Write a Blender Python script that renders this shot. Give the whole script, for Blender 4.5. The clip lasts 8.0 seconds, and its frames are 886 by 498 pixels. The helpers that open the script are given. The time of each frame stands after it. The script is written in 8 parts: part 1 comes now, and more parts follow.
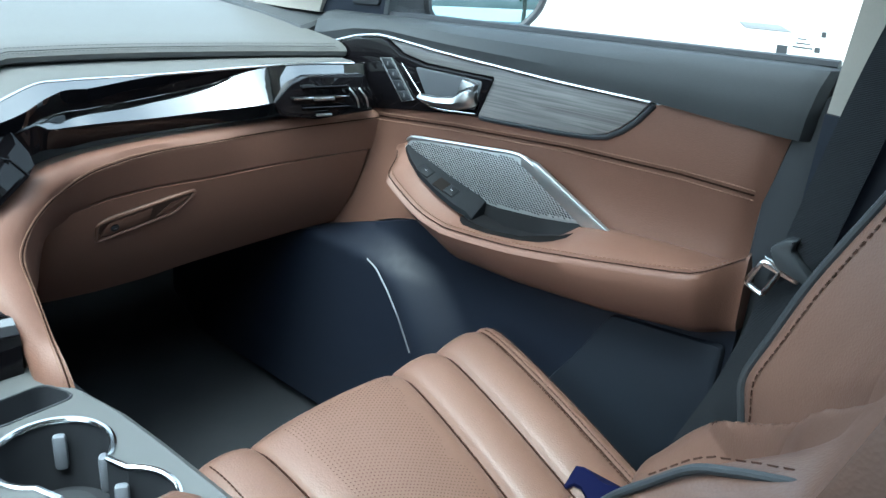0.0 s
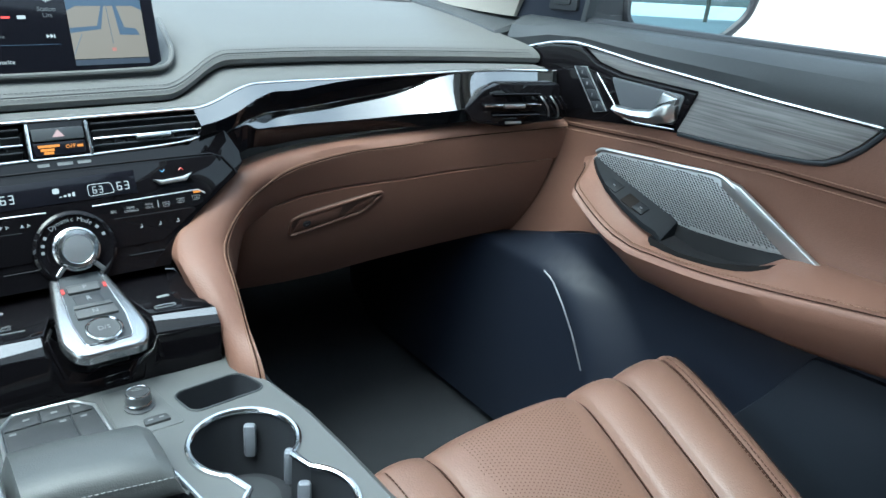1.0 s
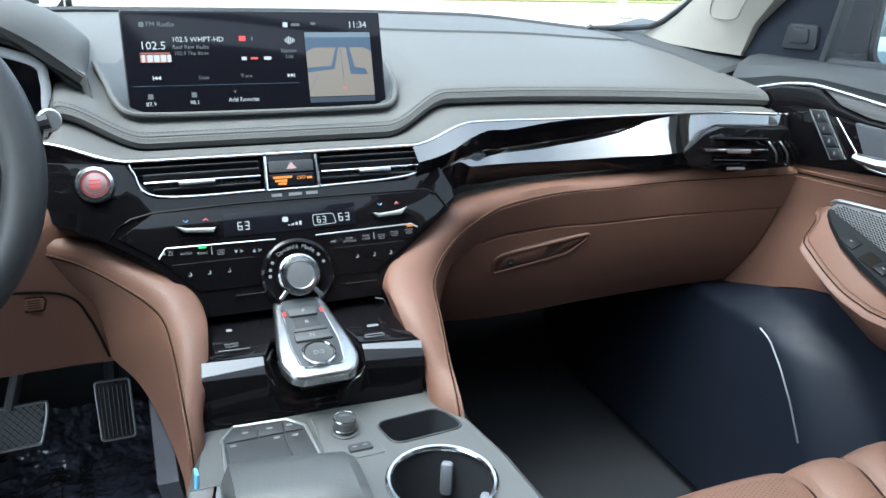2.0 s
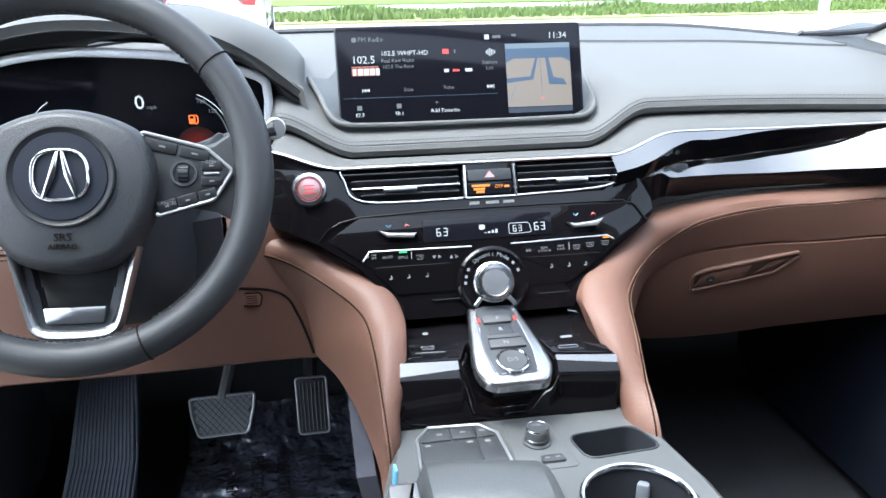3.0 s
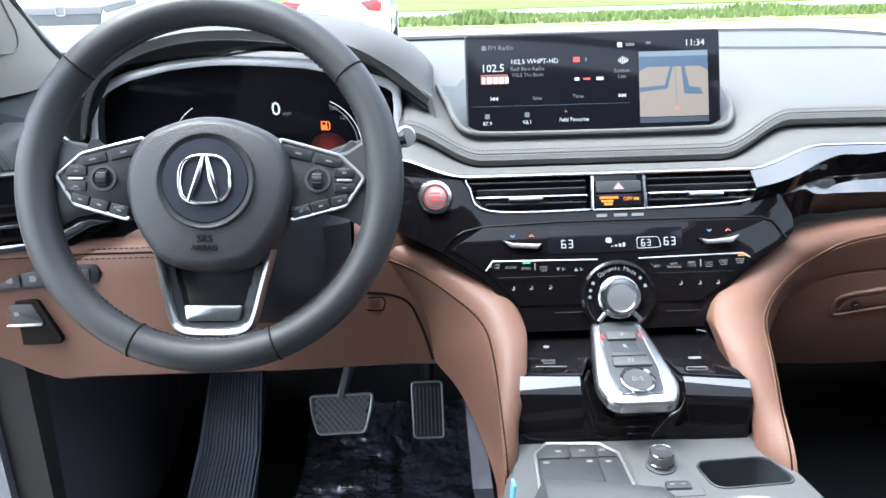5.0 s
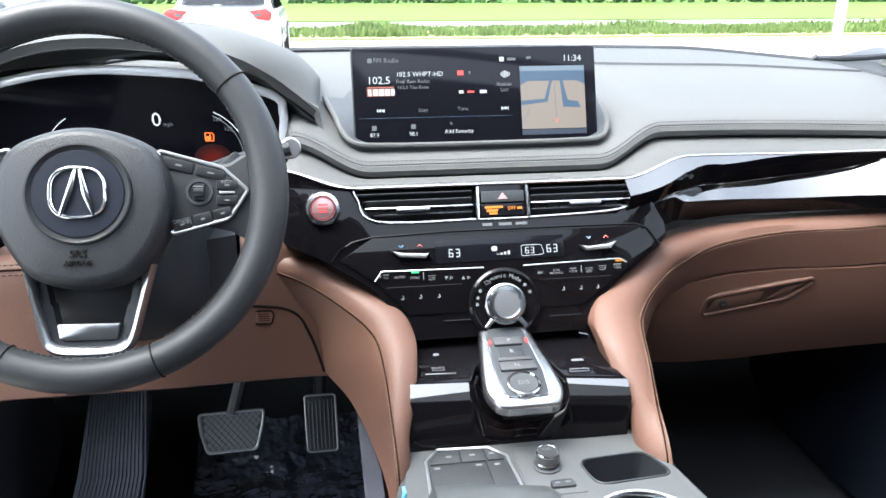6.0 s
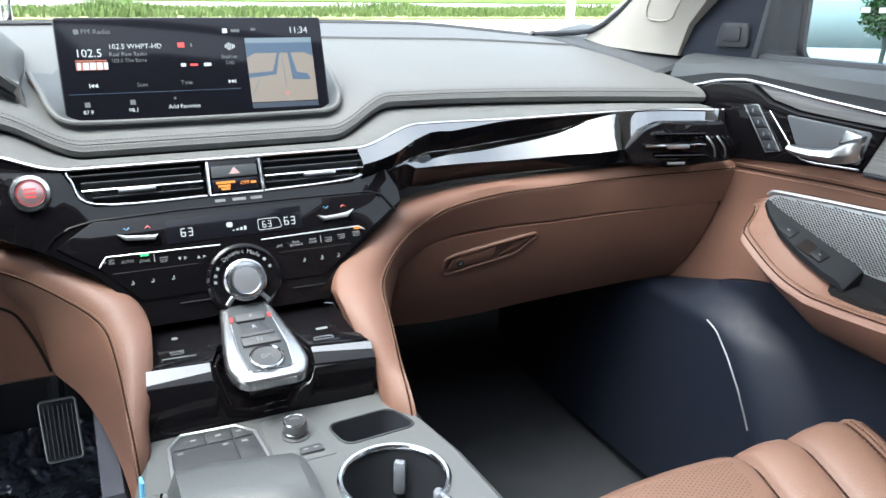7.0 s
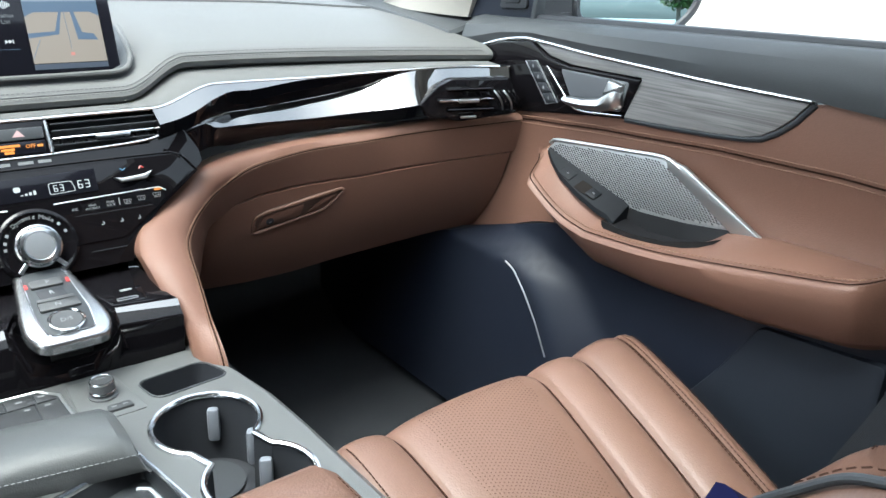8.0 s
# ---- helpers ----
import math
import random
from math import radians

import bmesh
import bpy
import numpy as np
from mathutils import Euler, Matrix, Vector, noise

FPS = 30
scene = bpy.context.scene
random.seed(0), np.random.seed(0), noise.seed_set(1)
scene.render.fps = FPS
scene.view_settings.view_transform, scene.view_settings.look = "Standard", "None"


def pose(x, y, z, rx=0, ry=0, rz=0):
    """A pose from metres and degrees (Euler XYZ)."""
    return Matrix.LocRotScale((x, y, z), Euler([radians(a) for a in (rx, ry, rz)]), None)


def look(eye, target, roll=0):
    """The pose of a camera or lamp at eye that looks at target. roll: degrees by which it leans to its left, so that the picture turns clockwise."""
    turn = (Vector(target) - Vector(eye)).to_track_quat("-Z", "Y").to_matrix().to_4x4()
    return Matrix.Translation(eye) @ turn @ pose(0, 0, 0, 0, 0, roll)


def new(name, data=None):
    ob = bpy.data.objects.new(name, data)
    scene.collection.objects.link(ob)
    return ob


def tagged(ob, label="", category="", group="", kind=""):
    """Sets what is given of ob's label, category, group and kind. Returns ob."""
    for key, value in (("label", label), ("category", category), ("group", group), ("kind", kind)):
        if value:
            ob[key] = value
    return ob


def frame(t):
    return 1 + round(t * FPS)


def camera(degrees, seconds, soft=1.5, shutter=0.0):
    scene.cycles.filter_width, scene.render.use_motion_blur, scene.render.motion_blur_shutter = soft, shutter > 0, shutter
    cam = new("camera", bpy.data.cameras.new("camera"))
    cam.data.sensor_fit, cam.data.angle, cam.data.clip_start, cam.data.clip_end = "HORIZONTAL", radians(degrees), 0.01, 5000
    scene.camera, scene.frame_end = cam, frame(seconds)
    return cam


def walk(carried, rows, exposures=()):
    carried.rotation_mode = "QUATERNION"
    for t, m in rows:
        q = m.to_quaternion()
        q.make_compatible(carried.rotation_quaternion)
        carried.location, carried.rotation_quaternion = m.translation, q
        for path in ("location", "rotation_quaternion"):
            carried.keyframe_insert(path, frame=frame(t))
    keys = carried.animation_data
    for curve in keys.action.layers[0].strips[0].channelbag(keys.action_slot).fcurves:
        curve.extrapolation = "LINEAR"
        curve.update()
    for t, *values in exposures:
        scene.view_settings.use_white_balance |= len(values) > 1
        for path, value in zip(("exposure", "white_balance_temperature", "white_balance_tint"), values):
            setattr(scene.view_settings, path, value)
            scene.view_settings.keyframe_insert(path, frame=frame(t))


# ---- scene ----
cam = camera(59.88, 8.0, soft=1.5)
# seconds, eye x y z, yaw, pitch, roll
ROWS = [
    (0, -0.1510, -1.0930, 1.2895, -50.68, -21.62, 4.65),
    (0.5, -0.1489, -1.0631, 1.2946, -44.89, -22.35, 4.76),
    (1, -0.1561, -1.0472, 1.3018, -38.18, -22.92, 4.23),
    (1.5, -0.1618, -1.0326, 1.3041, -31.18, -21.98, 3.24),
    (2, -0.1692, -1.0167, 1.3046, -23.23, -21.28, 2.37),
    (2.2, -0.1754, -1.0201, 1.2968, -20.28, -20.79, 2.07),
    (3.3, -0.1996, -1.0046, 1.2903, -6.58, -19.87, -1.49),
    (3.5, -0.2009, -1.0038, 1.2897, -5.08, -19.73, -1.76),
    (4, -0.2081, -1.0029, 1.2943, -3.12, -19.60, -1.70),
    (4.2, -0.2198, -0.9982, 1.3041, -2.47, -19.97, -1.68),
    (5.3, -0.2041, -0.9983, 1.2935, -0.53, -19.00, -1.54),
    (5.5, -0.2087, -1.0037, 1.2943, -1.48, -18.62, -1.38),
    (6, -0.1980, -1.0068, 1.2970, -8.82, -18.85, 0.02),
    (6.5, -0.1769, -1.0174, 1.2879, -20.26, -19.33, 1.28),
    (7, -0.1596, -1.0313, 1.2852, -26.43, -19.85, 1.52),
    (7.5, -0.1496, -1.0554, 1.2752, -32.33, -20.20, 1.67),
    (8, -0.1548, -1.1008, 1.2760, -39.47, -21.39, 2.60),
]
walk(cam, [(t, pose(x, y, z, 0, 0, yaw) @ pose(0, 0, 0, 90 + pitch) @ pose(0, 0, 0, 0, 0, roll)) for t, x, y, z, yaw, pitch, roll in ROWS], [(0.0, 2.80, 5350, -11), (0.8, 2.64, 5400, -10), (1.5, 2.56, 5650, -6), (2.2, 2.72, 5700, -1), (3.5, 3.13, 5800, 5), (5.5, 3.19, 5950, 5), (6.5, 3.02, 6120, 4), (8.0, 2.91, 6050, -1)])
# ---- end of camera ----

# ---------------------------------------------------------------- light
world = bpy.data.worlds.new("world")
scene.world = world
world.use_nodes = True
wn, wl = world.node_tree.nodes, world.node_tree.links
sky = wn.new("ShaderNodeTexSky")
sky.sky_type, sky.sun_disc = "NISHITA", False
sky.sun_elevation, sky.sun_rotation = radians(68), radians(255)
sky.air_density, sky.dust_density = 1.0, 4.0
pale = wn.new("ShaderNodeHueSaturation")
pale.inputs["Saturation"].default_value = 0.4
wl.new(sky.outputs[0], pale.inputs["Color"]), wl.new(pale.outputs[0], wn["Background"].inputs[0])
wn["Background"].inputs[1].default_value = 0.15
sun = new("sun", bpy.data.lights.new("sun", "SUN"))
sun.data.energy, sun.data.angle, sun.data.color = 0.6, radians(30), (1.0, 0.96, 0.9)
sun.matrix_world = look((0, 0, 0), (-math.sin(radians(255)) * math.cos(radians(68)), -math.cos(radians(255)) * math.cos(radians(68)), -math.sin(radians(68))))


# ---------------------------------------------------------------- materials
def node_mat(name, color, rough=0.5, metal=0.0, spec=0.5, coat=0.0):
    m = bpy.data.materials.new(name)
    m.use_nodes = True
    b = m.node_tree.nodes["Principled BSDF"]
    b.inputs["Base Color"].default_value = (*color, 1)
    b.inputs["Roughness"].default_value = rough
    b.inputs["Metallic"].default_value = metal
    b.inputs["Specular IOR Level"].default_value = spec
    b.inputs["Coat Weight"].default_value = coat
    b.inputs["Coat Roughness"].default_value = 0.03
    return m


def vary(m, color, scale=6.0, amount=0.12, fine=300.0, fine_amount=0.08, rough=None, rough_amount=0.1):
    """Two scales of colour variation, and a change of gloss."""
    n, l = m.node_tree.nodes, m.node_tree.links
    b = n["Principled BSDF"]
    co = n.new("ShaderNodeTexCoord")
    big, small = n.new("ShaderNodeTexNoise"), n.new("ShaderNodeTexNoise")
    big.inputs["Scale"].default_value, big.inputs["Detail"].default_value = scale, 4
    small.inputs["Scale"].default_value, small.inputs["Detail"].default_value = fine, 2
    l.new(co.outputs["Object"], big.inputs["Vector"]), l.new(co.outputs["Object"], small.inputs["Vector"])
    add = n.new("ShaderNodeMath")
    add.operation = "MULTIPLY_ADD"
    l.new(big.outputs["Fac"], add.inputs[0])
    add.inputs[1].default_value = amount * 2
    mul = n.new("ShaderNodeMath")
    mul.operation = "MULTIPLY_ADD"
    l.new(small.outputs["Fac"], mul.inputs[0])
    mul.inputs[1].default_value, mul.inputs[2].default_value = fine_amount * 2, 1 - amount - fine_amount
    l.new(mul.outputs[0], add.inputs[2])
    mix = n.new("ShaderNodeVectorMath")
    mix.operation = "SCALE"
    mix.inputs[0].default_value = color
    l.new(add.outputs[0], mix.inputs["Scale"])
    l.new(mix.outputs[0], b.inputs["Base Color"])
    if rough is not None:
        r = n.new("ShaderNodeMath")
        r.operation = "MULTIPLY_ADD"
        l.new(big.outputs["Fac"], r.inputs[0])
        r.inputs[1].default_value, r.inputs[2].default_value = rough_amount * 2, rough - rough_amount
        l.new(r.outputs[0], b.inputs["Roughness"])
    return m


def grain(m, scale=900.0, strength=0.25, distance=0.0006, kind="VORONOI"):
    """A pebbled relief."""
    n, l = m.node_tree.nodes, m.node_tree.links
    co = n.new("ShaderNodeTexCoord")
    t = n.new("ShaderNodeTexVoronoi" if kind == "VORONOI" else "ShaderNodeTexNoise")
    t.inputs["Scale"].default_value = scale
    wr = n.new("ShaderNodeTexNoise")
    wr.inputs["Scale"].default_value, wr.inputs["Detail"].default_value = 14, 3
    l.new(co.outputs["Object"], t.inputs["Vector"]), l.new(co.outputs["Object"], wr.inputs["Vector"])
    s = n.new("ShaderNodeMath")
    s.operation = "MULTIPLY_ADD"
    l.new(wr.outputs["Fac"], s.inputs[0])
    s.inputs[1].default_value = 2.0
    l.new(t.outputs[0], s.inputs[2])
    bump = n.new("ShaderNodeBump")
    bump.inputs["Strength"].default_value, bump.inputs["Distance"].default_value = strength, distance
    l.new(s.outputs[0], bump.inputs["Height"])
    l.new(bump.outputs[0], n["Principled BSDF"].inputs["Normal"])
    return m


def leather(name, color, rough=0.45, scale=700.0, strength=0.22, spec=0.4):
    m = node_mat(name, color, rough, 0, spec)
    vary(m, color, 5.0, 0.10, 260.0, 0.06, rough, 0.06)
    return grain(m, scale, strength, 0.0005)


def plastic(name, color, rough=0.5, strength=0.15, scale=1400.0, spec=0.4):
    m = node_mat(name, color, rough, 0, spec)
    vary(m, color, 9.0, 0.10, 500.0, 0.05, rough, 0.08)
    return grain(m, scale, strength, 0.0003)


def glow(name, color, strength):
    m = bpy.data.materials.new(name)
    m.use_nodes = True
    b = m.node_tree.nodes["Principled BSDF"]
    b.inputs["Base Color"].default_value = (0.01, 0.01, 0.01, 1)
    b.inputs["Emission Color"].default_value = (*color, 1)
    b.inputs["Emission Strength"].default_value = strength
    b.inputs["Roughness"].default_value = 0.3
    return m


def pane_mat(name, tint=(1, 1, 1), gloss=0.035):
    m = bpy.data.materials.new(name)
    m.use_nodes = True
    n, l = m.node_tree.nodes, m.node_tree.links
    n.clear()
    out, mix = n.new("ShaderNodeOutputMaterial"), n.new("ShaderNodeMixShader")
    tr, gl = n.new("ShaderNodeBsdfTransparent"), n.new("ShaderNodeBsdfGlossy")
    tr.inputs[0].default_value = (*tint, 1)
    gl.inputs["Roughness"].default_value = 0.0
    mix.inputs[0].default_value = gloss
    l.new(tr.outputs[0], mix.inputs[1]), l.new(gl.outputs[0], mix.inputs[2])
    l.new(mix.outputs[0], out.inputs[0])
    return m


BROWN = leather("saddle_brown_leather", (0.128, 0.067, 0.048), 0.48, 520.0, 0.30, 0.28)
BROWN_SEAT = leather("seat_leather", (0.122, 0.069, 0.051), 0.42, 420.0, 0.40, 0.36)
BROWN_THREAD = node_mat("brown_thread", (0.038, 0.018, 0.012), 0.8, 0, 0.1)
TAN_THREAD = node_mat("tan_thread", (0.15, 0.088, 0.062), 0.8, 0, 0.15)
SEAM_BROWN = node_mat("brown_seam", (0.020, 0.009, 0.006), 0.9, 0, 0.08)
DARK_SEAM = node_mat("dark_seam", (0.010, 0.008, 0.007), 0.85, 0, 0.1)
GREY_PAD = leather("grey_soft_pad", (0.080, 0.080, 0.078), 0.54, 800.0, 0.2, 0.20)
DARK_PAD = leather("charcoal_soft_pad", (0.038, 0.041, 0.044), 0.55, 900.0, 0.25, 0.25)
CONSOLE_GREY = plastic("console_grey_plastic", (0.078, 0.080, 0.080), 0.42)
GREY_THREAD = node_mat("grey_thread", (0.05, 0.05, 0.052), 0.8)
BLACK = plastic("black_plastic", (0.020, 0.0215, 0.0255), 0.5, spec=0.3)
BLACK_BLUE = plastic("black_door_plastic", (0.0075, 0.0098, 0.0175), 0.52, spec=0.26)
DARK_GREY = plastic("dark_grey_plastic", (0.034, 0.037, 0.041), 0.5, spec=0.3)
CARPET = node_mat("black_carpet", (0.012, 0.012, 0.014), 0.95, 0, 0.1)
vary(CARPET, (0.026, 0.028, 0.032), 8, 0.25, 900, 0.3)
grain(CARPET, 1200, 0.8, 0.002, "NOISE")
PIANO = node_mat("piano_black_lacquer", (0.0042, 0.0038, 0.0046), 0.04, 0, 0.2, 0.03)
vary(PIANO, (0.0042, 0.0038, 0.0046), 12, 0.2, 400, 0.1, 0.035, 0.02)
# Same lacquer with reflectance raised past its own, so trim reflections come out bright.
PIANO_TRIM = node_mat("boosted_gloss_black", (0.0022, 0.0022, 0.0025), 0.04, 0, 0.9, 1.0)
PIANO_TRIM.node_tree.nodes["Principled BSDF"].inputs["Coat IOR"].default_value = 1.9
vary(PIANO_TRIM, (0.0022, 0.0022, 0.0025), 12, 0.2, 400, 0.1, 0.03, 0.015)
CHROME = node_mat("satin_chrome", (0.62, 0.63, 0.645), 0.18, 1.0)
ALU = node_mat("brushed_aluminium", (0.5, 0.505, 0.515), 0.30, 1.0)
vary(ALU, (0.5, 0.505, 0.515), 20, 0.05, 900, 0.08, 0.3, 0.06)
ALU_LIGHT = node_mat("silver_trim", (0.50, 0.505, 0.51), 0.33, 0.9)
GREY_METAL = node_mat("grey_metal_paint", (0.30, 0.31, 0.32), 0.4, 0.6)
BEIGE = plastic("light_headliner_trim", (0.30, 0.28, 0.25), 0.7)
SCREEN = node_mat("screen_glass", (0.0062, 0.0062, 0.0088), 0.09, 0, 0.18)
WHITE_GLOW = glow("white_legend", (0.85, 0.88, 0.92), 0.15)
DIM_GLOW = glow("dim_legend", (0.6, 0.63, 0.68), 0.045)
ORANGE_GLOW = glow("amber_lamp", (1.0, 0.32, 0.03), 0.2)
RED_GLOW = glow("red_lamp", (1.0, 0.06, 0.05), 0.22)
GREEN_GLOW = glow("green_lamp", (0.1, 0.9, 0.3), 0.2)
BLUE_GLOW = glow("blue_mark", (0.1, 0.45, 0.9), 0.15)
LEGEND = node_mat("printed_legend", (0.14, 0.145, 0.15), 0.6)
GLASS = pane_mat("window_glass")
# Blue in the base colour stands in for reflected blue sky.
MIRROR = node_mat("mirror_glass", (0.42, 0.62, 0.72), 0.0, 1.0)


# ---------------------------------------------------------------- shapes
def smooth(a, b, x):
    k = max(0.0, min(1.0, (x - a) / (b - a)))
    return k * k * (3 - 2 * k)


def lerp_curve(keys, x):
    """Smooth interpolation in rows of (x, value, ...), x rising; returns a tuple."""
    if x <= keys[0][0]:
        return tuple(keys[0][1:])
    for a, b in zip(keys, keys[1:]):
        if x <= b[0]:
            k = (x - a[0]) / (b[0] - a[0])
            return tuple(p + (q - p) * k for p, q in zip(a[1:], b[1:]))
    return tuple(keys[-1][1:])


def flow(keys, x):
    """One value that flows smoothly (Catmull-Rom) through rows of (x, value), x rising."""
    if x <= keys[0][0]:
        return keys[0][1]
    for i in range(len(keys) - 1):
        (xa, a), (xb, b) = keys[i], keys[i + 1]
        if x <= xb:
            t = (x - xa) / (xb - xa)
            x0, a0 = keys[max(i - 1, 0)]
            x1, b1 = keys[min(i + 2, len(keys) - 1)]
            ma = (b - a0) / (xb - x0) * (xb - xa)
            mb = (b1 - a) / (x1 - xa) * (xb - xa)
            return a * (2 * t ** 3 - 3 * t * t + 1) + ma * (t ** 3 - 2 * t * t + t) + b * (3 * t * t - 2 * t ** 3) + mb * (t ** 3 - t * t)
    return keys[-1][1]


def spline(pts, per=8, closed=False):
    """Catmull-Rom through the points."""
    p = [Vector(a) for a in pts]
    n = len(p)
    out = []
    for i in range(n if closed else n - 1):
        if closed:
            a, b, c, d = p[i - 1], p[i], p[(i + 1) % n], p[(i + 2) % n]
        else:
            a, b, c, d = p[max(i - 1, 0)], p[i], p[i + 1], p[min(i + 2, n - 1)]
        for k in range(per):
            t = k / per
            out.append(0.5 * (2 * b + (c - a) * t + (2 * a - 5 * b + 4 * c - d) * t * t + (3 * b - a - 3 * c + d) * t ** 3))
    if not closed:
        out.append(p[-1].copy())
    return out


def loft(rings, ring_closed=True, caps=True, bm=None, around=False):
    """Quads between rings of equal length; around: the last ring joins the first."""
    bm = bm or bmesh.new()
    vs = [[bm.verts.new(p) for p in r] for r in rings]
    m = len(vs[0])
    pairs = list(zip(vs, vs[1:])) + ([(vs[-1], vs[0])] if around else [])
    for a, b in pairs:
        for j in range(m if ring_closed else m - 1):
            k = (j + 1) % m
            bm.faces.new((a[j], a[k], b[k], b[j]))
    if caps and ring_closed and not around:
        bm.faces.new(vs[0][::-1]), bm.faces.new(vs[-1])
    return bm


def tube(path, r, n=8, closed=False, bm=None, flat=1.0, up=None):
    """A round rod along a path; flat squeezes it across."""
    path = [Vector(p) for p in path]
    rings, side = [], None
    count = len(path)
    for i, p in enumerate(path):
        a = path[i - 1] if (i > 0 or closed) else p
        b = path[(i + 1) % count] if (i < count - 1 or closed) else p
        d = (b - a).normalized()
        if up is not None:
            side = d.cross(Vector(up)).normalized()
        elif side is None:
            side = d.cross(Vector((0.13, 0.31, 0.94))).normalized()
        else:
            side = (side - d * side.dot(d)).normalized()
        over = side.cross(d)
        rings.append([p + (side * math.cos(t) + over * flat * math.sin(t)) * r for t in (2 * math.pi * k / n for k in range(n))])
    return loft(rings, True, not closed, bm, closed)


def stitches(path, gap=0.0075, length=0.0045, r=0.0007, bm=None, normal=(0, -0.5, 1)):
    """A row of thread stitches along a path."""
    bm = bm or bmesh.new()
    path = [Vector(p) for p in path]
    run, want = 0.0, 0.0
    nrm = Vector(normal).normalized()
    for a, b in zip(path, path[1:]):
        d = b - a
        seg = d.length
        if seg < 1e-7:
            continue
        d = d / seg
        s = d.cross(nrm).normalized() * r
        u = nrm * r
        while want < run + seg:
            p = a + d * (want - run)
            e = d * length
            vs = [bm.verts.new(q) for q in (p - s, p + u, p + s, p - s + e, p + u + e, p + s + e)]
            for f in ((0, 1, 4, 3), (1, 2, 5, 4), (0, 3, 5, 2), (0, 2, 1), (3, 4, 5)):
                bm.faces.new([vs[i] for i in f])
            want += gap
        run += seg
    return bm


def basis(o, ex, ey):
    """A pose with its x along ex, y along ey."""
    ex, ey = Vector(ex).normalized(), Vector(ey)
    ez = ex.cross(ey).normalized()
    ey = ez.cross(ex)
    m = Matrix((ex, ey, ez)).transposed().to_4x4()
    m.translation = o
    return m


def prism(poly, m, h0, h1, bevel=0.0, seg=2, bm=None):
    """A polygon in the x-y plane of pose m, raised from h0 to h1."""
    own = bmesh.new()
    lo = [own.verts.new((x, y, h0)) for x, y in poly]
    hi = [own.verts.new((x, y, h1)) for x, y in poly]
    k = len(poly)
    own.faces.new(lo[::-1]), own.faces.new(hi)
    for i in range(k):
        own.faces.new((lo[i], lo[(i + 1) % k], hi[(i + 1) % k], hi[i]))
    bmesh.ops.recalc_face_normals(own, faces=own.faces)
    if bevel:
        top = [e for e in own.edges if all(v.co.z > (h0 + h1) / 2 for v in e.verts)]
        bmesh.ops.bevel(own, geom=top, offset=bevel, segments=seg, affect="EDGES", profile=0.5)
    bmesh.ops.transform(own, matrix=m, verts=own.verts)
    if bm is None:
        return own
    return join(bm, own)


def join(bm, other):
    mp = {v: bm.verts.new(v.co) for v in other.verts}
    for f in other.faces:
        try:
            bm.faces.new([mp[v] for v in f.verts])
        except ValueError:
            pass
    other.free()
    return bm


def box(m, sx, sy, sz, bevel=0.0, seg=2, bm=None):
    """A box centred on pose m."""
    own = bmesh.new()
    bmesh.ops.create_cube(own, size=1)
    bmesh.ops.scale(own, vec=(sx, sy, sz), verts=own.verts)
    if bevel:
        bmesh.ops.bevel(own, geom=own.edges[:], offset=bevel, segments=seg, affect="EDGES", profile=0.5)
    bmesh.ops.transform(own, matrix=m, verts=own.verts)
    return own if bm is None else join(bm, own)


def round_poly(pts, r, n=5):
    """Corners of a polygon rounded."""
    out = []
    k = len(pts)
    for i in range(k):
        p, a, b = Vector(pts[i]), Vector(pts[i - 1]), Vector(pts[(i + 1) % k])
        da, db = (a - p), (b - p)
        q = min(r, da.length * 0.45, db.length * 0.45)
        s, e = p + da.normalized() * q, p + db.normalized() * q
        for j in range(n + 1):
            t = j / n
            out.append(tuple(s * (1 - t) ** 2 + p * 2 * t * (1 - t) + e * t * t))
    return out


def lathe(profile, m, n=32, bm=None):
    """Rows of (radius, height) turned round the z of pose m."""
    rings = [[m @ Vector((r * math.cos(2 * math.pi * k / n), r * math.sin(2 * math.pi * k / n), h)) for k in range(n)] for r, h in profile]
    if min(profile[0][0], profile[-1][0]) > 0.001:
        return loft(rings, True, False, bm, True)
    return loft(rings, True, True, bm)


def slab(rings, thick):
    """An open sheet of rows of points, closed by a copy set back by the vector thick."""
    t = Vector(thick)
    return loft([[Vector(p) for p in r] + [Vector(p) + t for p in reversed(r)] for r in rings])


def under(ob, parent):
    """Parents ob; its coordinates stay those of the world."""
    ob.parent = parent
    if parent.data is None:
        ob.matrix_parent_inverse = Matrix.Translation(parent.location).inverted()


def part(name, bm, mat, parent=None, label="", sharp=35):
    """Links a bmesh as one mesh object, under a thing or a part."""
    bmesh.ops.recalc_face_normals(bm, faces=bm.faces)
    me = bpy.data.meshes.new(name)
    for f in bm.faces:
        f.smooth = True
    bm.to_mesh(me)
    bm.free()
    me.materials.append(mat)
    me.set_sharp_from_angle(angle=radians(sharp))
    ob = new(name, me)
    if parent:
        under(ob, parent)
    if label:
        ob["label"] = label
    return ob


def thing(name, label, category, at, group="", kind=""):
    """An Empty at a thing's base; parts keep world coordinates."""
    ob = new(name)
    ob.empty_display_size = 0.05
    ob.location = at
    return tagged(ob, label, category, group, kind)


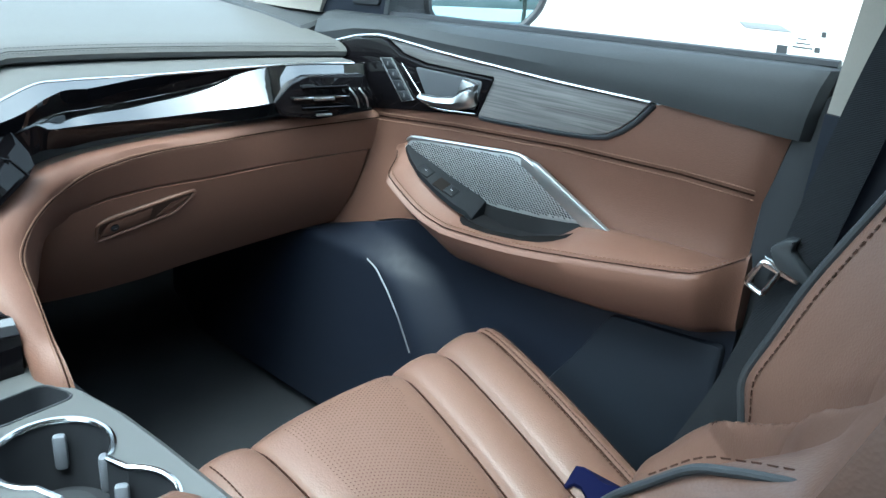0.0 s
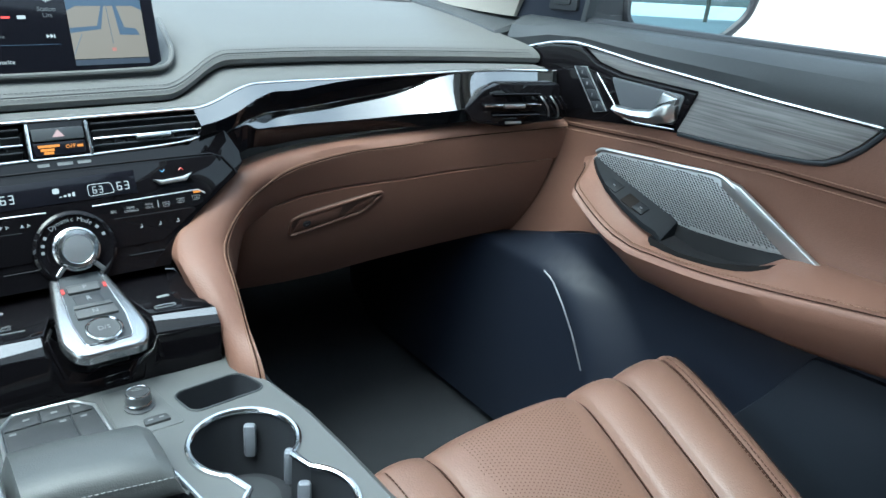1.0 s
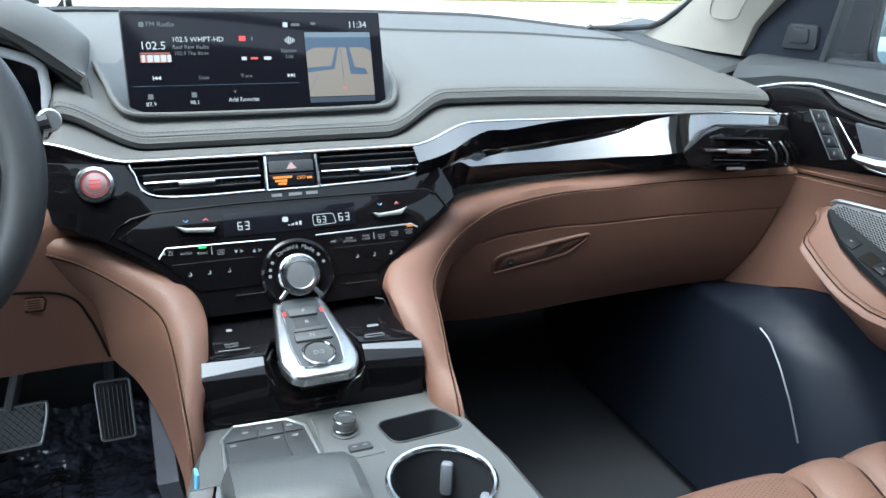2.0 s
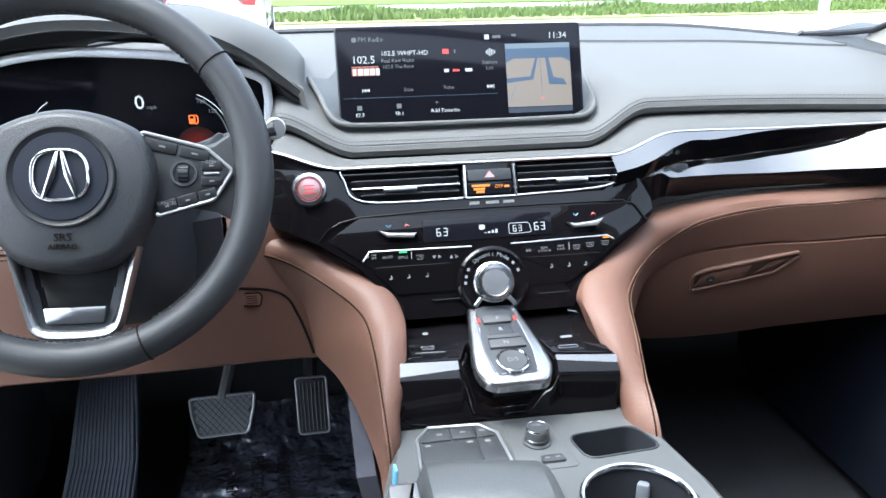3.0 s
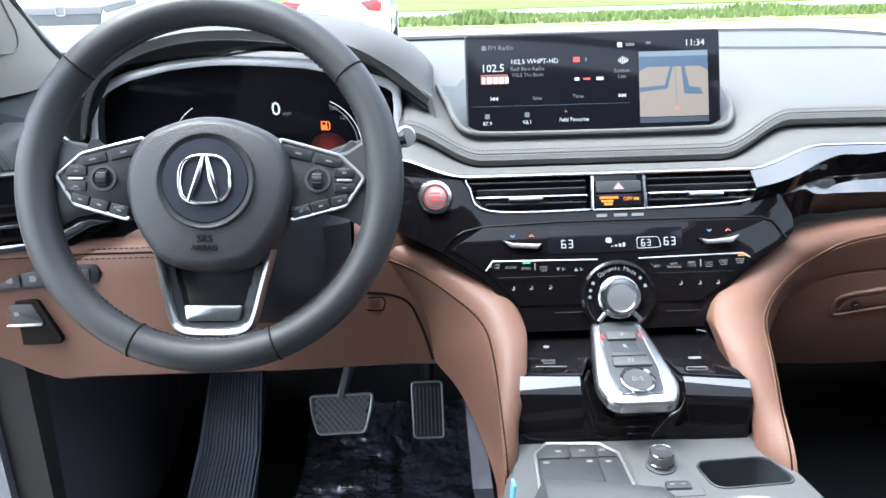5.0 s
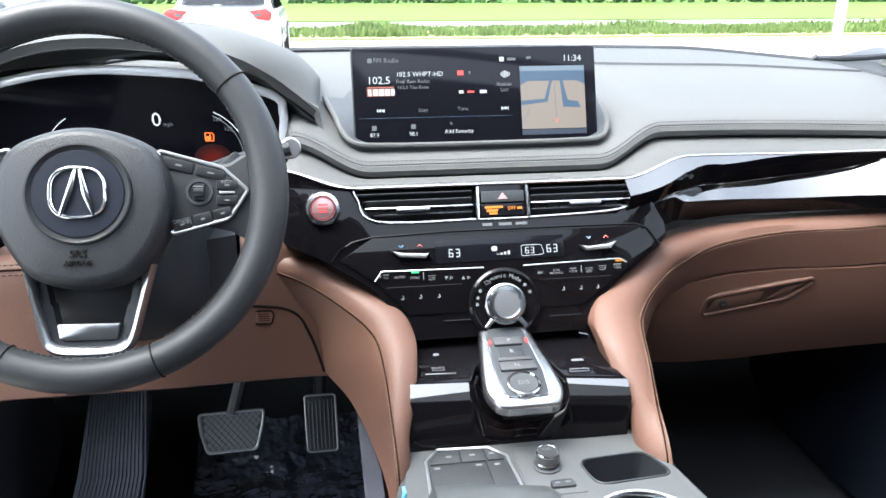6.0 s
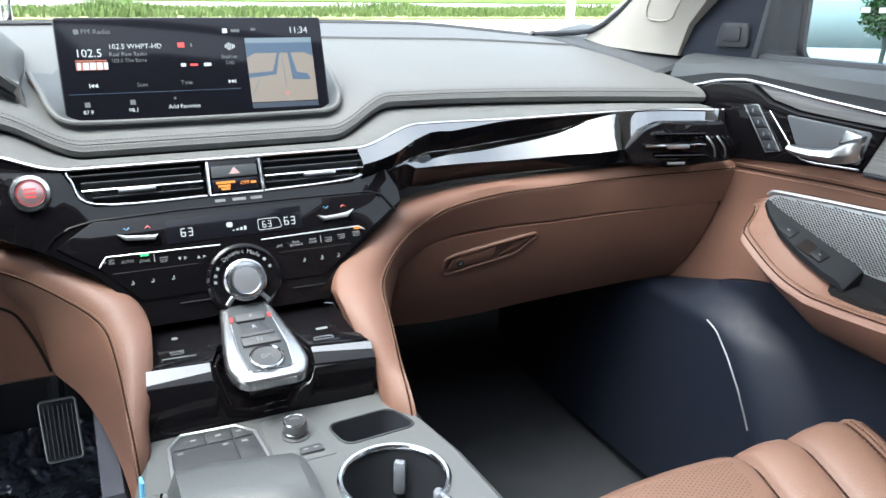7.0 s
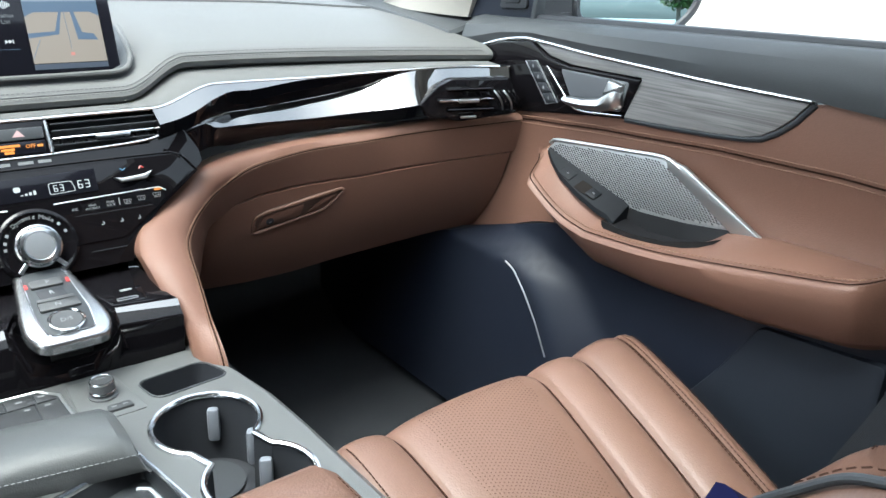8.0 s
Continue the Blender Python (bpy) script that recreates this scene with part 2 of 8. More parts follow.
def text(name, body, m, size, mat, parent, align="CENTER", thick=0.00015, label=""):
    """Raised writing on the x-y plane of pose m, centred on its origin."""
    cu = bpy.data.curves.new("writing", "FONT")
    cu.body, cu.size, cu.align_x, cu.align_y, cu.extrude, cu.resolution_u = body, size, align, "CENTER", thick, 2
    ob = bpy.data.objects.new("writing", cu)
    scene.collection.objects.link(ob)
    bpy.context.view_layer.update()
    me = bpy.data.meshes.new_from_object(ob.evaluated_get(bpy.context.evaluated_depsgraph_get()))
    bpy.data.objects.remove(ob)
    bpy.data.curves.remove(cu)
    me.transform(m)
    me.materials.clear()
    me.materials.append(mat)
    o = new(name, me)
    under(o, parent)
    if label:
        o["label"] = label
    return o


def mark(name, m, w, h, mat, parent, thick=0.0003, r=0.0):
    """A small printed or lit bar."""
    poly = [(-w / 2, -h / 2), (w / 2, -h / 2), (w / 2, h / 2), (-w / 2, h / 2)]
    if r:
        poly = round_poly(poly, r, 3)
    return part(name, prism(poly, m, 0, thick), mat, parent)


def at(m, x, y, z=0.0, turn=0.0):
    return m @ pose(x, y, z, 0, 0, turn)

# ---------------------------------------------------------------- dashboard


def fascia_y(x):
    """Depth of the dashboard's face; it comes back towards the doors."""
    return -0.10 - 0.11 * max(0.0, min(1.2, (abs(x) - 0.30) / 0.43)) ** 1.6


def dip(x):
    """The hollow in the pad in front of the instruments."""
    return smooth(-0.235, -0.272, x) * smooth(-0.69, -0.655, x)


def ridge(x):
    """The rolled front edge of the top pad: lower and nearer in the middle."""
    k = smooth(0.145, 0.24, abs(x))
    return Vector((x, -0.085 * (1 - k) + (fascia_y(x) + 0.04) * k, 1.083 + 0.035 * k - 0.085 * dip(x)))


def chrome_line(x):
    """The bright strip that parts the pad from the lacquered face."""
    k = smooth(0.165, 0.262, abs(x))
    return Vector((x, -0.122 * (1 - k) + fascia_y(x) * k, 1.073 + 0.0210 * k + 0.012 * smooth(0.35, 0.66, abs(x))))


def pad_top(x, y):
    """Height of the top pad."""
    r = ridge(x)
    k = max(0.0, min(1.0, (y - r.y - 0.03) / (0.43 - r.y)))
    if dip(x) > 0:
        k *= 1 - dip(x) * (1 - smooth(0.5, 0.8, k))
    lift = 0.016 + (1.184 - r.z - 0.016) * (1 - (1 - k) ** 1.7)
    return r.z + lift - 0.02 * smooth(0.45, 0.76, abs(x)) * k


dashboard = thing("dashboard", "grey soft-touch dashboard with brown leather lower part and piano black trim", "dashboard", (0, 0.1, 0.75))
rings = []
for i in range(161):
    x = -0.72 + 1.425 * i / 160
    r = ridge(x)
    back = 0.46 - 0.16 * (abs(x) / 0.72) ** 2.5
    ring = [(x, r.y + 0.05, r.z - 0.04), (x, r.y + 0.022, r.z - 0.016), (x, r.y + 0.010, r.z - 0.011), (x, r.y + 0.001, r.z - 0.007), (x, r.y - 0.002, r.z),
            (x, r.y + 0.002, r.z + 0.006), (x, r.y + 0.010, r.z + 0.0105), (x, r.y + 0.020, r.z + 0.014)]
    for k in range(1, 15):
        y = r.y + 0.02 + (back - r.y - 0.02) * k / 14
        ring.append((x, y, pad_top(x, y)))
    ring += [(x, back + 0.012, pad_top(x, back) - 0.01), (x, back + 0.01, 1.08), (x, 0.1, 1.05)]
    rings.append(ring)
part("top_pad", loft(rings), GREY_PAD, dashboard, "light grey padded dashboard top")
xs = [-0.70 + 1.39 * i / 240 for i in range(241)]
for name, dy, dz in (("stitching", -0.0005, 0.0046), ("stitching", 0.0075, 0.0105)):
    part(name, stitches([ridge(x) + Vector((0, dy, dz)) for x in xs], 0.0055, 0.0035, 0.0006), GREY_THREAD, dashboard)
part("seam", tube([ridge(x) + Vector((0, 0.0028, 0.0070)) for x in xs], 0.0008, 5), GREY_THREAD, dashboard)
# the darker panel along the foot of the windscreen
REAR_GREY = leather("rear_grey_pad", (0.064, 0.065, 0.066), 0.55, 800.0, 0.2, 0.25)
rows = []
for i in range(61):
    x = -0.14 + 0.84 * i / 60
    a, b = 0.30 - 0.11 * abs(x) / 0.7, 0.452 - 0.16 * (abs(x) / 0.72) ** 2.5
    rows.append([(x, a + (b - a) * k, pad_top(x, a + (b - a) * k) + (0.0035 if k else -0.004)) for k in (0, 0.02, 0.3, 0.6, 1.0)])
part("rear_panel", slab(rows, (0, 0, -0.006)), REAR_GREY, dashboard, "grey panel along the foot of the windscreen")
part("screen_foot_seal", tube([(-0.70, 0.315, 1.176)] + [(x, 0.462 - 0.16 * (abs(x) / 0.72) ** 2.5, pad_top(x, 0.46 - 0.16 * (abs(x) / 0.72) ** 2.5) + 0.003) for x in xs] + [(0.70, 0.315, 1.176)], 0.006, 6), BLACK, dashboard, "black seal at the foot of the windscreen")
# the charcoal end of the top at the windscreen pillar
for s in (1, -1):
    rows = []
    for y, xi in ((0.30, 0.690), (0.26, 0.696), (0.21, 0.704), (0.15, 0.706), (0.09, 0.704), (0.03, 0.701), (-0.02, 0.697), (-0.055, 0.693), (-0.062, 0.692)):
        z = pad_top(min(xi, 0.69), y) + 0.002 - (0.006 if y < -0.06 else 0)
        rows.append([(s * xi, y, z - 0.006), (s * (xi + 0.004), y, z + 0.0015), (s * (xi + 0.030), y + 0.002, z + 0.007), (s * 0.765, y + 0.010, z + 0.016), (s * 0.82, y + 0.02, z + 0.024), (s * 0.86, y + 0.02, z + 0.010)])
    part("end_pad", slab(rows, (0, 0, -0.05)), DARK_PAD, dashboard, "charcoal pad at the pillar")
    # Near-black sheet set in the gap to the door, for its shade.
    part("end_gap", slab([[(s * x, -0.066, 1.06 + (top - 1.06) * k) for x, top in ((0.69, 1.128), (0.75, 1.144), (0.82, 1.152))] for k in (0.0, 0.5, 1.0)], (0, 0.004, 0)), DARK_SEAM, dashboard)
# soft shelf between the rolled edge and the bright strip
rows = []
for x in xs:
    a, b = ridge(x) + Vector((0, 0.012, -0.012)), chrome_line(x)
    m = (a + b) / 2
    rows.append([a + Vector((0, 0.02, -0.004)), a, m + Vector((0, 0.002, 0.0035)), b + Vector((0, 0.003, 0.002)), b + Vector((0, 0.0, -0.001))])
part("shelf_pad", slab(rows, (0, 0.03, -0.02)), GREY_PAD, dashboard)
part("bright_strip", tube([chrome_line(x) + Vector((0, -0.001, -0.001)) for x in xs], 0.0022, 8), CHROME, dashboard, "thin satin chrome strip")

# lacquered trim from the centre to the passenger door: an upper lip that runs out, a dark fold,
# a broad face that starts in a point, and an undercut; rows of x and the heights of the three creases and the foot
TRIM = [(0.166, 1.0565, 1.0275, 1.0266, 1.0122), (0.190, 1.0601, 1.0350, 1.0340, 1.0108), (0.216, 1.0668, 1.0442, 1.0430, 1.0106), (0.236, 1.0740, 1.0500, 1.0460, 1.0125), (0.246, 1.0775, 1.0512, 1.0405, 1.0120),
        (0.275, 1.0840, 1.0540, 1.0385, 1.0070), (0.308, 1.0842, 1.0555, 1.0390, 1.0118), (0.388, 1.0918, 1.0608, 1.0382, 1.0155), (0.476, 1.0973, 1.0755, 1.0455, 1.0232), (0.545, 1.1013, 1.0990, 1.0552, 1.0330), (0.630, 1.1046, 1.1040, 1.0625, 1.0378), (0.705, 1.107, 1.1065, 1.066, 1.042)]
LEAN = ((0.166, 1.5), (0.25, 1.15), (0.35, 1.10), (0.45, 1.10), (0.52, 1.0), (0.58, 0.65), (0.64, 0.36), (0.72, 0.30))


def trim_rows():
    rows, foot = [], []
    for i in range(109):
        x = 0.166 + 0.539 * i / 108
        z1, z2, z3, z4 = (flow([(r[0], r[k]) for r in TRIM], x) for k in (1, 2, 3, 4))
        z2 = min(z2, z1 - 0.0005)
        z3 = min(z3, z2 - 0.0008)
        c = chrome_line(x)
        y1 = c.y - 1.6 * max(0.0, c.z - z1)
        y2 = y1 + 0.45 * (z1 - z2)
        y3 = y2 - flow(LEAN, x) * (z2 - z3)
        y4 = y3 + (0.6 * smooth(0.225, 0.262, x)) * (z3 - z4)
        ring = [(c.y + 0.006, c.z - 0.002), (c.y - 0.002, c.z - 0.001), (y1, z1), (y1 + 0.0004, z1 - 0.0009), (y2, z2), (y2 - 0.0003, z2 - 0.0004), (y3, z3), (y3 + 0.006, z3 - 0.0004)]
        rows.append([Vector((x, y, z)) for y, z in ring])
        foot.append([Vector((x, y, z)) for y, z in ((y3 + 0.006, z3 + 0.0002), (y3 + 0.0004, z3 - 0.0002), (y3 + 0.0006, z3 - 0.0016), (y4, z4), (y4 + 0.02, z4 - 0.004))])
    return rows, foot


upper_rows, foot_rows = trim_rows()
# Lip and face get boosted gloss; fold and foot stay plain and darker.
part("lacquer_trim", slab([r[4:] for r in upper_rows], (0, 0.03, 0)), PIANO_TRIM, dashboard, "piano black passenger trim panel, its face given boosted gloss", 8)
part("trim_lip", slab([r[:4] for r in upper_rows], (0, 0.03, 0)), PIANO_TRIM, dashboard, "upper lip given boosted gloss", 8)
part("trim_fold", slab([r[3:5] for r in upper_rows], (0, 0.02, 0)), PIANO, dashboard, "lacquered fold kept at plain gloss so it stays dark", 8)
part("trim_foot", slab(foot_rows, (0, 0.03, 0)), PIANO, dashboard, "piano black lower trim face", 8)
rows = []
for i in range(41):
    x = 0.185 + 0.52 * i / 40
    c = chrome_line(x)
    lo = 1.012 + 0.05 * smooth(0.2, 0.7, x)
    rows.append([Vector((-x, y, z)) for y, z in ((c.y + 0.006, c.z - 0.002), (c.y - 0.002, c.z - 0.003), (c.y - 0.006, lo + 0.02), (c.y - 0.008, lo), (c.y - 0.004, 0.99 + 0.03 * smooth(0.2, 0.7, x)))])
part("lacquer_trim", slab(rows, (0, 0.03, 0)), PIANO, dashboard, "piano black driver trim panel")

# the brown padded arch that runs along the dashboard and down to the console
ARCH_A = [(0.735, -0.212, 1.033), (0.585, -0.157, 1.023), (0.485, -0.128, 1.014), (0.357, -0.104, 1.003), (0.271, -0.105, 0.994), (0.218, -0.130, 0.987), (0.187, -0.140, 0.969),
          (0.153, -0.160, 0.953), (0.122, -0.180, 0.939), (0.108, -0.204, 0.921), (0.108, -0.240, 0.905), (0.117, -0.282, 0.866), (0.131, -0.290, 0.823), (0.131, -0.300, 0.74)]
ARCH_B = [(0.725, -0.226, 1.021), (0.557, -0.168, 1.006), (0.470, -0.150, 0.998), (0.390, -0.133, 0.991), (0.310, -0.130, 0.979), (0.264, -0.134, 0.965), (0.237, -0.140, 0.953),
          (0.203, -0.160, 0.933), (0.178, -0.190, 0.917), (0.166, -0.220, 0.908), (0.159, -0.260, 0.888), (0.153, -0.300, 0.863), (0.147, -0.360, 0.822), (0.147, -0.370, 0.74)]
ARCH_C = [(0.728, -0.210, 0.968), (0.557, -0.160, 0.955), (0.470, -0.136, 0.945), (0.390, -0.118, 0.940), (0.320, -0.110, 0.933), (0.284, -0.108, 0.924), (0.262, -0.108, 0.912),
          (0.236, -0.108, 0.895), (0.223, -0.112, 0.866), (0.213, -0.120, 0.836), (0.184, -0.160, 0.815), (0.164, -0.240, 0.808), (0.150, -0.335, 0.795), (0.149, -0.350, 0.72)]


def flip(pts, s):
    return [Vector((s * x, y, z)) for x, y, z in pts]


for s in (1, -1):
    A, B, C = (spline(flip(q, s), 6) for q in (ARCH_A, ARCH_B, ARCH_C))
    if s < 0:
        B = [a.lerp(b, 1 - 0.24 * smooth(18, 34, k)) for k, (a, b) in enumerate(zip(A, B))]
    rows = []
    for k, (a, b, c) in enumerate(zip(A, B, C)):
        t = (A[min(k + 1, len(A) - 1)] - A[max(k - 1, 0)]).normalized()
        out = t.cross(b - a).normalized()
        if out.y > 0:
            out = -out
        w = (b - a).length
        inner = a + Vector((0, 0.03, -0.004))
        rows.append([inner, a, a + (b - a) * 0.025 + out * w * 0.030, a + (b - a) * 0.12 + out * w * 0.10, a + (b - a) * 0.35 + out * w * 0.20, a + (b - a) * 0.65 + out * w * 0.20, a + (b - a) * 0.90 + out * w * 0.08, b,
                     b + (c - b) * 0.12 + out * 0.001, b + (c - b) * 0.5 + out * 0.004, c, c + Vector((0, 0.03, 0))])
    part("arch_pad", loft(rows), BROWN, dashboard, "brown leather arch pad with double stitching")
    for d in (0.90, 0.985):
        line = []
        for k, (a, b) in enumerate(zip(A, B)):
            t = (A[min(k + 1, len(A) - 1)] - A[max(k - 1, 0)]).normalized()
            out = t.cross(b - a).normalized()
            out = -out if out.y > 0 else out
            line.append(a + (b - a) * d + out * ((b - a).length * (0.08 if d < 0.95 else 0.02) + 0.0006))
        part("stitching", stitches(line, 0.0055, 0.0038, 0.0009, None, (0, -1, 0.3)), TAN_THREAD, dashboard)
    line = []
    for k, (a, b) in enumerate(zip(A, B)):
        t = (A[min(k + 1, len(A) - 1)] - A[max(k - 1, 0)]).normalized()
        out = t.cross(b - a).normalized()
        out = -out if out.y > 0 else out
        line.append(a + (b - a) * 0.945 + out * ((b - a).length * 0.045 + 0.0002))
    part("seam", tube(line, 0.0011, 5), SEAM_BROWN, dashboard)

# glovebox under the arch
glovebox = part("glovebox", slab([[Vector((x, y0 + (y1 - y0) * k + b * math.sin(math.pi * k) * -0.010, z0 + (z1 - z0) * k)) for k in (i / 10 for i in range(11)) for b in (1,)]
                                  for x, y0, z0, y1, z1 in (((0.222 + 0.006 * 0), -0.075, 0.862, -0.03, 0.775), (0.226, -0.095, 0.892, -0.035, 0.772), (0.245, -0.107, 0.910, -0.04, 0.771), (0.27, -0.110, 0.920, -0.042, 0.770),
                                                            (0.32, -0.112, 0.930, -0.046, 0.769), (0.39, -0.120, 0.937, -0.052, 0.772), (0.47, -0.138, 0.942, -0.066, 0.784),
                                                            (0.557, -0.162, 0.952, -0.088, 0.798), (0.64, -0.186, 0.960, -0.112, 0.812), (0.715, -0.208, 0.966, -0.130, 0.820))], (0, 0.03, 0)), BROWN, dashboard, "brown glovebox door", 50)
gm = basis((0.371, -0.1118, 0.898), (0.142, -0.024, 0.030), (0, -0.36, 0.93))
recess = round_poly([(-0.074, -0.018), (0.045, -0.014), (0.078, 0.010), (0.074, 0.016), (-0.05, 0.016), (-0.066, 0.012)], 0.010)
part("latch_rim", tube([gm @ Vector((x, y, 0.0014)) for x, y in recess], 0.0026, 6, True), BROWN, glovebox)
# Solid cup, coloured darker to stand for the shade of a hollow.
part("latch_recess", prism(recess, gm, -0.004, 0.0002, 0.0001), plastic("latch_shade_brown", (0.058, 0.031, 0.022), 0.5), glovebox, "latch cup coloured dark for the shade in its hollow")
part("latch_lever", prism(round_poly([(-0.066, -0.0125), (0.004, -0.0105), (0.014, 0.010), (-0.052, 0.010)], 0.006), gm, -0.002, 0.0024, 0.0016), BROWN, glovebox)
part("latch_scoop", prism(round_poly([(0.014, -0.011), (0.042, -0.0105), (0.070, 0.008), (0.040, 0.006)], 0.005), gm, -0.002, 0.0012, 0.0009), BROWN, glovebox)
part("lock", lathe([(0.0001, 0.0042), (0.0045, 0.0042), (0.0060, 0.0034), (0.0062, 0.001), (0.0062, -0.001)], at(gm, -0.044, -0.002), 20), BLACK, glovebox, "black lock barrel")
part("lock_slot", box(at(gm, -0.044, -0.002, 0.0045), 0.0045, 0.0012, 0.0006), GREY_METAL, glovebox)

# centre stack: a leaning lacquered face
STACK = basis((0, -0.125, 1.066), (1, 0, 0), (0, 0.3916, 0.920))
stack_poly = [(-0.262, 0.012), (-0.172, 0.004), (-0.165, -0.008), (-0.143, -0.036), (0.153, -0.036), (0.178, -0.014), (0.186, 0.002), (0.198, -0.018), (0.214, -0.050), (0.216, -0.066),
              (0.204, -0.080), (0.150, -0.118), (0.113, -0.150), (0.104, -0.176), (-0.110, -0.176), (-0.120, -0.150), (-0.152, -0.112), (-0.197, -0.082), (-0.250, -0.055)]
part("centre_panel", prism(stack_poly, STACK, -0.03, 0.0, 0.0015), PIANO, dashboard, "piano black centre panel")
part("panel_edge", tube([STACK @ Vector((x, y, 0.0008)) for x, y in ((-0.197, -0.078), (-0.188, -0.066), (-0.172, -0.057), (-0.149, -0.052), (-0.06, -0.049), (0.08, -0.049), (0.176, -0.050), (0.190, -0.056), (0.206, -0.078))], 0.0012, 6), PIANO, dashboard)
part("panel_step", prism([(-0.149, -0.053), (0.180, -0.052), (0.198, -0.077), (0.148, -0.115), (0.10, -0.146), (-0.11, -0.146), (-0.145, -0.108), (-0.188, -0.078)], STACK, 0.0, 0.0022, 0.0015), PIANO, dashboard)
# little bright marks under the vents
for x, w in ((0.0, 0.012), (0.022, 0.016), (0.042, 0.014)):
    mark("printed_mark", at(STACK, x - 0.01, -0.043, 0.0), w, 0.0035, LEGEND, dashboard)


def centre_vent(name, x0, x1, slant_left):
    v = thing(name, "piano black centre air vent with horizontal slats and bright bar", "air vent", STACK @ Vector(((x0 + x1) / 2, -0.015, 0)), "dashboard air vents")
    if slant_left:
        edge = [(x0, 0.003), (x0 + 0.004, -0.006), (x0 + 0.026, -0.034), (x1, -0.036)]
    else:
        edge = [(x1, 0.004), (x1 - 0.010, -0.012), (x1 - 0.034, -0.031), (x0, -0.036)]
    tr = edge[0][0]
    back = [(x0 - 0.001, 0.006), (x1 + 0.001, 0.006), (x1, -0.036), (x0, -0.036)]
    part("housing", prism(back, STACK, -0.034, -0.030), BLACK, v)
    part("housing_top", prism([(x0 - 0.01, 0.004), (x1 + 0.01, 0.004), (x1 + 0.01, 0.008), (x0 - 0.01, 0.008)], STACK, -0.032, -0.002, 0.001), PIANO, v)
    part("frame", tube([STACK @ Vector((p.x, p.y, 0.001)) for p in spline([(a, b, 0) for a, b in edge], 6)], 0.0017, 8), CHROME, v, "satin chrome frame")
    for k, (h, y) in enumerate(((-0.008, -0.004), (-0.006, -0.0125), (-0.008, -0.029))):
        lo, hi = x0 + 0.003 + (0.010 * k if slant_left else 0), x1 - 0.003 - (0 if slant_left else 0.008 * k)
        part("slat", box(STACK @ pose((lo + hi) / 2, y, h, -22), hi - lo, 0.0022, 0.016, 0.0008, 1), BLACK, v)
    lo, hi = (x0 + 0.013, x1 - 0.002) if slant_left else (x0 + 0.003, x1 - 0.010)
    part("bright_bar", box(STACK @ pose((lo + hi) / 2, -0.0195, -0.002, -12), hi - lo, 0.0026, 0.008, 0.001, 2), CHROME, v, "satin chrome bar")
    mid = lo + (hi - lo) * (0.44 if slant_left else 0.5)
    part("slider", box(STACK @ pose(mid, -0.0212, 0.0015, -10), 0.040, 0.0052, 0.008, 0.0016, 2), ALU, v, "aluminium slider")
    for k in range(9):
        part("vane", box(STACK @ pose(x0 + 0.015 + (x1 - x0 - 0.03) * k / 8, -0.016, -0.020), 0.0012, 0.034, 0.012), BLACK, v)
    return v


centre_vent("centre_air_vent", -0.168, -0.024, True)
centre_vent("centre_air_vent", 0.043, 0.190, False)
hz = thing("hazard_switch", "hazard switch with amber passenger airbag lamp between the vents", "switch", STACK @ Vector((0.01, -0.015, 0)))
part("surround", prism(round_poly([(-0.022, 0.005), (0.043, 0.005), (0.044, -0.037), (-0.023, -0.037)], 0.003), STACK, -0.02, 0.0005, 0.001), PIANO, hz, "glossy surround")
for x0, x1 in ((-0.020, -0.021), (0.041, 0.042)):
    part("bright_side", tube([STACK @ Vector((x0, 0.003, 0.001)), STACK @ Vector((x1, -0.036, 0.001))], 0.0022, 8), CHROME, hz)
part("bright_foot", tube([STACK @ Vector((-0.020, -0.0365, 0.001)), STACK @ Vector((0.042, -0.0365, 0.001))], 0.0015, 8), CHROME, hz)
part("button", prism(round_poly([(-0.016, -0.003), (0.037, -0.003), (0.037, -0.0165), (-0.016, -0.0165)], 0.002), STACK, 0.0, 0.0022, 0.0008), DARK_GREY, hz)
part("lamp_window", prism(round_poly([(-0.017, -0.0185), (0.037, -0.0185), (0.036, -0.033), (-0.016, -0.033)], 0.002), STACK, 0.0, 0.0014, 0.0006), SCREEN, hz)
part("warning_triangle", prism([(0.004, -0.013), (0.017, -0.013), (0.0105, -0.005)], STACK, 0.0015, 0.0026), glow("pale_red_triangle", (0.95, 0.6, 0.6), 0.15), hz)
for x, y, w in ((-0.001, -0.0225, 0.022), (-0.003, -0.0265, 0.014), (-0.002, -0.030, 0.010), (0.031, -0.0245, 0.006)):
    mark("amber_writing", at(STACK, x, y, 0.0014), w, 0.0028, ORANGE_GLOW, hz)

text("amber_writing", "OFF", at(STACK, 0.021, -0.0245, 0.0016), 0.0062, ORANGE_GLOW, hz)

start = thing("start_button", "round red-lit engine start button with chrome ring", "button", STACK @ Vector((-0.204, -0.016, 0)))
sm_ = at(STACK, -0.204, -0.016) @ Matrix.Scale(0.92, 4)
part("bezel", lathe([(0.0225, -0.004), (0.0225, 0.004), (0.0205, 0.007), (0.0165, 0.0075), (0.0160, 0.002), (0.0160, -0.004)], sm_, 40), CHROME, start, "chrome ring")
part("cap", lathe([(0.0155, 0.0), (0.0155, 0.0050), (0.014, 0.0058), (0.0001, 0.0055)], sm_, 36), node_mat("red_tinted_silver", (0.30, 0.22, 0.225), 0.28, 0.7), start)
part("lit_ring", lathe([(0.0150, 0.0052), (0.0152, 0.0064), (0.0136, 0.0066), (0.0134, 0.0056)], sm_, 36), glow("dim_red_ring", (0.9, 0.08, 0.08), 0.07), start)
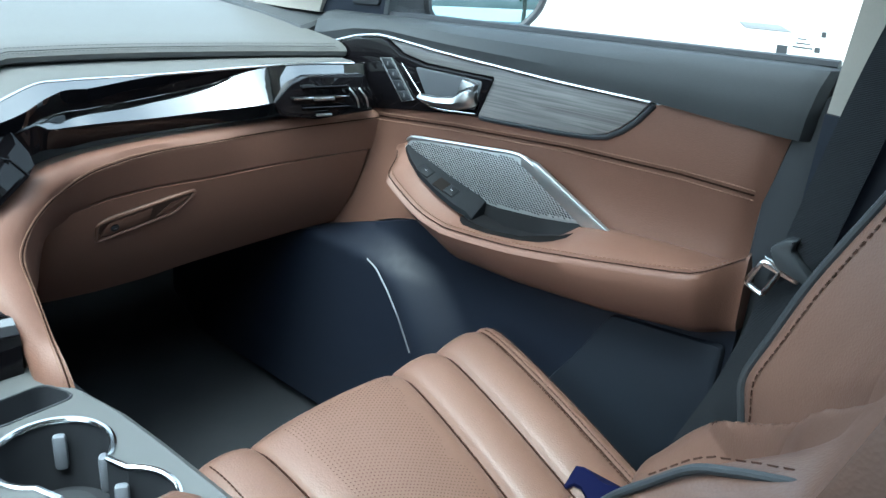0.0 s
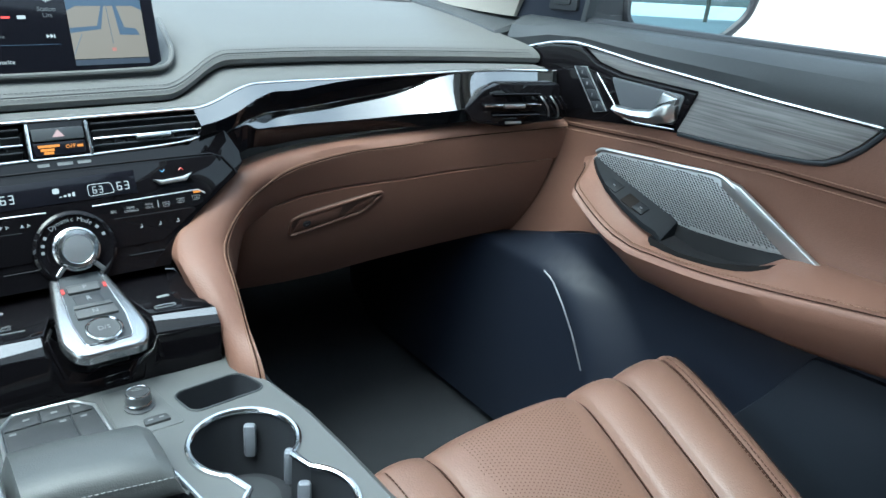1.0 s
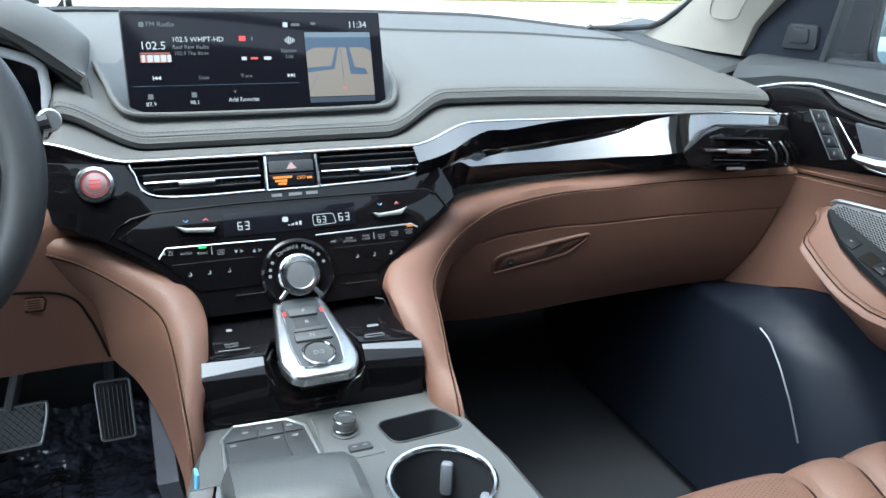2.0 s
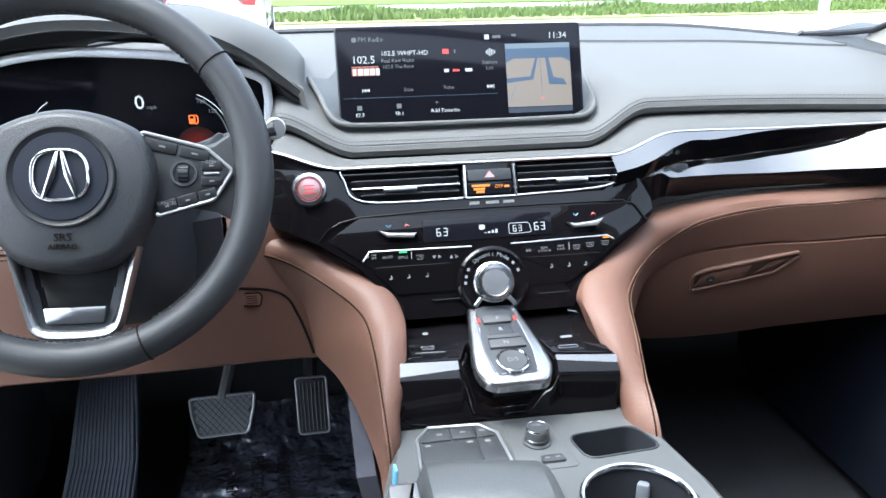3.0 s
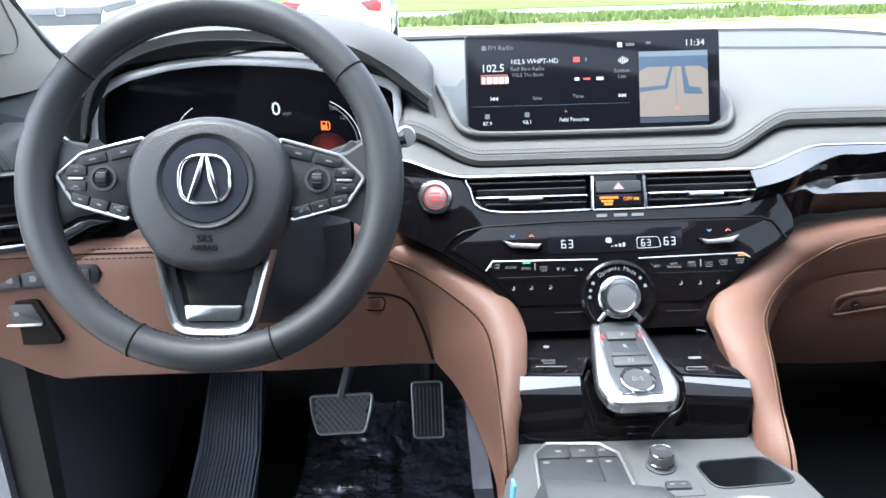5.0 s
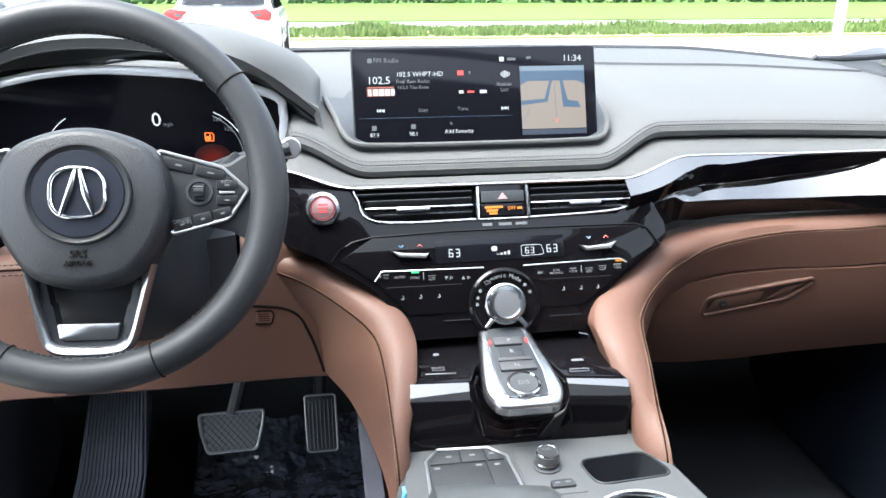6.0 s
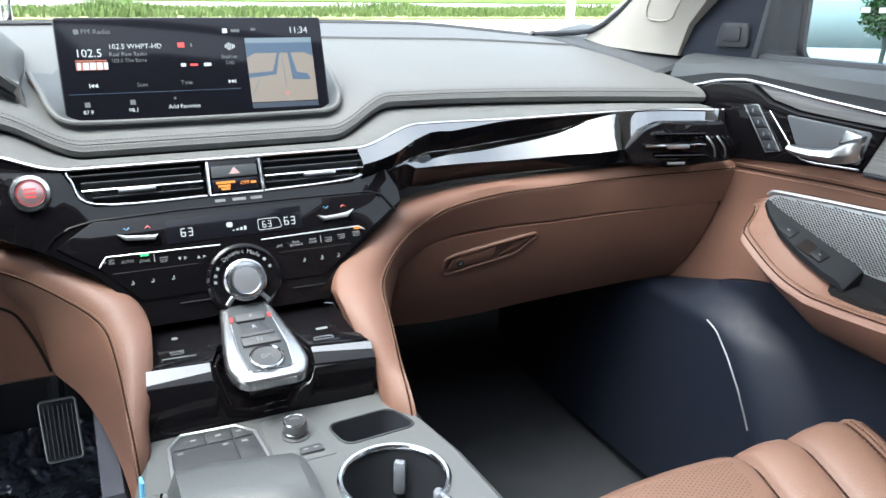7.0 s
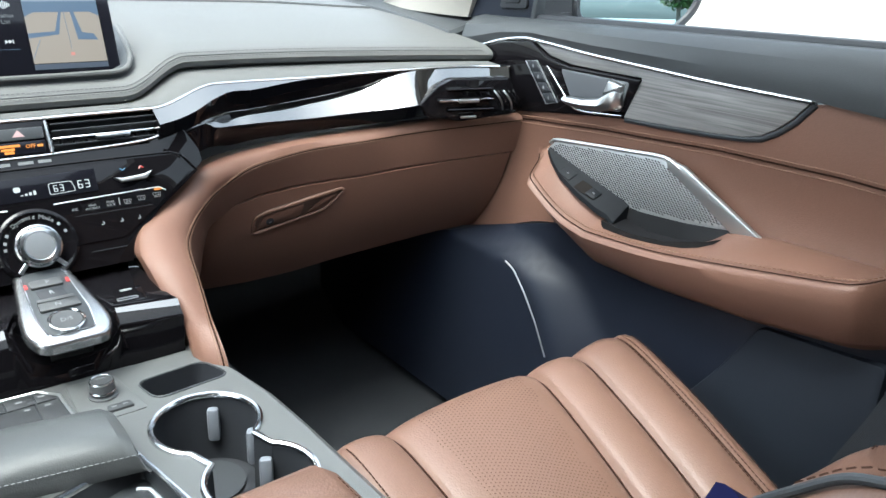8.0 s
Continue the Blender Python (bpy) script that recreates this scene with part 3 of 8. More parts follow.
for y, w in ((0.0045, 0.014), (0.0, 0.014), (-0.0045, 0.013)):
    mark("lit_writing", at(sm_, 0, y, 0.0058), w * 0.9, 0.0017, RED_GLOW, start)

# climate controls
cl = thing("climate_controls", "glossy black climate panel with lit digits, toggles and buttons", "climate controls", STACK @ Vector((0, -0.10, 0)))
F = STACK @ pose(0, 0, 0.0022)
part("display_window", prism([(-0.075, -0.060), (0.082, -0.059), (0.082, -0.086), (-0.075, -0.087)], F, 0, 0.0006, 0.0003), SCREEN, cl)
SEGS = {"6": "abcdfg"[0] + "cdefg", "3": "abcdg", "0": "abcdef"}


def digit(ch, m, h, mat, parent):
    """A seven-segment digit of height h."""
    w, t = h * 0.5, h * 0.13
    where = {"a": (0, h / 2, 0), "g": (0, 0, 0), "d": (0, -h / 2, 0), "b": (w / 2, h / 4, 1), "c": (w / 2, -h / 4, 1), "e": (-w / 2, -h / 4, 1), "f": (-w / 2, h / 4, 1)}
    bm = bmesh.new()
    for s in SEGS[ch]:
        x, y, up = where[s]
        box(at(m, x, y, 0.0003), t if up else w, h / 2 if up else t, 0.0003, 0, 1, bm)
    part("lit_digit", bm, mat, parent)


for x in (-0.0565, -0.0485):
    digit("6" if x < -0.05 else "3", at(F, x, -0.0755, 0.0006), 0.0086, WHITE_GLOW, cl)
for x in (0.0630, 0.0710):
    digit("6" if x < 0.067 else "3", at(F, x, -0.0755, 0.0006), 0.0086, WHITE_GLOW, cl)
for x in (0.036, 0.0425):
    digit("6" if x < 0.04 else "3", at(F, x, -0.0765, 0.0006), 0.007, WHITE_GLOW, cl)
part("lit_frame", tube([F @ Vector((x, y, 0.0006)) for x, y in round_poly([(0.029, -0.070), (0.054, -0.070), (0.057, -0.082), (0.029, -0.083)], 0.003)], 0.0004, 5, True), WHITE_GLOW, cl)
for k in range(4):
    mark("fan_bar", at(F, 0.000 + 0.0045 * k, -0.0795 + 0.0005 * k, 0.0006), 0.0028, 0.001 + 0.0012 * k, WHITE_GLOW, cl)
mark("fan_symbol", at(F, -0.004, -0.0725, 0.0006), 0.007, 0.006, WHITE_GLOW, cl, 0.0003, 0.002)
for x0, x1, d in ((-0.128, -0.083, 1), (0.101, 0.147, -1)):
    poly = [(x0, -0.069), (x0 + 0.010, -0.0775), (x1 - 0.004, -0.080), (x1, -0.0735), (x1 - 0.004, -0.0745), (x0 + 0.012, -0.0725)] if d > 0 else [(x0, -0.0735), (x0 + 0.008, -0.0805), (x1 - 0.008, -0.0795), (x1 + 0.001, -0.070), (x1 - 0.010, -0.0735), (x0 + 0.010, -0.0755)]
    part("temperature_toggle", prism(poly, F, 0, 0.007, 0.0015), ALU_LIGHT, cl, "silver temperature toggle")
    c = (x0 + x1) / 2
    for q, mt in ((-0.010, BLUE_GLOW), (0.012, RED_GLOW)):
        u = 1 if q > 0 else -1
        part("arrow_mark", tube([F @ Vector((c + q - 0.0028, -0.0645 - 0.0013 * u, 0.0005)), F @ Vector((c + q, -0.0645 + 0.0013 * u, 0.0005)), F @ Vector((c + q + 0.0028, -0.0645 - 0.0013 * u, 0.0005))], 0.0005, 5), mt, cl)
part("bright_line", tube([F @ Vector((x, y, 0.0004)) for x, y in ((-0.148, -0.104), (-0.140, -0.093), (-0.018, -0.0945))], 0.0009, 6), ALU_LIGHT, cl)
part("bright_line", tube([F @ Vector((x, y, 0.0004)) for x, y in ((0.030, -0.0945), (0.152, -0.092), (0.160, -0.097))], 0.0009, 6), ALU_LIGHT, cl)
def outline(name, pts, r=0.00035, closed=True):
    part(name, tube([F @ Vector((x, y, 0.0003)) for x, y in pts], r, 4, closed), LEGEND, cl)


mark("fan_symbol", at(F, -0.1425, -0.0985), 0.0034, 0.0034, LEGEND, cl, 0.0003, 0.0012)
for body, x, y, size in (("ON/\nOFF", -0.1350, -0.0990, 0.0036), ("AUTO", -0.1188, -0.1008, 0.0046), ("SYNC", -0.1009, -0.1023, 0.0046), ("A/C", 0.0512, -0.1044, 0.0044), ("REAR\nSETTINGS", 0.0709, -0.1041, 0.0037), ("REAR\nLOCK", 0.0920, -0.1031, 0.0037)):
    text("legend", body, at(F, x, y, 0.0002), size, LEGEND, cl)
for x, y in ((-0.0908, -0.1002), (0.1022, -0.1022)):
    mark("parting_bar", at(F, x, y), 0.0011, 0.0085, LEGEND, cl)
for x, y, w in ((-0.081, -0.1033, 0.0042), (0.1116, -0.1041, 0.0045), (0.1288, -0.1022, 0.0048), (0.148, -0.1011, 0.0050)):
    outline("mode_symbol", [(x - w, y + 0.0025), (x + w, y + 0.0025), (x + w * 0.7, y - 0.0025), (x - w * 0.7, y - 0.0025)])
    for q in (-0.4, 0.0, 0.4):
        outline("mode_symbol", [(x + q * w, y - 0.0012), (x + q * w + 0.0006, y), (x + q * w, y + 0.0014)], 0.0003, False)
for x, y, d in ((-0.061, -0.1043, -1), (-0.0404, -0.1053, 1)):
    part("fan_arrow", prism([(x - 0.0052, y - 0.0018 * d), (x - 0.0006, y - 0.0018 * d), (x - 0.0029, y + 0.0022 * d)], F, 0, 0.0004), LEGEND, cl)
    for q in range(3):
        a = 2.1 * q
        mark("fan_blade", at(F, x + 0.0030 + 0.0012 * math.cos(a), y + 0.0012 * math.sin(a), 0, math.degrees(a)), 0.0020, 0.0012, LEGEND, cl)
mark("green_lamp", at(F, -0.1005, -0.0957), 0.009, 0.0022, GREEN_GLOW, cl)
mark("amber_lamp", at(F, 0.150, -0.0945, 0.001), 0.009, 0.0022, ORANGE_GLOW, cl)
for x in (-0.117, -0.096, -0.074, 0.078, 0.100, 0.121):
    mark("seat_symbol", at(F, x, -0.1265), 0.0034, 0.0015, LEGEND, cl, 0.0003, 0.0005)
    mark("seat_symbol", at(F, x + 0.0012, -0.1242, 0, 20), 0.0012, 0.0038, LEGEND, cl, 0.0003, 0.0006)
for y, x0, x1 in ((-0.1125, -0.135, -0.045), (-0.1125, 0.05, 0.14), (-0.155, -0.07, -0.02), (-0.157, 0.06, 0.10)):
    part("glossy_edge", tube([STACK @ Vector((x0, y, 0.0018)), STACK @ Vector((x1, y, 0.0018))], 0.0007, 5), PIANO, cl)

dial = thing("drive_mode_dial", "round aluminium drive mode dial in a black bezel", "dial", STACK @ Vector((0.004, -0.139, 0)))
dm = at(STACK, 0.004, -0.139)
part("bezel", lathe([(0.044, 0.0), (0.043, 0.006), (0.040, 0.008), (0.036, 0.0065), (0.029, 0.0055), (0.0001, 0.005)], dm, 56), PIANO, dial, "glossy black bezel")
part("inner_ring", lathe([(0.0405, 0.0072), (0.0400, 0.0088), (0.0388, 0.0090), (0.0382, 0.0070)], dm, 56), PIANO, dial)
part("grip", lathe([(0.0245, 0.004), (0.0245, 0.010), (0.0225, 0.0115), (0.0218, 0.0165), (0.0205, 0.0185), (0.0165, 0.0190), (0.0155, 0.0178), (0.0001, 0.0172)], dm, 48), CHROME, dial, "knurled chrome grip")
part("cap", lathe([(0.0153, 0.0170), (0.0150, 0.0181), (0.0001, 0.0184)], dm, 40), node_mat("spun_aluminium", (0.62, 0.625, 0.63), 0.34, 1.0), dial, "spun aluminium cap")
for k in range(48):
    a = 2 * math.pi * k / 48
    part("knurl", box(dm @ pose(0.0224 * math.cos(a), 0.0224 * math.sin(a), 0.0138, 0, 0, math.degrees(a)), 0.0008, 0.0012, 0.006), CHROME, dial)
letters = "Dynamic Mode"
for k, ch in enumerate(letters):
    if ch != " ":
        a = radians(128 - 74 * k / (len(letters) - 1))
        text("legend", ch, dm @ pose(0.0335 * math.cos(a), 0.0335 * math.sin(a), 0.0072, 0, 0, math.degrees(a) - 90), 0.0072, LEGEND, dial)
for a in (150, 165, 178, 40, 22):
    mark("dial_symbol", dm @ pose(0.0335 * math.cos(radians(a)), 0.0335 * math.sin(radians(a)), 0.0068, 0, 0, a - 90), 0.0036, 0.0034, LEGEND, dial)
for a in (228, 312):
    part("stop", box(dm @ pose(0.030 * math.cos(radians(a)), 0.030 * math.sin(radians(a)), 0.0075, 0, 0, a), 0.014, 0.005, 0.003, 0.001, 1), ALU, dial)

# passenger-side air vent at the end of the trim
pv = thing("side_air_vent", "piano black passenger side air vent with bright slider", "air vent", (0.64, -0.18, 1.055), "dashboard air vents")
VM = basis((0.624, -0.2115, 1.058), (0.160, -0.054, 0.002), (0, 0.05, 1)) @ Matrix.Scale(0.98, 4)
part("frame", prism(round_poly([(-0.088, -0.002), (-0.060, 0.026), (-0.035, 0.036), (0.062, 0.036), (0.080, -0.012), (0.075, -0.020), (-0.02, -0.030), (-0.075, -0.022)], 0.006), VM, -0.02, 0.004, 0.003), PIANO, pv)
for y, x0, x1 in ((0.019, -0.045, 0.030), (0.004, -0.062, 0.028), (-0.012, -0.045, 0.032)):
    part("slat", box(VM @ pose((x0 + x1) / 2, y, 0.006, -25), x1 - x0, 0.0030, 0.012, 0.001, 1), PIANO, pv)
part("bright_bar", box(VM @ pose(-0.045, 0.0045, 0.012), 0.032, 0.0042, 0.004, 0.0015, 2), CHROME, pv)
part("bright_bar", box(VM @ pose(0.015, 0.0060, 0.012), 0.030, 0.0025, 0.004, 0.001, 2), CHROME, pv)
part("slider", box(VM @ pose(-0.012, 0.0035, 0.013), 0.034, 0.006, 0.006, 0.002, 2), ALU, pv)
part("slider", box(VM @ pose(-0.012, -0.0215, 0.011), 0.026, 0.004, 0.005, 0.0015, 2), ALU, pv)
for k, x in enumerate((0.036, 0.043, 0.052, 0.060, 0.068)):
    part("wheel_rib", tube([VM @ Vector((x + 0.004 * (0.5 - abs(t)) - 0.016 * t + 0.004, 0.030 * t + 0.002, 0.007 + 0.006 * (1 - 4 * t * t))) for t in (i / 8 - 0.5 for i in range(9))], 0.0014, 6), ALU if k in (0, 2) else PIANO, pv)

# lower footwell trim under the dash
for s in (1, -1):
    part("underside", slab([[(s * x, 0.02, 0.80), (s * x, 0.12, 0.77), (s * x, 0.40, 0.78)] for x in (0.16, 0.3, 0.45, 0.6, 0.735)], (0, 0, 0.02)), BLACK, dashboard)

# ---------------------------------------------------------------- centre display
SCR = basis((0, -0.02, 1.1655), (1, 0, 0), (0, 0.04, 0.119))
disp = thing("centre_display", "wide black touchscreen showing radio and map on the dashboard", "display", (0, 0.0, 1.11))
part("housing", prism(round_poly([(-0.1605, -0.063), (0.1605, -0.063), (0.1605, 0.062), (-0.1605, 0.062)], 0.004), SCR, -0.014, -0.001, 0.002), BLACK, disp)
part("glass", prism(round_poly([(-0.159, -0.0615), (0.159, -0.0615), (0.159, 0.0605), (-0.159, 0.0605)], 0.003), SCR, -0.001, 0.0, 0.0004), SCREEN, disp, "glossy dark screen glass")
part("foot", box(pose(0, 0.03, 1.12), 0.26, 0.05, 0.05, 0.01), BLACK, disp)
S = SCR @ pose(0, 0, 0.0001)
MAPTAN = glow("map_tan", (0.54, 0.44, 0.36), 0.10)
MAPBLUE = glow("map_blue", (0.10, 0.19, 0.33), 0.10)
MAPSKY = glow("map_sky", (0.36, 0.47, 0.58), 0.10)
mapv = part("map_view", prism([(0.0575, -0.047), (0.1445, -0.047), (0.1445, 0.035), (0.0575, 0.035)], S, 0, 0.0001), MAPTAN, disp, "tan map with blue roads")
part("map_sky", prism([(0.0575, 0.018), (0.1445, 0.018), (0.1445, 0.035), (0.0575, 0.035)], S, 0.0001, 0.0002), MAPSKY, mapv)
part("map_water", prism([(0.0575, 0.010), (0.068, 0.0155), (0.134, 0.0155), (0.1445, 0.010), (0.1445, 0.0285), (0.0575, 0.0285)], S, 0.0002, 0.0003), MAPBLUE, mapv)
part("map_road", prism([(0.0575, -0.010), (0.089, -0.008), (0.0975, 0.017), (0.1005, 0.017), (0.093, -0.012), (0.0575, -0.016)], S, 0.0002, 0.0003), MAPBLUE, mapv)
part("map_road", prism([(0.1105, 0.017), (0.1145, 0.017), (0.1205, -0.010), (0.134, -0.012), (0.138, -0.020), (0.114, -0.019)], S, 0.0002, 0.0003), MAPBLUE, mapv)
part("map_line", tube([S @ Vector((0.103, 0.016, 0.0003)), S @ Vector((0.1045, -0.030, 0.0003))], 0.0003, 4), MAPBLUE, mapv)
part("map_line", tube([S @ Vector((0.0575, -0.042, 0.0003)), S @ Vector((0.070, -0.018, 0.0003))], 0.0004, 4), MAPBLUE, mapv)
part("map_bar", prism([(0.0575, -0.0545), (0.1445, -0.0545), (0.1445, -0.0478), (0.0575, -0.0478)], S, 0, 0.0001), glow("map_bar_blue", (0.10, 0.15, 0.26), 0.05), mapv)
mark("position_mark", at(S, 0.1045, -0.0365, 0.0003), 0.005, 0.004, glow("pale_red_mark", (0.9, 0.3, 0.25), 0.12), mapv, 0.0003, 0.001)
text("screen_writing", "11:34", at(S, 0.1285, 0.0445), 0.0115, WHITE_GLOW, disp)
text("screen_writing", "FM Radio", at(S, -0.116, 0.0445), 0.0085, DIM_GLOW, disp)
mark("radio_symbol", at(S, -0.137, 0.0445), 0.006, 0.006, DIM_GLOW, disp, 0.0002, 0.002)
text("screen_writing", "102.5 WHPT-HD", at(S, -0.074, 0.0265), 0.0085, WHITE_GLOW, disp)
text("screen_writing", "Real Raw Radio", at(S, -0.083, 0.0175), 0.0068, DIM_GLOW, disp)
text("screen_writing", "102.5 The Bone", at(S, -0.083, 0.010), 0.0062, DIM_GLOW, disp)
# station picture as plain blocks
text("screen_writing", "102.5", at(S, -0.1265, 0.019), 0.0135, WHITE_GLOW, disp)
ORANGE_BLOCK = glow("orange_block", (0.9, 0.22, 0.10), 0.09)
mark("station_block", at(S, -0.125, 0.0105), 0.034, 0.0016, ORANGE_BLOCK, disp)
mark("station_block", at(S, -0.125, 0.0042), 0.034, 0.0095, ORANGE_BLOCK, disp)
for x, w in ((-0.1385, 0.004), (-0.1310, 0.0062), (-0.1235, 0.0062), (-0.1160, 0.0062), (-0.1092, 0.0045)):
    mark("station_block", at(S, x, 0.0042, 0.0003), w, 0.0085, WHITE_GLOW, disp, 0.0003, 0.001)
text("screen_writing", "Scan", at(S, -0.0715, -0.0195), 0.0068, DIM_GLOW, disp)
text("screen_writing", "Tune", at(S, -0.020, -0.0185), 0.0068, DIM_GLOW, disp)
text("screen_writing", "Station\nList", at(S, 0.036, 0.0085), 0.0072, DIM_GLOW, disp)
text("screen_writing", "87.9", at(S, -0.135, -0.050), 0.0068, WHITE_GLOW, disp)
text("screen_writing", "98.1", at(S, -0.085, -0.0495), 0.0068, WHITE_GLOW, disp)
text("screen_writing", "Add Favorite", at(S, -0.026, -0.0475), 0.0072, WHITE_GLOW, disp)
text("screen_writing", "+", at(S, -0.036, -0.0375), 0.009, DIM_GLOW, disp)
for x, y, w, h, mt in ((-0.021, 0.0275, 0.008, 0.006, RED_GLOW), (-0.009, 0.0275, 0.002, 0.004, DIM_GLOW), (-0.021, 0.003, 0.006, 0.004, WHITE_GLOW), (-0.0085, 0.003, 0.009, 0.0025, RED_GLOW),
                       (0.008, 0.003, 0.009, 0.004, WHITE_GLOW), (0.034, 0.0445, 0.006, 0.006, WHITE_GLOW), (0.047, 0.0445, 0.011, 0.0035, DIM_GLOW), (0.070, 0.046, 0.006, 0.003, DIM_GLOW),
                       (-0.135, -0.041, 0.006, 0.006, DIM_GLOW), (-0.085, -0.040, 0.006, 0.006, DIM_GLOW)):
    mark("screen_mark", at(S, x, y), w, h, mt, disp)
for k in range(6):
    mark("sound_bar", at(S, 0.0325 + 0.0022 * k, 0.0250), 0.0012, (0.004, 0.007, 0.010, 0.008, 0.006, 0.004)[k], WHITE_GLOW, disp)
for x, d in ((-0.121, -1), (0.031, 1)):
    for q in (0, 0.0042):
        part("skip_arrow", prism([(x + q * d, -0.0165), (x + q * d, -0.0215), (x + (q + 0.004) * d, -0.019)], S, 0, 0.0002), WHITE_GLOW, disp)
    mark("skip_bar", at(S, x + 0.0088 * d, -0.019), 0.001, 0.005, WHITE_GLOW, disp)
part("screen_line", tube([S @ Vector((-0.154, -0.0285, 0)), S @ Vector((0.045, -0.0285, 0))], 0.00025, 4), MAPBLUE, disp)
# the lip of the well in which the display stands
lip = spline([(-0.196, 0.09, 1.150), (-0.183, 0.01, 1.136), (-0.176, -0.032, 1.124), (-0.160, -0.052, 1.112), (-0.12, -0.0555, 1.1088), (0, -0.056, 1.1082), (0.12, -0.0555, 1.1088), (0.158, -0.052, 1.111), (0.174, -0.032, 1.122), (0.183, 0.01, 1.136), (0.198, 0.09, 1.150)], 8)
part("well_lip", tube(lip, 0.0035, 8), GREY_PAD, dashboard)
part("well_floor", slab([[p + Vector((0, 0, 0.0015)), Vector((p.x * 0.86, p.y + 0.020, p.z - 0.004)), Vector((p.x * 0.80, p.y + 0.05, p.z + 0.004))] for p in lip], (0, 0.004, -0.012)), DARK_PAD, dashboard, "charcoal well round the display")

# ---------------------------------------------------------------- body shell
SHELL = plastic("dark_shell", (0.03, 0.031, 0.033), 0.6)
# Unseen cloth set darker than its own light colour, to dim lacquer reflections.
HEADLINER = plastic("darkened_headliner", (0.14, 0.135, 0.128), 0.85)
PAINT = node_mat("pale_blue_paint", (0.45, 0.52, 0.58), 0.25, 0.3, 0.5, 1.0)


def sheet(name, rows, thick, mat, label="", kind="structure", category=""):
    return tagged(part(name, slab(rows, thick), mat, None, label), "", category, "", kind)


sheet("floor", [[(-0.80, y, z), (-0.4, y, z), (0.0, y, z), (0.4, y, z), (0.80, y, z)] for y, z in ((-3.0, 0.44), (-1.0, 0.44), (0.10, 0.445), (0.24, 0.465), (0.34, 0.53), (0.47, 0.72), (0.49, 1.08))], (0, 0.02, -0.05), CARPET, "black carpeted car floor", category="floor")
for name, s in (("wall_left", -1), ("wall_right", 1)):
    sheet(name, [[(s * 0.79, y, 0.30), (s * 0.80, y, 0.7), (s * 0.79, y, 1.10)] for y in (-3.0, -2.0, -0.98)], (s * 0.05, 0, 0), SHELL, "dark lower body side", category="body side")
    sheet(name, [[(s * 0.79, y, 0.30), (s * 0.80, y, 0.7), (s * 0.79, y, 1.12)] for y in (-0.05, 0.2, 0.55)], (s * 0.05, 0, 0), SHELL, "dark lower body side", category="body side")
# Unseen wall, brought forward of the real rear to cut hatch light.
sheet("wall_back", [[(-0.80, -2.05, z), (0.80, -2.05, z)] for z in (0.3, 0.7, 1.12)], (0, -0.05, 0), SHELL, "unseen dark rear wall, set forward to cut light from behind", category="body side")
# Added, unseen: keeps rear light off the panels that face backwards.
sheet("light_block_behind", [[(-0.80, -1.42, z), (0.44, -1.42, z)] for z in (0.45, 0.9, 1.30, 1.56)], (0, -0.05, 0), SHELL, "unseen dark partition added to block light from the rear", category="body side")
TINT = pane_mat("dark_car_glass", (0.24, 0.25, 0.26), 0.05)
for name, s in (("window_rear_left", -1), ("window_rear_right", 1)):
    sheet(name, [[(s * 0.79, y, 1.10), (s * 0.74, y, 1.33), (s * 0.62, y, 1.60)] for y in (-2.05, -1.5, -1.0)], (s * 0.006, 0, 0), TINT, "dark privacy glass of the rear door", category="window")
ROOF = [(-0.42, 0.035), (-0.46, 0.029), (-0.96, 0.004), (-1.42, 0.0), (-2.2, 0.01), (-2.75, 0.05)]


def roof_z(k, dz):
    return 1.585 - 0.04 * ((k - 4) / 4) ** 2 - dz


bm = bmesh.new()
for (ya, da), (yb, db) in zip(ROOF, ROOF[1:]):
    for k0, k1 in (((0, 8),) if ya != -0.46 else ((0, 1.3), (6.7, 8))):
        ks = [k0 + (k1 - k0) * i / 6 for i in range(7)]
        join(bm, slab([[(-0.62 + 0.155 * k, y, roof_z(k, d)) for k in ks] for y, d in ((ya, da), (yb, db))], (0, 0, 0.04)))
tagged(part("ceiling", bm, HEADLINER, None, "unseen cloth headliner, darkened to dim reflections, round a glass roof panel"), "", "ceiling", "", "structure")
gl_roof = part("window_roof", slab([[(-0.62 + 0.155 * k, y, 1.625 - 0.04 * ((k - 4) / 4) ** 2) for k in (1.2, 4, 6.8)] for y in (-0.44, -0.71, -0.98)], (0, 0, 0.004)), GLASS, None, "clear glass roof panel")
tagged(gl_roof, "", "window", "", "structure").visible_shadow = False


def pillar(name, path, s, mat, label):
    """A trimmed pillar; rows of (x, y, z, depth along y, thickness along x)."""
    rings = []
    for x, y, z, d, w in path:
        rings.append([(s * (x + w), y + d / 2, z), (s * (x + w * 0.15), y + d * 0.42, z), (s * x, y + d * 0.15, z), (s * x, y - d * 0.25, z), (s * (x + w * 0.35), y - d / 2, z), (s * (x + w), y - d / 2, z)])
    return tagged(part(name, loft(rings), mat, None, label), "", "pillar", "", "structure")


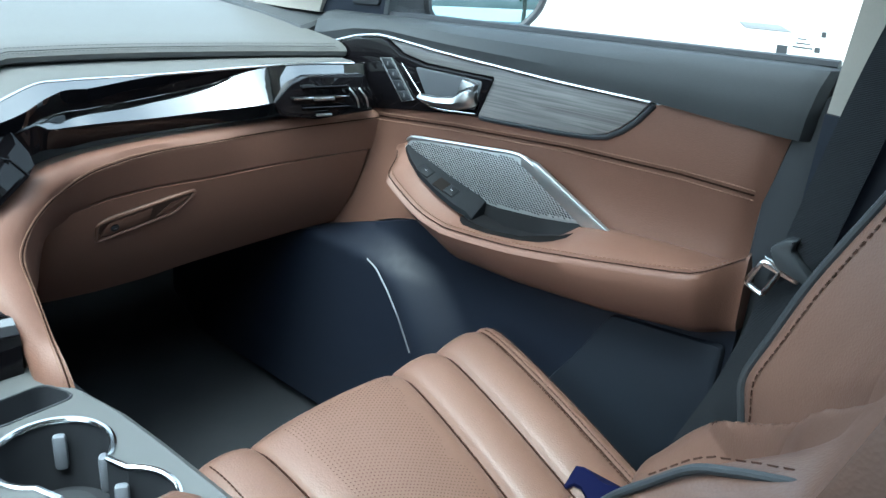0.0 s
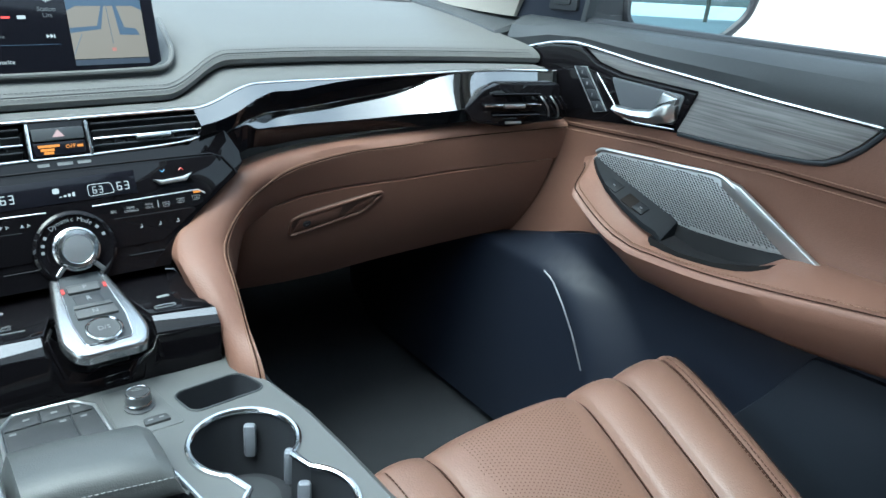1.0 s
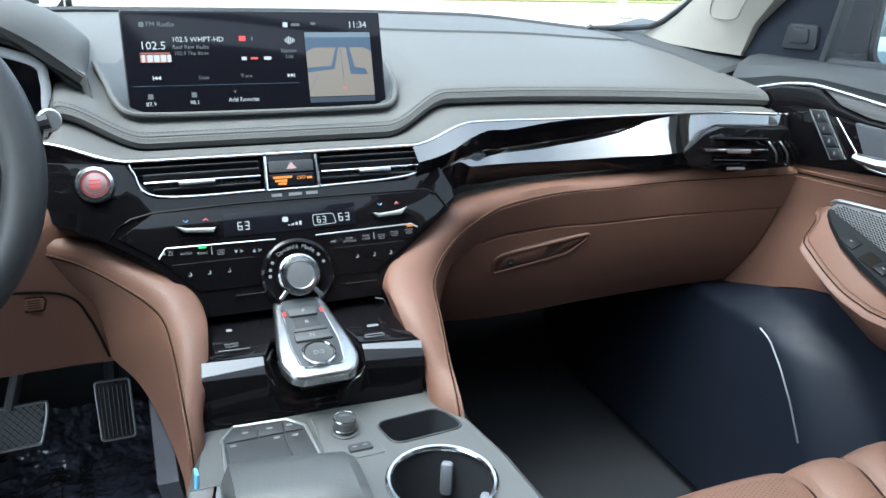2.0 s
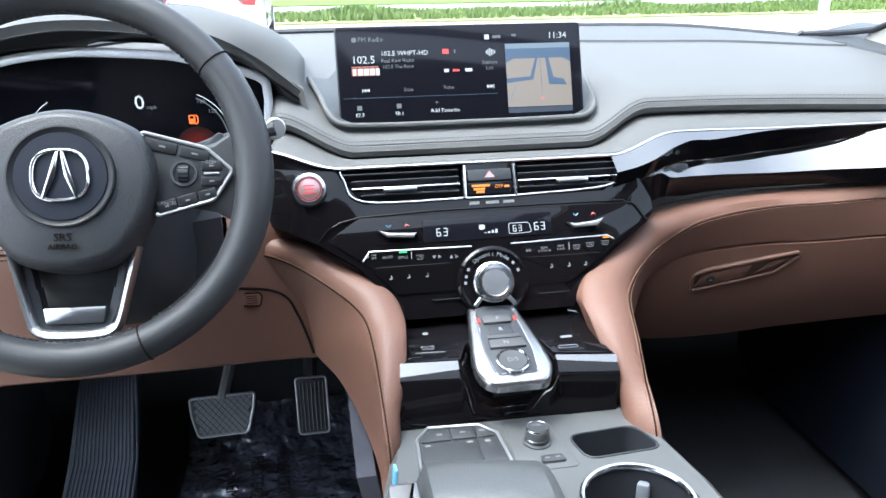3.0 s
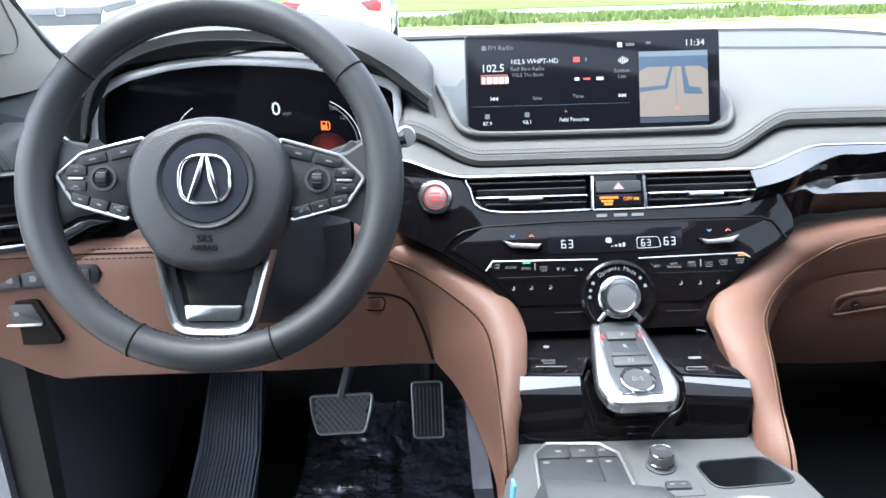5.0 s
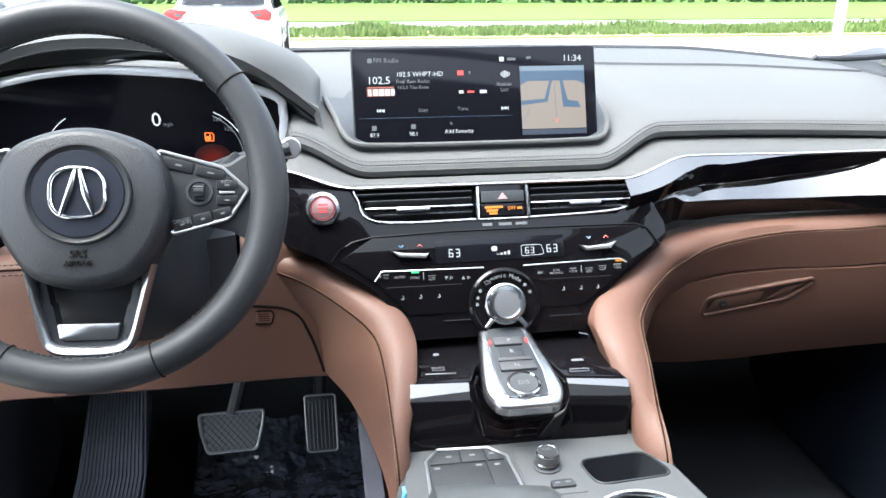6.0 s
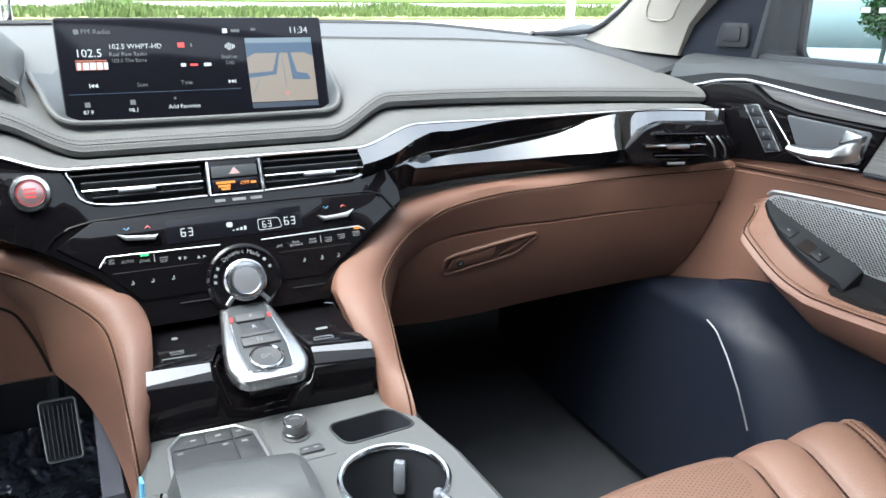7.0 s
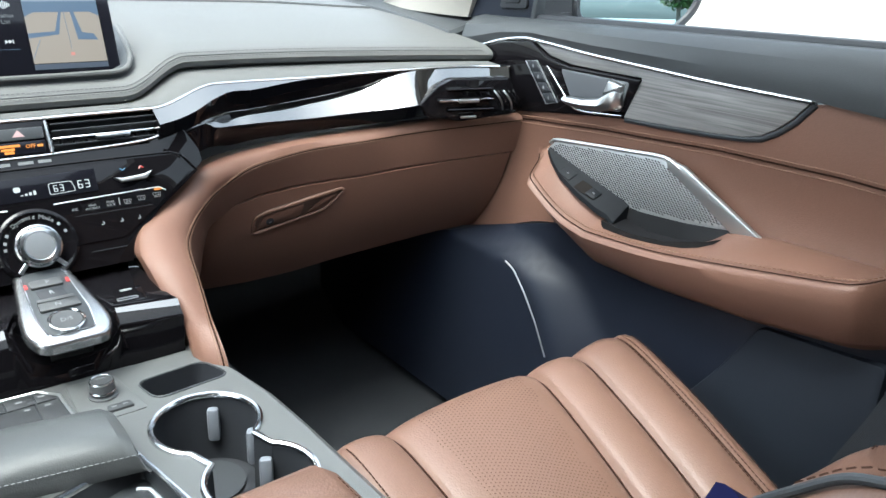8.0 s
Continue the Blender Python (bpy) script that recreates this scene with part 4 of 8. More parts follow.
for s, side in ((1, "right"), (-1, "left")):
    pillar("pillar_a_" + side, [(0.735, 0.100, 1.165, 0.28, 0.045), (0.728, 0.045, 1.215, 0.22, 0.045), (0.71, -0.065, 1.29, 0.16, 0.045), (0.675, -0.27, 1.41, 0.14, 0.05), (0.625, -0.45, 1.53, 0.14, 0.05), (0.605, -0.50, 1.56, 0.14, 0.06)], s, BEIGE, "light beige windscreen pillar trim")
    pillar("pillar_b_" + side, [(0.715, -0.925, 1.150, 0.11, 0.06), (0.70, -0.935, 1.27, 0.11, 0.06), (0.66, -0.95, 1.45, 0.11, 0.06), (0.62, -0.96, 1.56, 0.14, 0.06)], s, BEIGE, "light beige upper centre pillar trim")
    pillar("pillar_b_lower_" + side, [(0.705, -0.93, 0.42, 0.14, 0.09), (0.70, -0.93, 0.80, 0.14, 0.09), (0.70, -0.93, 1.0, 0.12, 0.085), (0.705, -0.93, 1.155, 0.12, 0.07)], s, BLACK_BLUE, "charcoal lower centre pillar trim")
    pillar("pillar_c_" + side, [(0.72, -2.2, 1.10, 0.14, 0.06), (0.60, -2.15, 1.55, 0.2, 0.06)], s, BEIGE, "light rear pillar trim")
    loop = spline([(s * (0.7285 - 0.24 * (z - 1.215) - 0.001), y + 0.040, z) for y, z in ((-0.028, 1.2215), (-0.030, 1.242), (-0.058, 1.270), (-0.100, 1.308), (-0.145, 1.322), (-0.138, 1.290), (-0.098, 1.240), (-0.084, 1.2235), (-0.055, 1.2185))], 5, True)
    tagged(part("airbag_cover_line", tube(loop, 0.0014, 6, True), node_mat("pillar_groove", (0.20, 0.19, 0.17), 0.8)), "outline of the airbag cover on the pillar trim", "trim", "", "structure")
    # dark seal along the windscreen edge
    tagged(part("windscreen_seal", tube([(s * 0.70, 0.315, 1.172), (s * 0.733, 0.222, 1.182), (s * 0.736, 0.176, 1.189), (s * 0.735, 0.140, 1.202), (s * 0.731, 0.088, 1.230), (s * 0.724, 0.035, 1.263), (s * 0.675, -0.19, 1.405), (s * 0.62, -0.38, 1.53)], 0.0055, 8), BLACK), "black rubber windscreen seal", "seal", "", "structure")
    tr = thing("sail_trim", "charcoal triangle trim with tweeter grille at the mirror", "trim", (s * 0.755, -0.10, 1.17))
    TM = basis((s * 0.757, 0, 0), (0, -s, 0), (0, 0, 1)) if s > 0 else basis((s * 0.757, 0, 0), (0, 1, 0), (0, 0, 1))
    f = 1 if s > 0 else -1
    part("plate", prism([(f * u, v) for u, v in ((-0.01, 1.165), (0.185, 1.165), (0.205, 1.26), (0.215, 1.33), (0.10, 1.27))], TM, -0.02, 0.0, 0.002), BLACK_BLUE, tr)
    part("tweeter_frame", prism(round_poly([(f * u, v) for u, v in ((0.118, 1.186), (0.182, 1.190), (0.180, 1.225), (0.125, 1.224))], 0.008), TM, 0.0, 0.006, 0.003), BLACK, tr)
    part("tweeter_grille", prism(round_poly([(f * u, v) for u, v in ((0.132, 1.196), (0.168, 1.198), (0.167, 1.219), (0.136, 1.219))], 0.005), TM, 0.005, 0.0085, 0.002), BLACK, tr)
    part("window_channel", prism([(f * u, v) for u, v in ((0.188, 1.165), (0.198, 1.165), (0.225, 1.33), (0.215, 1.33))], TM, -0.015, 0.004, 0.002), DARK_GREY, tr)

wind = part("window_windscreen", slab([[(-0.73 + 1.46 * k / 8, y + 0.07 * (1 - ((k - 4) / 4) ** 2), z) for k in range(9)] for y, z in ((0.42, 1.16), (0.02, 1.37), (-0.40, 1.56))], (0, 0.004, 0.004)), GLASS, None, "clear windscreen")
tagged(wind, "", "window", "", "structure").visible_shadow = False

# ---------------------------------------------------------------- centre console
console = thing("centre_console", "grey centre console with cup holders, touchpad and padded rest", "console", (0, -0.6, 0.44))
TOP = 0.822


def ring_pts(cx, cy, r, a0, a1, n):
    return [(cx + r * math.cos(radians(a0 + (a1 - a0) * k / n)), cy + r * math.sin(radians(a0 + (a1 - a0) * k / n))) for k in range(n + 1)]


def keyhole(grow=0.0):
    r1, r2 = 0.0515 + grow, 0.050 + grow
    a = math.degrees(math.acos((0.041) / 0.0515))
    b = math.degrees(math.acos((0.040) / 0.050))
    return ring_pts(0.082, -0.453, r1, -90 + a, 270 - a, 36) + ring_pts(0.089, -0.562, r2, 90 + b, 450 - b, 36)


outer = [(0.131, -0.288), (0.136, -0.325), (0.147, -0.366), (0.157, -0.43), (0.160, -0.50), (0.161, -0.58), (0.163, -0.75), (0.163, -0.95), (-0.163, -0.95), (-0.163, -0.60), (-0.150, -0.42), (-0.139, -0.372), (-0.124, -0.300), (-0.118, -0.288)]
pocket = round_poly([(0.050, -0.340), (0.126, -0.334), (0.140, -0.376), (0.058, -0.382)], 0.014, 5)
tray = round_poly([(-0.10, -0.505), (0.012, -0.470), (0.030, -0.60), (0.030, -0.70), (-0.10, -0.70)], 0.008, 4)


def holed_top(outline, holes, z):
    bm = bmesh.new()
    for loop in (outline, *holes):
        vs = [bm.verts.new((x, y, z)) for x, y in loop]
        for a, b in zip(vs, vs[1:] + vs[:1]):
            bm.edges.new((a, b))
    bmesh.ops.triangle_fill(bm, edges=bm.edges[:], use_beauty=True)
    return bm


bm = holed_top(outer, (keyhole(), pocket, tray), TOP)
mids = [(x * 1.03 + (0.004 if x > 0 else -0.004), y + (0.003 if y > -0.3 else 0), TOP - 0.008) for x, y in outer]
tops = [(x, y, TOP) for x, y in outer]
loft([tops, mids, [(x * 1.05, y, TOP - 0.03) for x, y in outer], [(x * 1.05, y, 0.43) for x, y in outer]], True, False, bm)
part("body", bm, CONSOLE_GREY, console, "satin grey console body", 25)


def well(loop, depth, shrink, mat, name, label=""):
    n = len(loop)
    cx, cy = sum(p[0] for p in loop) / n, sum(p[1] for p in loop) / n
    a = [(x, y, TOP) for x, y in loop]
    b = [(cx + (x - cx) * shrink, cy + (y - cy) * shrink, TOP - depth) for x, y in loop]
    bm = loft([a, [(p[0], p[1], p[2] - 0.004) for p in a], b], True, False)
    bmesh.ops.triangle_fill(bm, edges=[e for e in bm.edges if e.is_boundary and all(v.co.z < TOP - depth + 0.001 for v in e.verts)])
    return part(name, bm, mat, console, label)


cup = well(keyhole(), 0.075, 0.93, BLACK, "cup_holder", "black cup holder well")
rim = [(x, y, TOP + 0.001) for x, y in keyhole(0.001)]
part("rim", tube(rim, 0.0035, 8, True), CHROME, cup, "bright chrome rim")
for cx, cy, angs in ((0.082, -0.453, (60, 200, 330)), (0.089, -0.562, (60, 200, 330))):
    for a in angs:
        part("gripper", box(pose(cx + 0.043 * math.cos(radians(a)), cy + 0.043 * math.sin(radians(a)), TOP - 0.030, 0, 0, a), 0.010, 0.013, 0.040, 0.004, 2), plastic("gripper_grey", (0.13, 0.14, 0.16), 0.4), cup, "grey sprung gripper")
    part("base_pad", lathe([(0.035, TOP - 0.0745), (0.035, TOP - 0.071), (0.0001, TOP - 0.071)], pose(cx, cy, 0), 28), DARK_GREY, cup)
well(pocket, 0.05, 0.85, BLACK, "pocket", "black open pocket")
part("pocket_edge", tube([(x, y, TOP + 0.0006) for x, y in round_poly([(0.049, -0.339), (0.127, -0.333), (0.1415, -0.377), (0.057, -0.383)], 0.014, 5)], 0.0012, 6, True), DARK_GREY, console)
well(tray, 0.02, 0.97, DARK_GREY, "tray", "dark storage tray")
part("tray_floor_mat", prism(round_poly([(-0.09, -0.535), (0.0, -0.51), (0.012, -0.60), (0.012, -0.69), (-0.09, -0.69)], 0.006), pose(0, 0, TOP - 0.019), 0, 0.003, 0.001), DARK_PAD, console)
part("tray_edge", tube([(-0.09, -0.497, TOP + 0.001), (0.010, -0.466, TOP + 0.001), (0.031, -0.600, TOP + 0.001), (0.032, -0.70, TOP + 0.001)], 0.0035, 8), CHROME, console, "chrome tray edge")
part("tray_edge", tube([(-0.005, -0.508, TOP - 0.004), (0.004, -0.515, TOP - 0.004), (0.017, -0.600, TOP - 0.004), (0.018, -0.70, TOP - 0.004)], 0.002, 8), GREY_METAL, console)
# brown padded lid behind the cup holders
rows = []
for x in (-0.152, -0.150, -0.142, -0.12, -0.06, 0.0, 0.06, 0.105, 0.124, 0.131, 0.133):
    e = 1 - max(0.0, (abs(x + 0.0095) - 0.118) / 0.0245) ** 2 * 0.8
    rows.append([(x, y, TOP + 0.001 + z * e) for y, z in ((-0.621, 0.0), (-0.6175, 0.012), (-0.618, 0.030), (-0.623, 0.043), (-0.633, 0.049), (-0.66, 0.051), (-0.80, 0.052), (-0.94, 0.050), (-0.948, 0.03), (-0.948, 0.0))])
lid = part("armrest_lid", loft(rows), BROWN_SEAT, console, "brown leather armrest lid", 50)
for x in (-0.128, 0.110):
    part("stitching", stitches([(x, y, TOP + 0.0535) for y in np.linspace(-0.66, -0.93, 20)], 0.006, 0.0042, 0.0008, None, (0, 0, 1)), BROWN_THREAD, lid)
# padded wrist rest
rows = []
for x in (-0.119, -0.117, -0.112, -0.08, -0.04, -0.008, 0.003, 0.0095, 0.012):
    e = min(1.0, (0.5 - abs((x + 0.055) / 0.128)) * 14 + 0.12)
    sk = -0.012 * (x + 0.055) / 0.06
    rows.append([(x, -0.412 + sk, TOP), (x, -0.401 + sk, TOP + 0.014 * e), (x, -0.402 + sk, TOP + 0.025 * e), (x, -0.410 + sk, TOP + 0.033 * e), (x, -0.425 + sk, TOP + 0.036 * e), (x, -0.455 + sk, TOP + 0.036 * e), (x, -0.471 + sk, TOP + 0.032 * e), (x, -0.480 + sk, TOP + 0.022 * e), (x, -0.482 + sk, TOP + 0.008 * e), (x, -0.480 + sk, TOP)])
part("wrist_rest", loft(rows), leather("wrist_rest_leather", (0.058, 0.061, 0.062), 0.42), console, "charcoal leather wrist rest")
part("stitching", stitches([(-0.115 + 0.122 * k / 30, -0.4818 - 0.012 * (k / 15 - 1), TOP + 0.020) for k in range(31)], 0.005, 0.0032, 0.0006, None, (0, -1, 0.5)), LEGEND, console)
part("rest_bracket", prism(round_poly([(-0.150, -0.415), (-0.121, -0.415), (-0.121, -0.51), (-0.158, -0.55)], 0.004), pose(0, 0, TOP), 0, 0.024, 0.006), ALU_LIGHT, console, "silver side bracket")
# touchpad
TP = pose(0, 0, TOP + 0.0005)
tp = part("touchpad", prism(round_poly([(-0.112, -0.385), (-0.109, -0.322), (-0.095, -0.302), (-0.040, -0.305), (-0.024, -0.322), (-0.020, -0.385)], 0.003), TP, -0.004, 0.002, 0.001), DARK_GREY, console, "grey touchpad with four keys")
part("frame", tube([TP @ Vector((x, y, 0.002)) for x, y in ((-0.113, -0.395), (-0.1095, -0.321), (-0.095, -0.3005), (-0.040, -0.3035), (-0.023, -0.3215), (-0.019, -0.395))], 0.0018, 8), node_mat("satin_silver_frame", (0.42, 0.43, 0.44), 0.32, 0.8), tp, "satin silver frame")
KEY = plastic("grey_keys", (0.032, 0.033, 0.035), 0.45)
for poly in ([(-0.106, -0.329), (-0.094, -0.306), (-0.074, -0.3065), (-0.074, -0.329)], [(-0.0725, -0.329), (-0.0725, -0.3065), (-0.047, -0.308), (-0.047, -0.329)], [(-0.0455, -0.329), (-0.0455, -0.308), (-0.040, -0.309), (-0.028, -0.324), (-0.027, -0.329)],
             [(-0.108, -0.385), (-0.107, -0.331), (-0.049, -0.331), (-0.048, -0.385)], [(-0.0465, -0.385), (-0.047, -0.331), (-0.0265, -0.331), (-0.0235, -0.385)]):
    part("key", prism(poly, TP, 0.001, 0.0042, 0.0010), KEY, tp)
for x, y in ((-0.085, -0.318), (-0.060, -0.318), (-0.039, -0.318), (-0.037, -0.338), (-0.100, -0.337), (-0.056, -0.337)):
    mark("key_symbol", at(TP, x, y, 0.0042), 0.006, 0.0035, LEGEND, tp, 0.0002)
# volume knob and rocker
part("control_plate", prism(round_poly([(-0.016, -0.392), (-0.014, -0.305), (0.036, -0.308), (0.046, -0.392)], 0.006), pose(0, 0, TOP), -0.002, 0.0012, 0.0008), CONSOLE_GREY, console)
vk = part("volume_knob", lathe([(0.0150, 0), (0.0150, 0.002), (0.0118, 0.003), (0.0118, 0.005), (0.0126, 0.006), (0.0126, 0.0165), (0.0115, 0.018), (0.0001, 0.0175)], pose(0.0145, -0.345, TOP + 0.001), 36), node_mat("knob_grey", (0.10, 0.103, 0.108), 0.35, 0.5), console, "grey metal volume knob")
part("cap", lathe([(0.0104, 0.0176), (0.0100, 0.0188), (0.0001, 0.0188)], pose(0.0145, -0.345, TOP + 0.001), 30), KEY, vk)
for r, h in ((0.0115, 0.0174), (0.0127, 0.0070)):
    part("chrome_ring", lathe([(r - 0.0008, h), (r + 0.0002, h + 0.0012), (r + 0.0008, h), (r, h - 0.001)], pose(0.0145, -0.345, TOP + 0.001), 30), CHROME, vk)
text("legend", "VOL", pose(0.0145, -0.342, TOP + 0.0199), 0.0055, LEGEND, vk)
part("skip_rocker", prism(round_poly([(0.009, -0.3835), (0.010, -0.372), (0.033, -0.372), (0.035, -0.3835)], 0.003), pose(0, 0, TOP), 0, 0.0042, 0.0014), KEY, console)
for x in (0.016, 0.027):
    mark("key_symbol", pose(x, -0.3775, TOP + 0.0042), 0.005, 0.002, LEGEND, console, 0.0002)
part("tape", box(pose(-0.141, -0.402, 0.842, 12, 0, 8), 0.003, 0.010, 0.026, 0.001, 1), node_mat("blue_tape", (0.15, 0.42, 0.62), 0.4), console, "scrap of pale blue film")

# lacquered shelf below the stack and the gear selector on it
shelf = thing("selector_shelf", "piano black shelf under the centre stack with stepped front", "console panel", (0, -0.25, 0.82))
SH = basis((0, -0.205, 0.8905), (1, 0, 0), (0, 1, 0.045))
part("top_face", prism([(-0.117, 0.045), (0.114, 0.045), (0.112, 0.01), (0.118, -0.078), (0.053, -0.067), (0.044, -0.03), (-0.04, -0.03), (-0.052, -0.064), (-0.126, -0.060)], SH, -0.012, 0.0, 0.002), PIANO, shelf)
part("front_face", loft([[(x, -0.30 + 0.002, 0.815), (x, yt - 0.0035, zt - 0.0150), (x, yt - 0.002, zt - 0.0125), (x, yt + 0.0105, zt - 0.0015), (x, yt + 0.0125, zt), (x, yt + 0.03, zt), (x, yt + 0.03, 0.815)] for x, yt, zt in
                         ((-0.132, -0.281, 0.888), (-0.056, -0.285, 0.887), (-0.050, -0.284, 0.882), (-0.036, -0.286, 0.866), (-0.020, -0.288, 0.858), (0.020, -0.288, 0.857), (0.038, -0.288, 0.864), (0.048, -0.288, 0.878), (0.054, -0.288, 0.885), (0.121, -0.298, 0.884))]), PIANO, shelf, "glossy stepped front", 20)
# Thin strip in the boosted gloss, laid over the edge for its highlight.
for run in (((-0.132, -0.281, 0.888), (-0.056, -0.285, 0.887)), ((0.054, -0.288, 0.885), (0.121, -0.298, 0.884))):
    part("boosted_bevel", slab([[(x, yt + 0.0118 - 0.0160 * w, zt + 0.0012 - 0.0152 * w), (x, yt + 0.0118, zt + 0.0012)] for (x, yt, zt), w in zip(run, (0.75, 0.45) if run[0][0] < 0 else (0.28, 0.42))], (0, 0.0012, -0.0012)), PIANO_TRIM, shelf, "bevel strip with boosted gloss for its highlight")
# Lacquer rods added along the channel edges to carry its highlights.
for s, pts in ((1, [(0.045, -0.262), (0.051, -0.284), (0.056, -0.297)]), (-1, [(-0.044, -0.262), (-0.052, -0.279), (-0.040, -0.297)])):
    part("edge_highlight", tube([(pts[0][0], pts[0][1], 0.888), (pts[1][0], pts[1][1], 0.885), (pts[2][0], pts[2][1], 0.845)], 0.002, 6), PIANO, shelf)
text("legend", "BRAKE\nHOLD", at(SH, -0.084, -0.034, 0.0), 0.0052, LEGEND, shelf)
mark("legend_mark", at(SH, -0.082, -0.001, 0.0), 0.007, 0.006, LEGEND, shelf, 0.0003, 0.003)
part("button_edge", tube([SH @ Vector((-0.100, -0.044, 0.0004)), SH @ Vector((-0.066, -0.046, 0.0004))], 0.0006, 5), LEGEND, shelf)
part("socket_cover", prism(round_poly([(0.058, -0.066), (0.090, -0.070), (0.096, -0.032), (0.064, -0.030)], 0.003), SH, 0.0, 0.0010, 0.0006), PIANO, shelf)
part("socket", tube([SH @ Vector((x, y, 0.0026)) for x, y in round_poly([(0.060, -0.064), (0.083, -0.065), (0.082, -0.060), (0.061, -0.059)], 0.002)], 0.0007, 6, True), ALU, shelf)
mark("legend_mark", at(SH, 0.077, -0.038, 0.0012), 0.014, 0.005, LEGEND, shelf, 0.0003, 0.002)

part("selector_plinth", prism([(-0.030, 0.02), (0.030, 0.02), (0.034, -0.070), (0.024, -0.092), (-0.020, -0.092), (-0.030, -0.070)], basis((0, -0.205, 0.895), (1, 0, 0), (0, 1, 0.2)), -0.03, 0.004), PIANO, shelf)
gs = thing("gear_selector", "electronic gear selector with silver surround and push buttons", "gear selector", (0, -0.26, 0.89))
GM = basis((0, -0.20, 0.912), (1, 0, 0), (0, 1, 0.25))
hull = [(-0.024, 0.030), (0.024, 0.030), (0.030, 0.0), (0.043, -0.070), (0.046, -0.100), (0.036, -0.1245), (-0.030, -0.1245), (-0.042, -0.100), (-0.040, -0.070), (-0.030, 0.0)]
part("surround", prism(round_poly(hull, 0.014, 6), GM, -0.013, 0.0005, 0.006, 4), node_mat("selector_silver", (0.36, 0.365, 0.375), 0.26, 0.95), gs, "satin silver surround")
well_poly = [(-0.0195, 0.018), (0.0195, 0.018), (0.0225, -0.01), (0.0285, -0.075), (0.0255, -0.1115), (-0.0205, -0.1115), (-0.0255, -0.075), (-0.0225, -0.01)]
part("key_plate", prism(round_poly(well_poly, 0.007), GM, 0.0, 0.0012, 0.0005), DARK_GREY, gs)
part("silver_lip", tube([GM @ Vector((x, y, 0.0008)) for x, y in round_poly(well_poly, 0.007)], 0.0009, 6, True), CHROME, gs)
GK = GM @ Matrix.Translation((-0.001, -0.0075, 0.0))
GKEY = plastic("selector_keys", (0.045, 0.046, 0.048), 0.4)
for poly, ch, cy in (([(-0.0165, -0.008), (0.0175, -0.008), (0.0165, -0.021), (-0.0165, -0.021)], "P", -0.0145), ([(-0.014, -0.023), (0.014, -0.023), (0.016, -0.041), (-0.012, -0.041)], "R", -0.031), ([(-0.018, -0.050), (0.022, -0.050), (0.0235, -0.064), (-0.018, -0.064)], "N", -0.057)):
    part("gear_key", prism(round_poly(poly, 0.002), GK, 0.001, 0.0045 if ch != "R" else 0.0018, 0.001), GKEY if ch != "R" else BLACK, gs)
    text("legend", ch, at(GK, 0.0015, cy, 0.0047 if ch != "R" else 0.002), 0.0085, WHITE_GLOW if ch == "R" else LEGEND, gs)
part("key_ledge", prism([(-0.016, -0.0415), (0.02, -0.0415), (0.0215, -0.047), (-0.017, -0.047)], GK, 0.001, 0.003, 0.0008), GKEY, gs)
part("drive_button", lathe([(0.0185, 0.001), (0.0185, 0.005), (0.0170, 0.0062), (0.0160, 0.0050), (0.0155, 0.004)], at(GK, 0.002, -0.0865), 40), CHROME, gs, "chrome-ringed round drive button")
part("drive_cap", lathe([(0.0155, 0.002), (0.0150, 0.0050), (0.0001, 0.0042)], at(GK, 0.002, -0.0865), 36), GKEY, gs)
text("legend", "D/S", at(GK, 0.002, -0.0865, 0.0052), 0.0085, LEGEND, gs)
for x in (-0.0205, 0.0225):
    mark("red_lamp", at(GK, x, -0.0135, 0.0015), 0.0032, 0.0075, RED_GLOW, gs, 0.0010)

# ---------------------------------------------------------------- instrument hood and cluster
HOOD_O = [(-0.648, 1.135), (-0.638, 1.165), (-0.605, 1.205), (-0.558, 1.233), (-0.508, 1.249), (-0.430, 1.252), (-0.345, 1.249), (-0.290, 1.236), (-0.237, 1.212), (-0.207, 1.180), (-0.203, 1.150)]
HOOD_F = [(-0.642, 1.125), (-0.633, 1.158), (-0.610, 1.197), (-0.558, 1.225), (-0.500, 1.238), (-0.430, 1.239), (-0.350, 1.230), (-0.300, 1.216), (-0.262, 1.192), (-0.232, 1.168), (-0.205, 1.146)]
HOOD_I = [(x + (0.004 if x < -0.43 else -0.004), z - 0.006) for x, z in HOOD_F]
VISOR_BACK = [(-0.670, 1.095), (-0.668, 1.130), (-0.656, 1.164), (-0.615, 1.194), (-0.552, 1.207), (-0.460, 1.210), (-0.360, 1.203), (-0.302, 1.184), (-0.263, 1.165), (-0.246, 1.140), (-0.245, 1.110)]
BK = spline([(x, z, 0) for x, z in VISOR_BACK], 5)
hood = thing("instrument_hood", "grey stitched hood over the instrument cluster", "instrument hood", (-0.43, 0.1, 1.14))
O, I = spline([(x, z, 0) for x, z in HOOD_O], 5), spline([(x, z, 0) for x, z in HOOD_I], 5)
FR = spline([(x, z, 0) for x, z in HOOD_F], 5)
rings = []
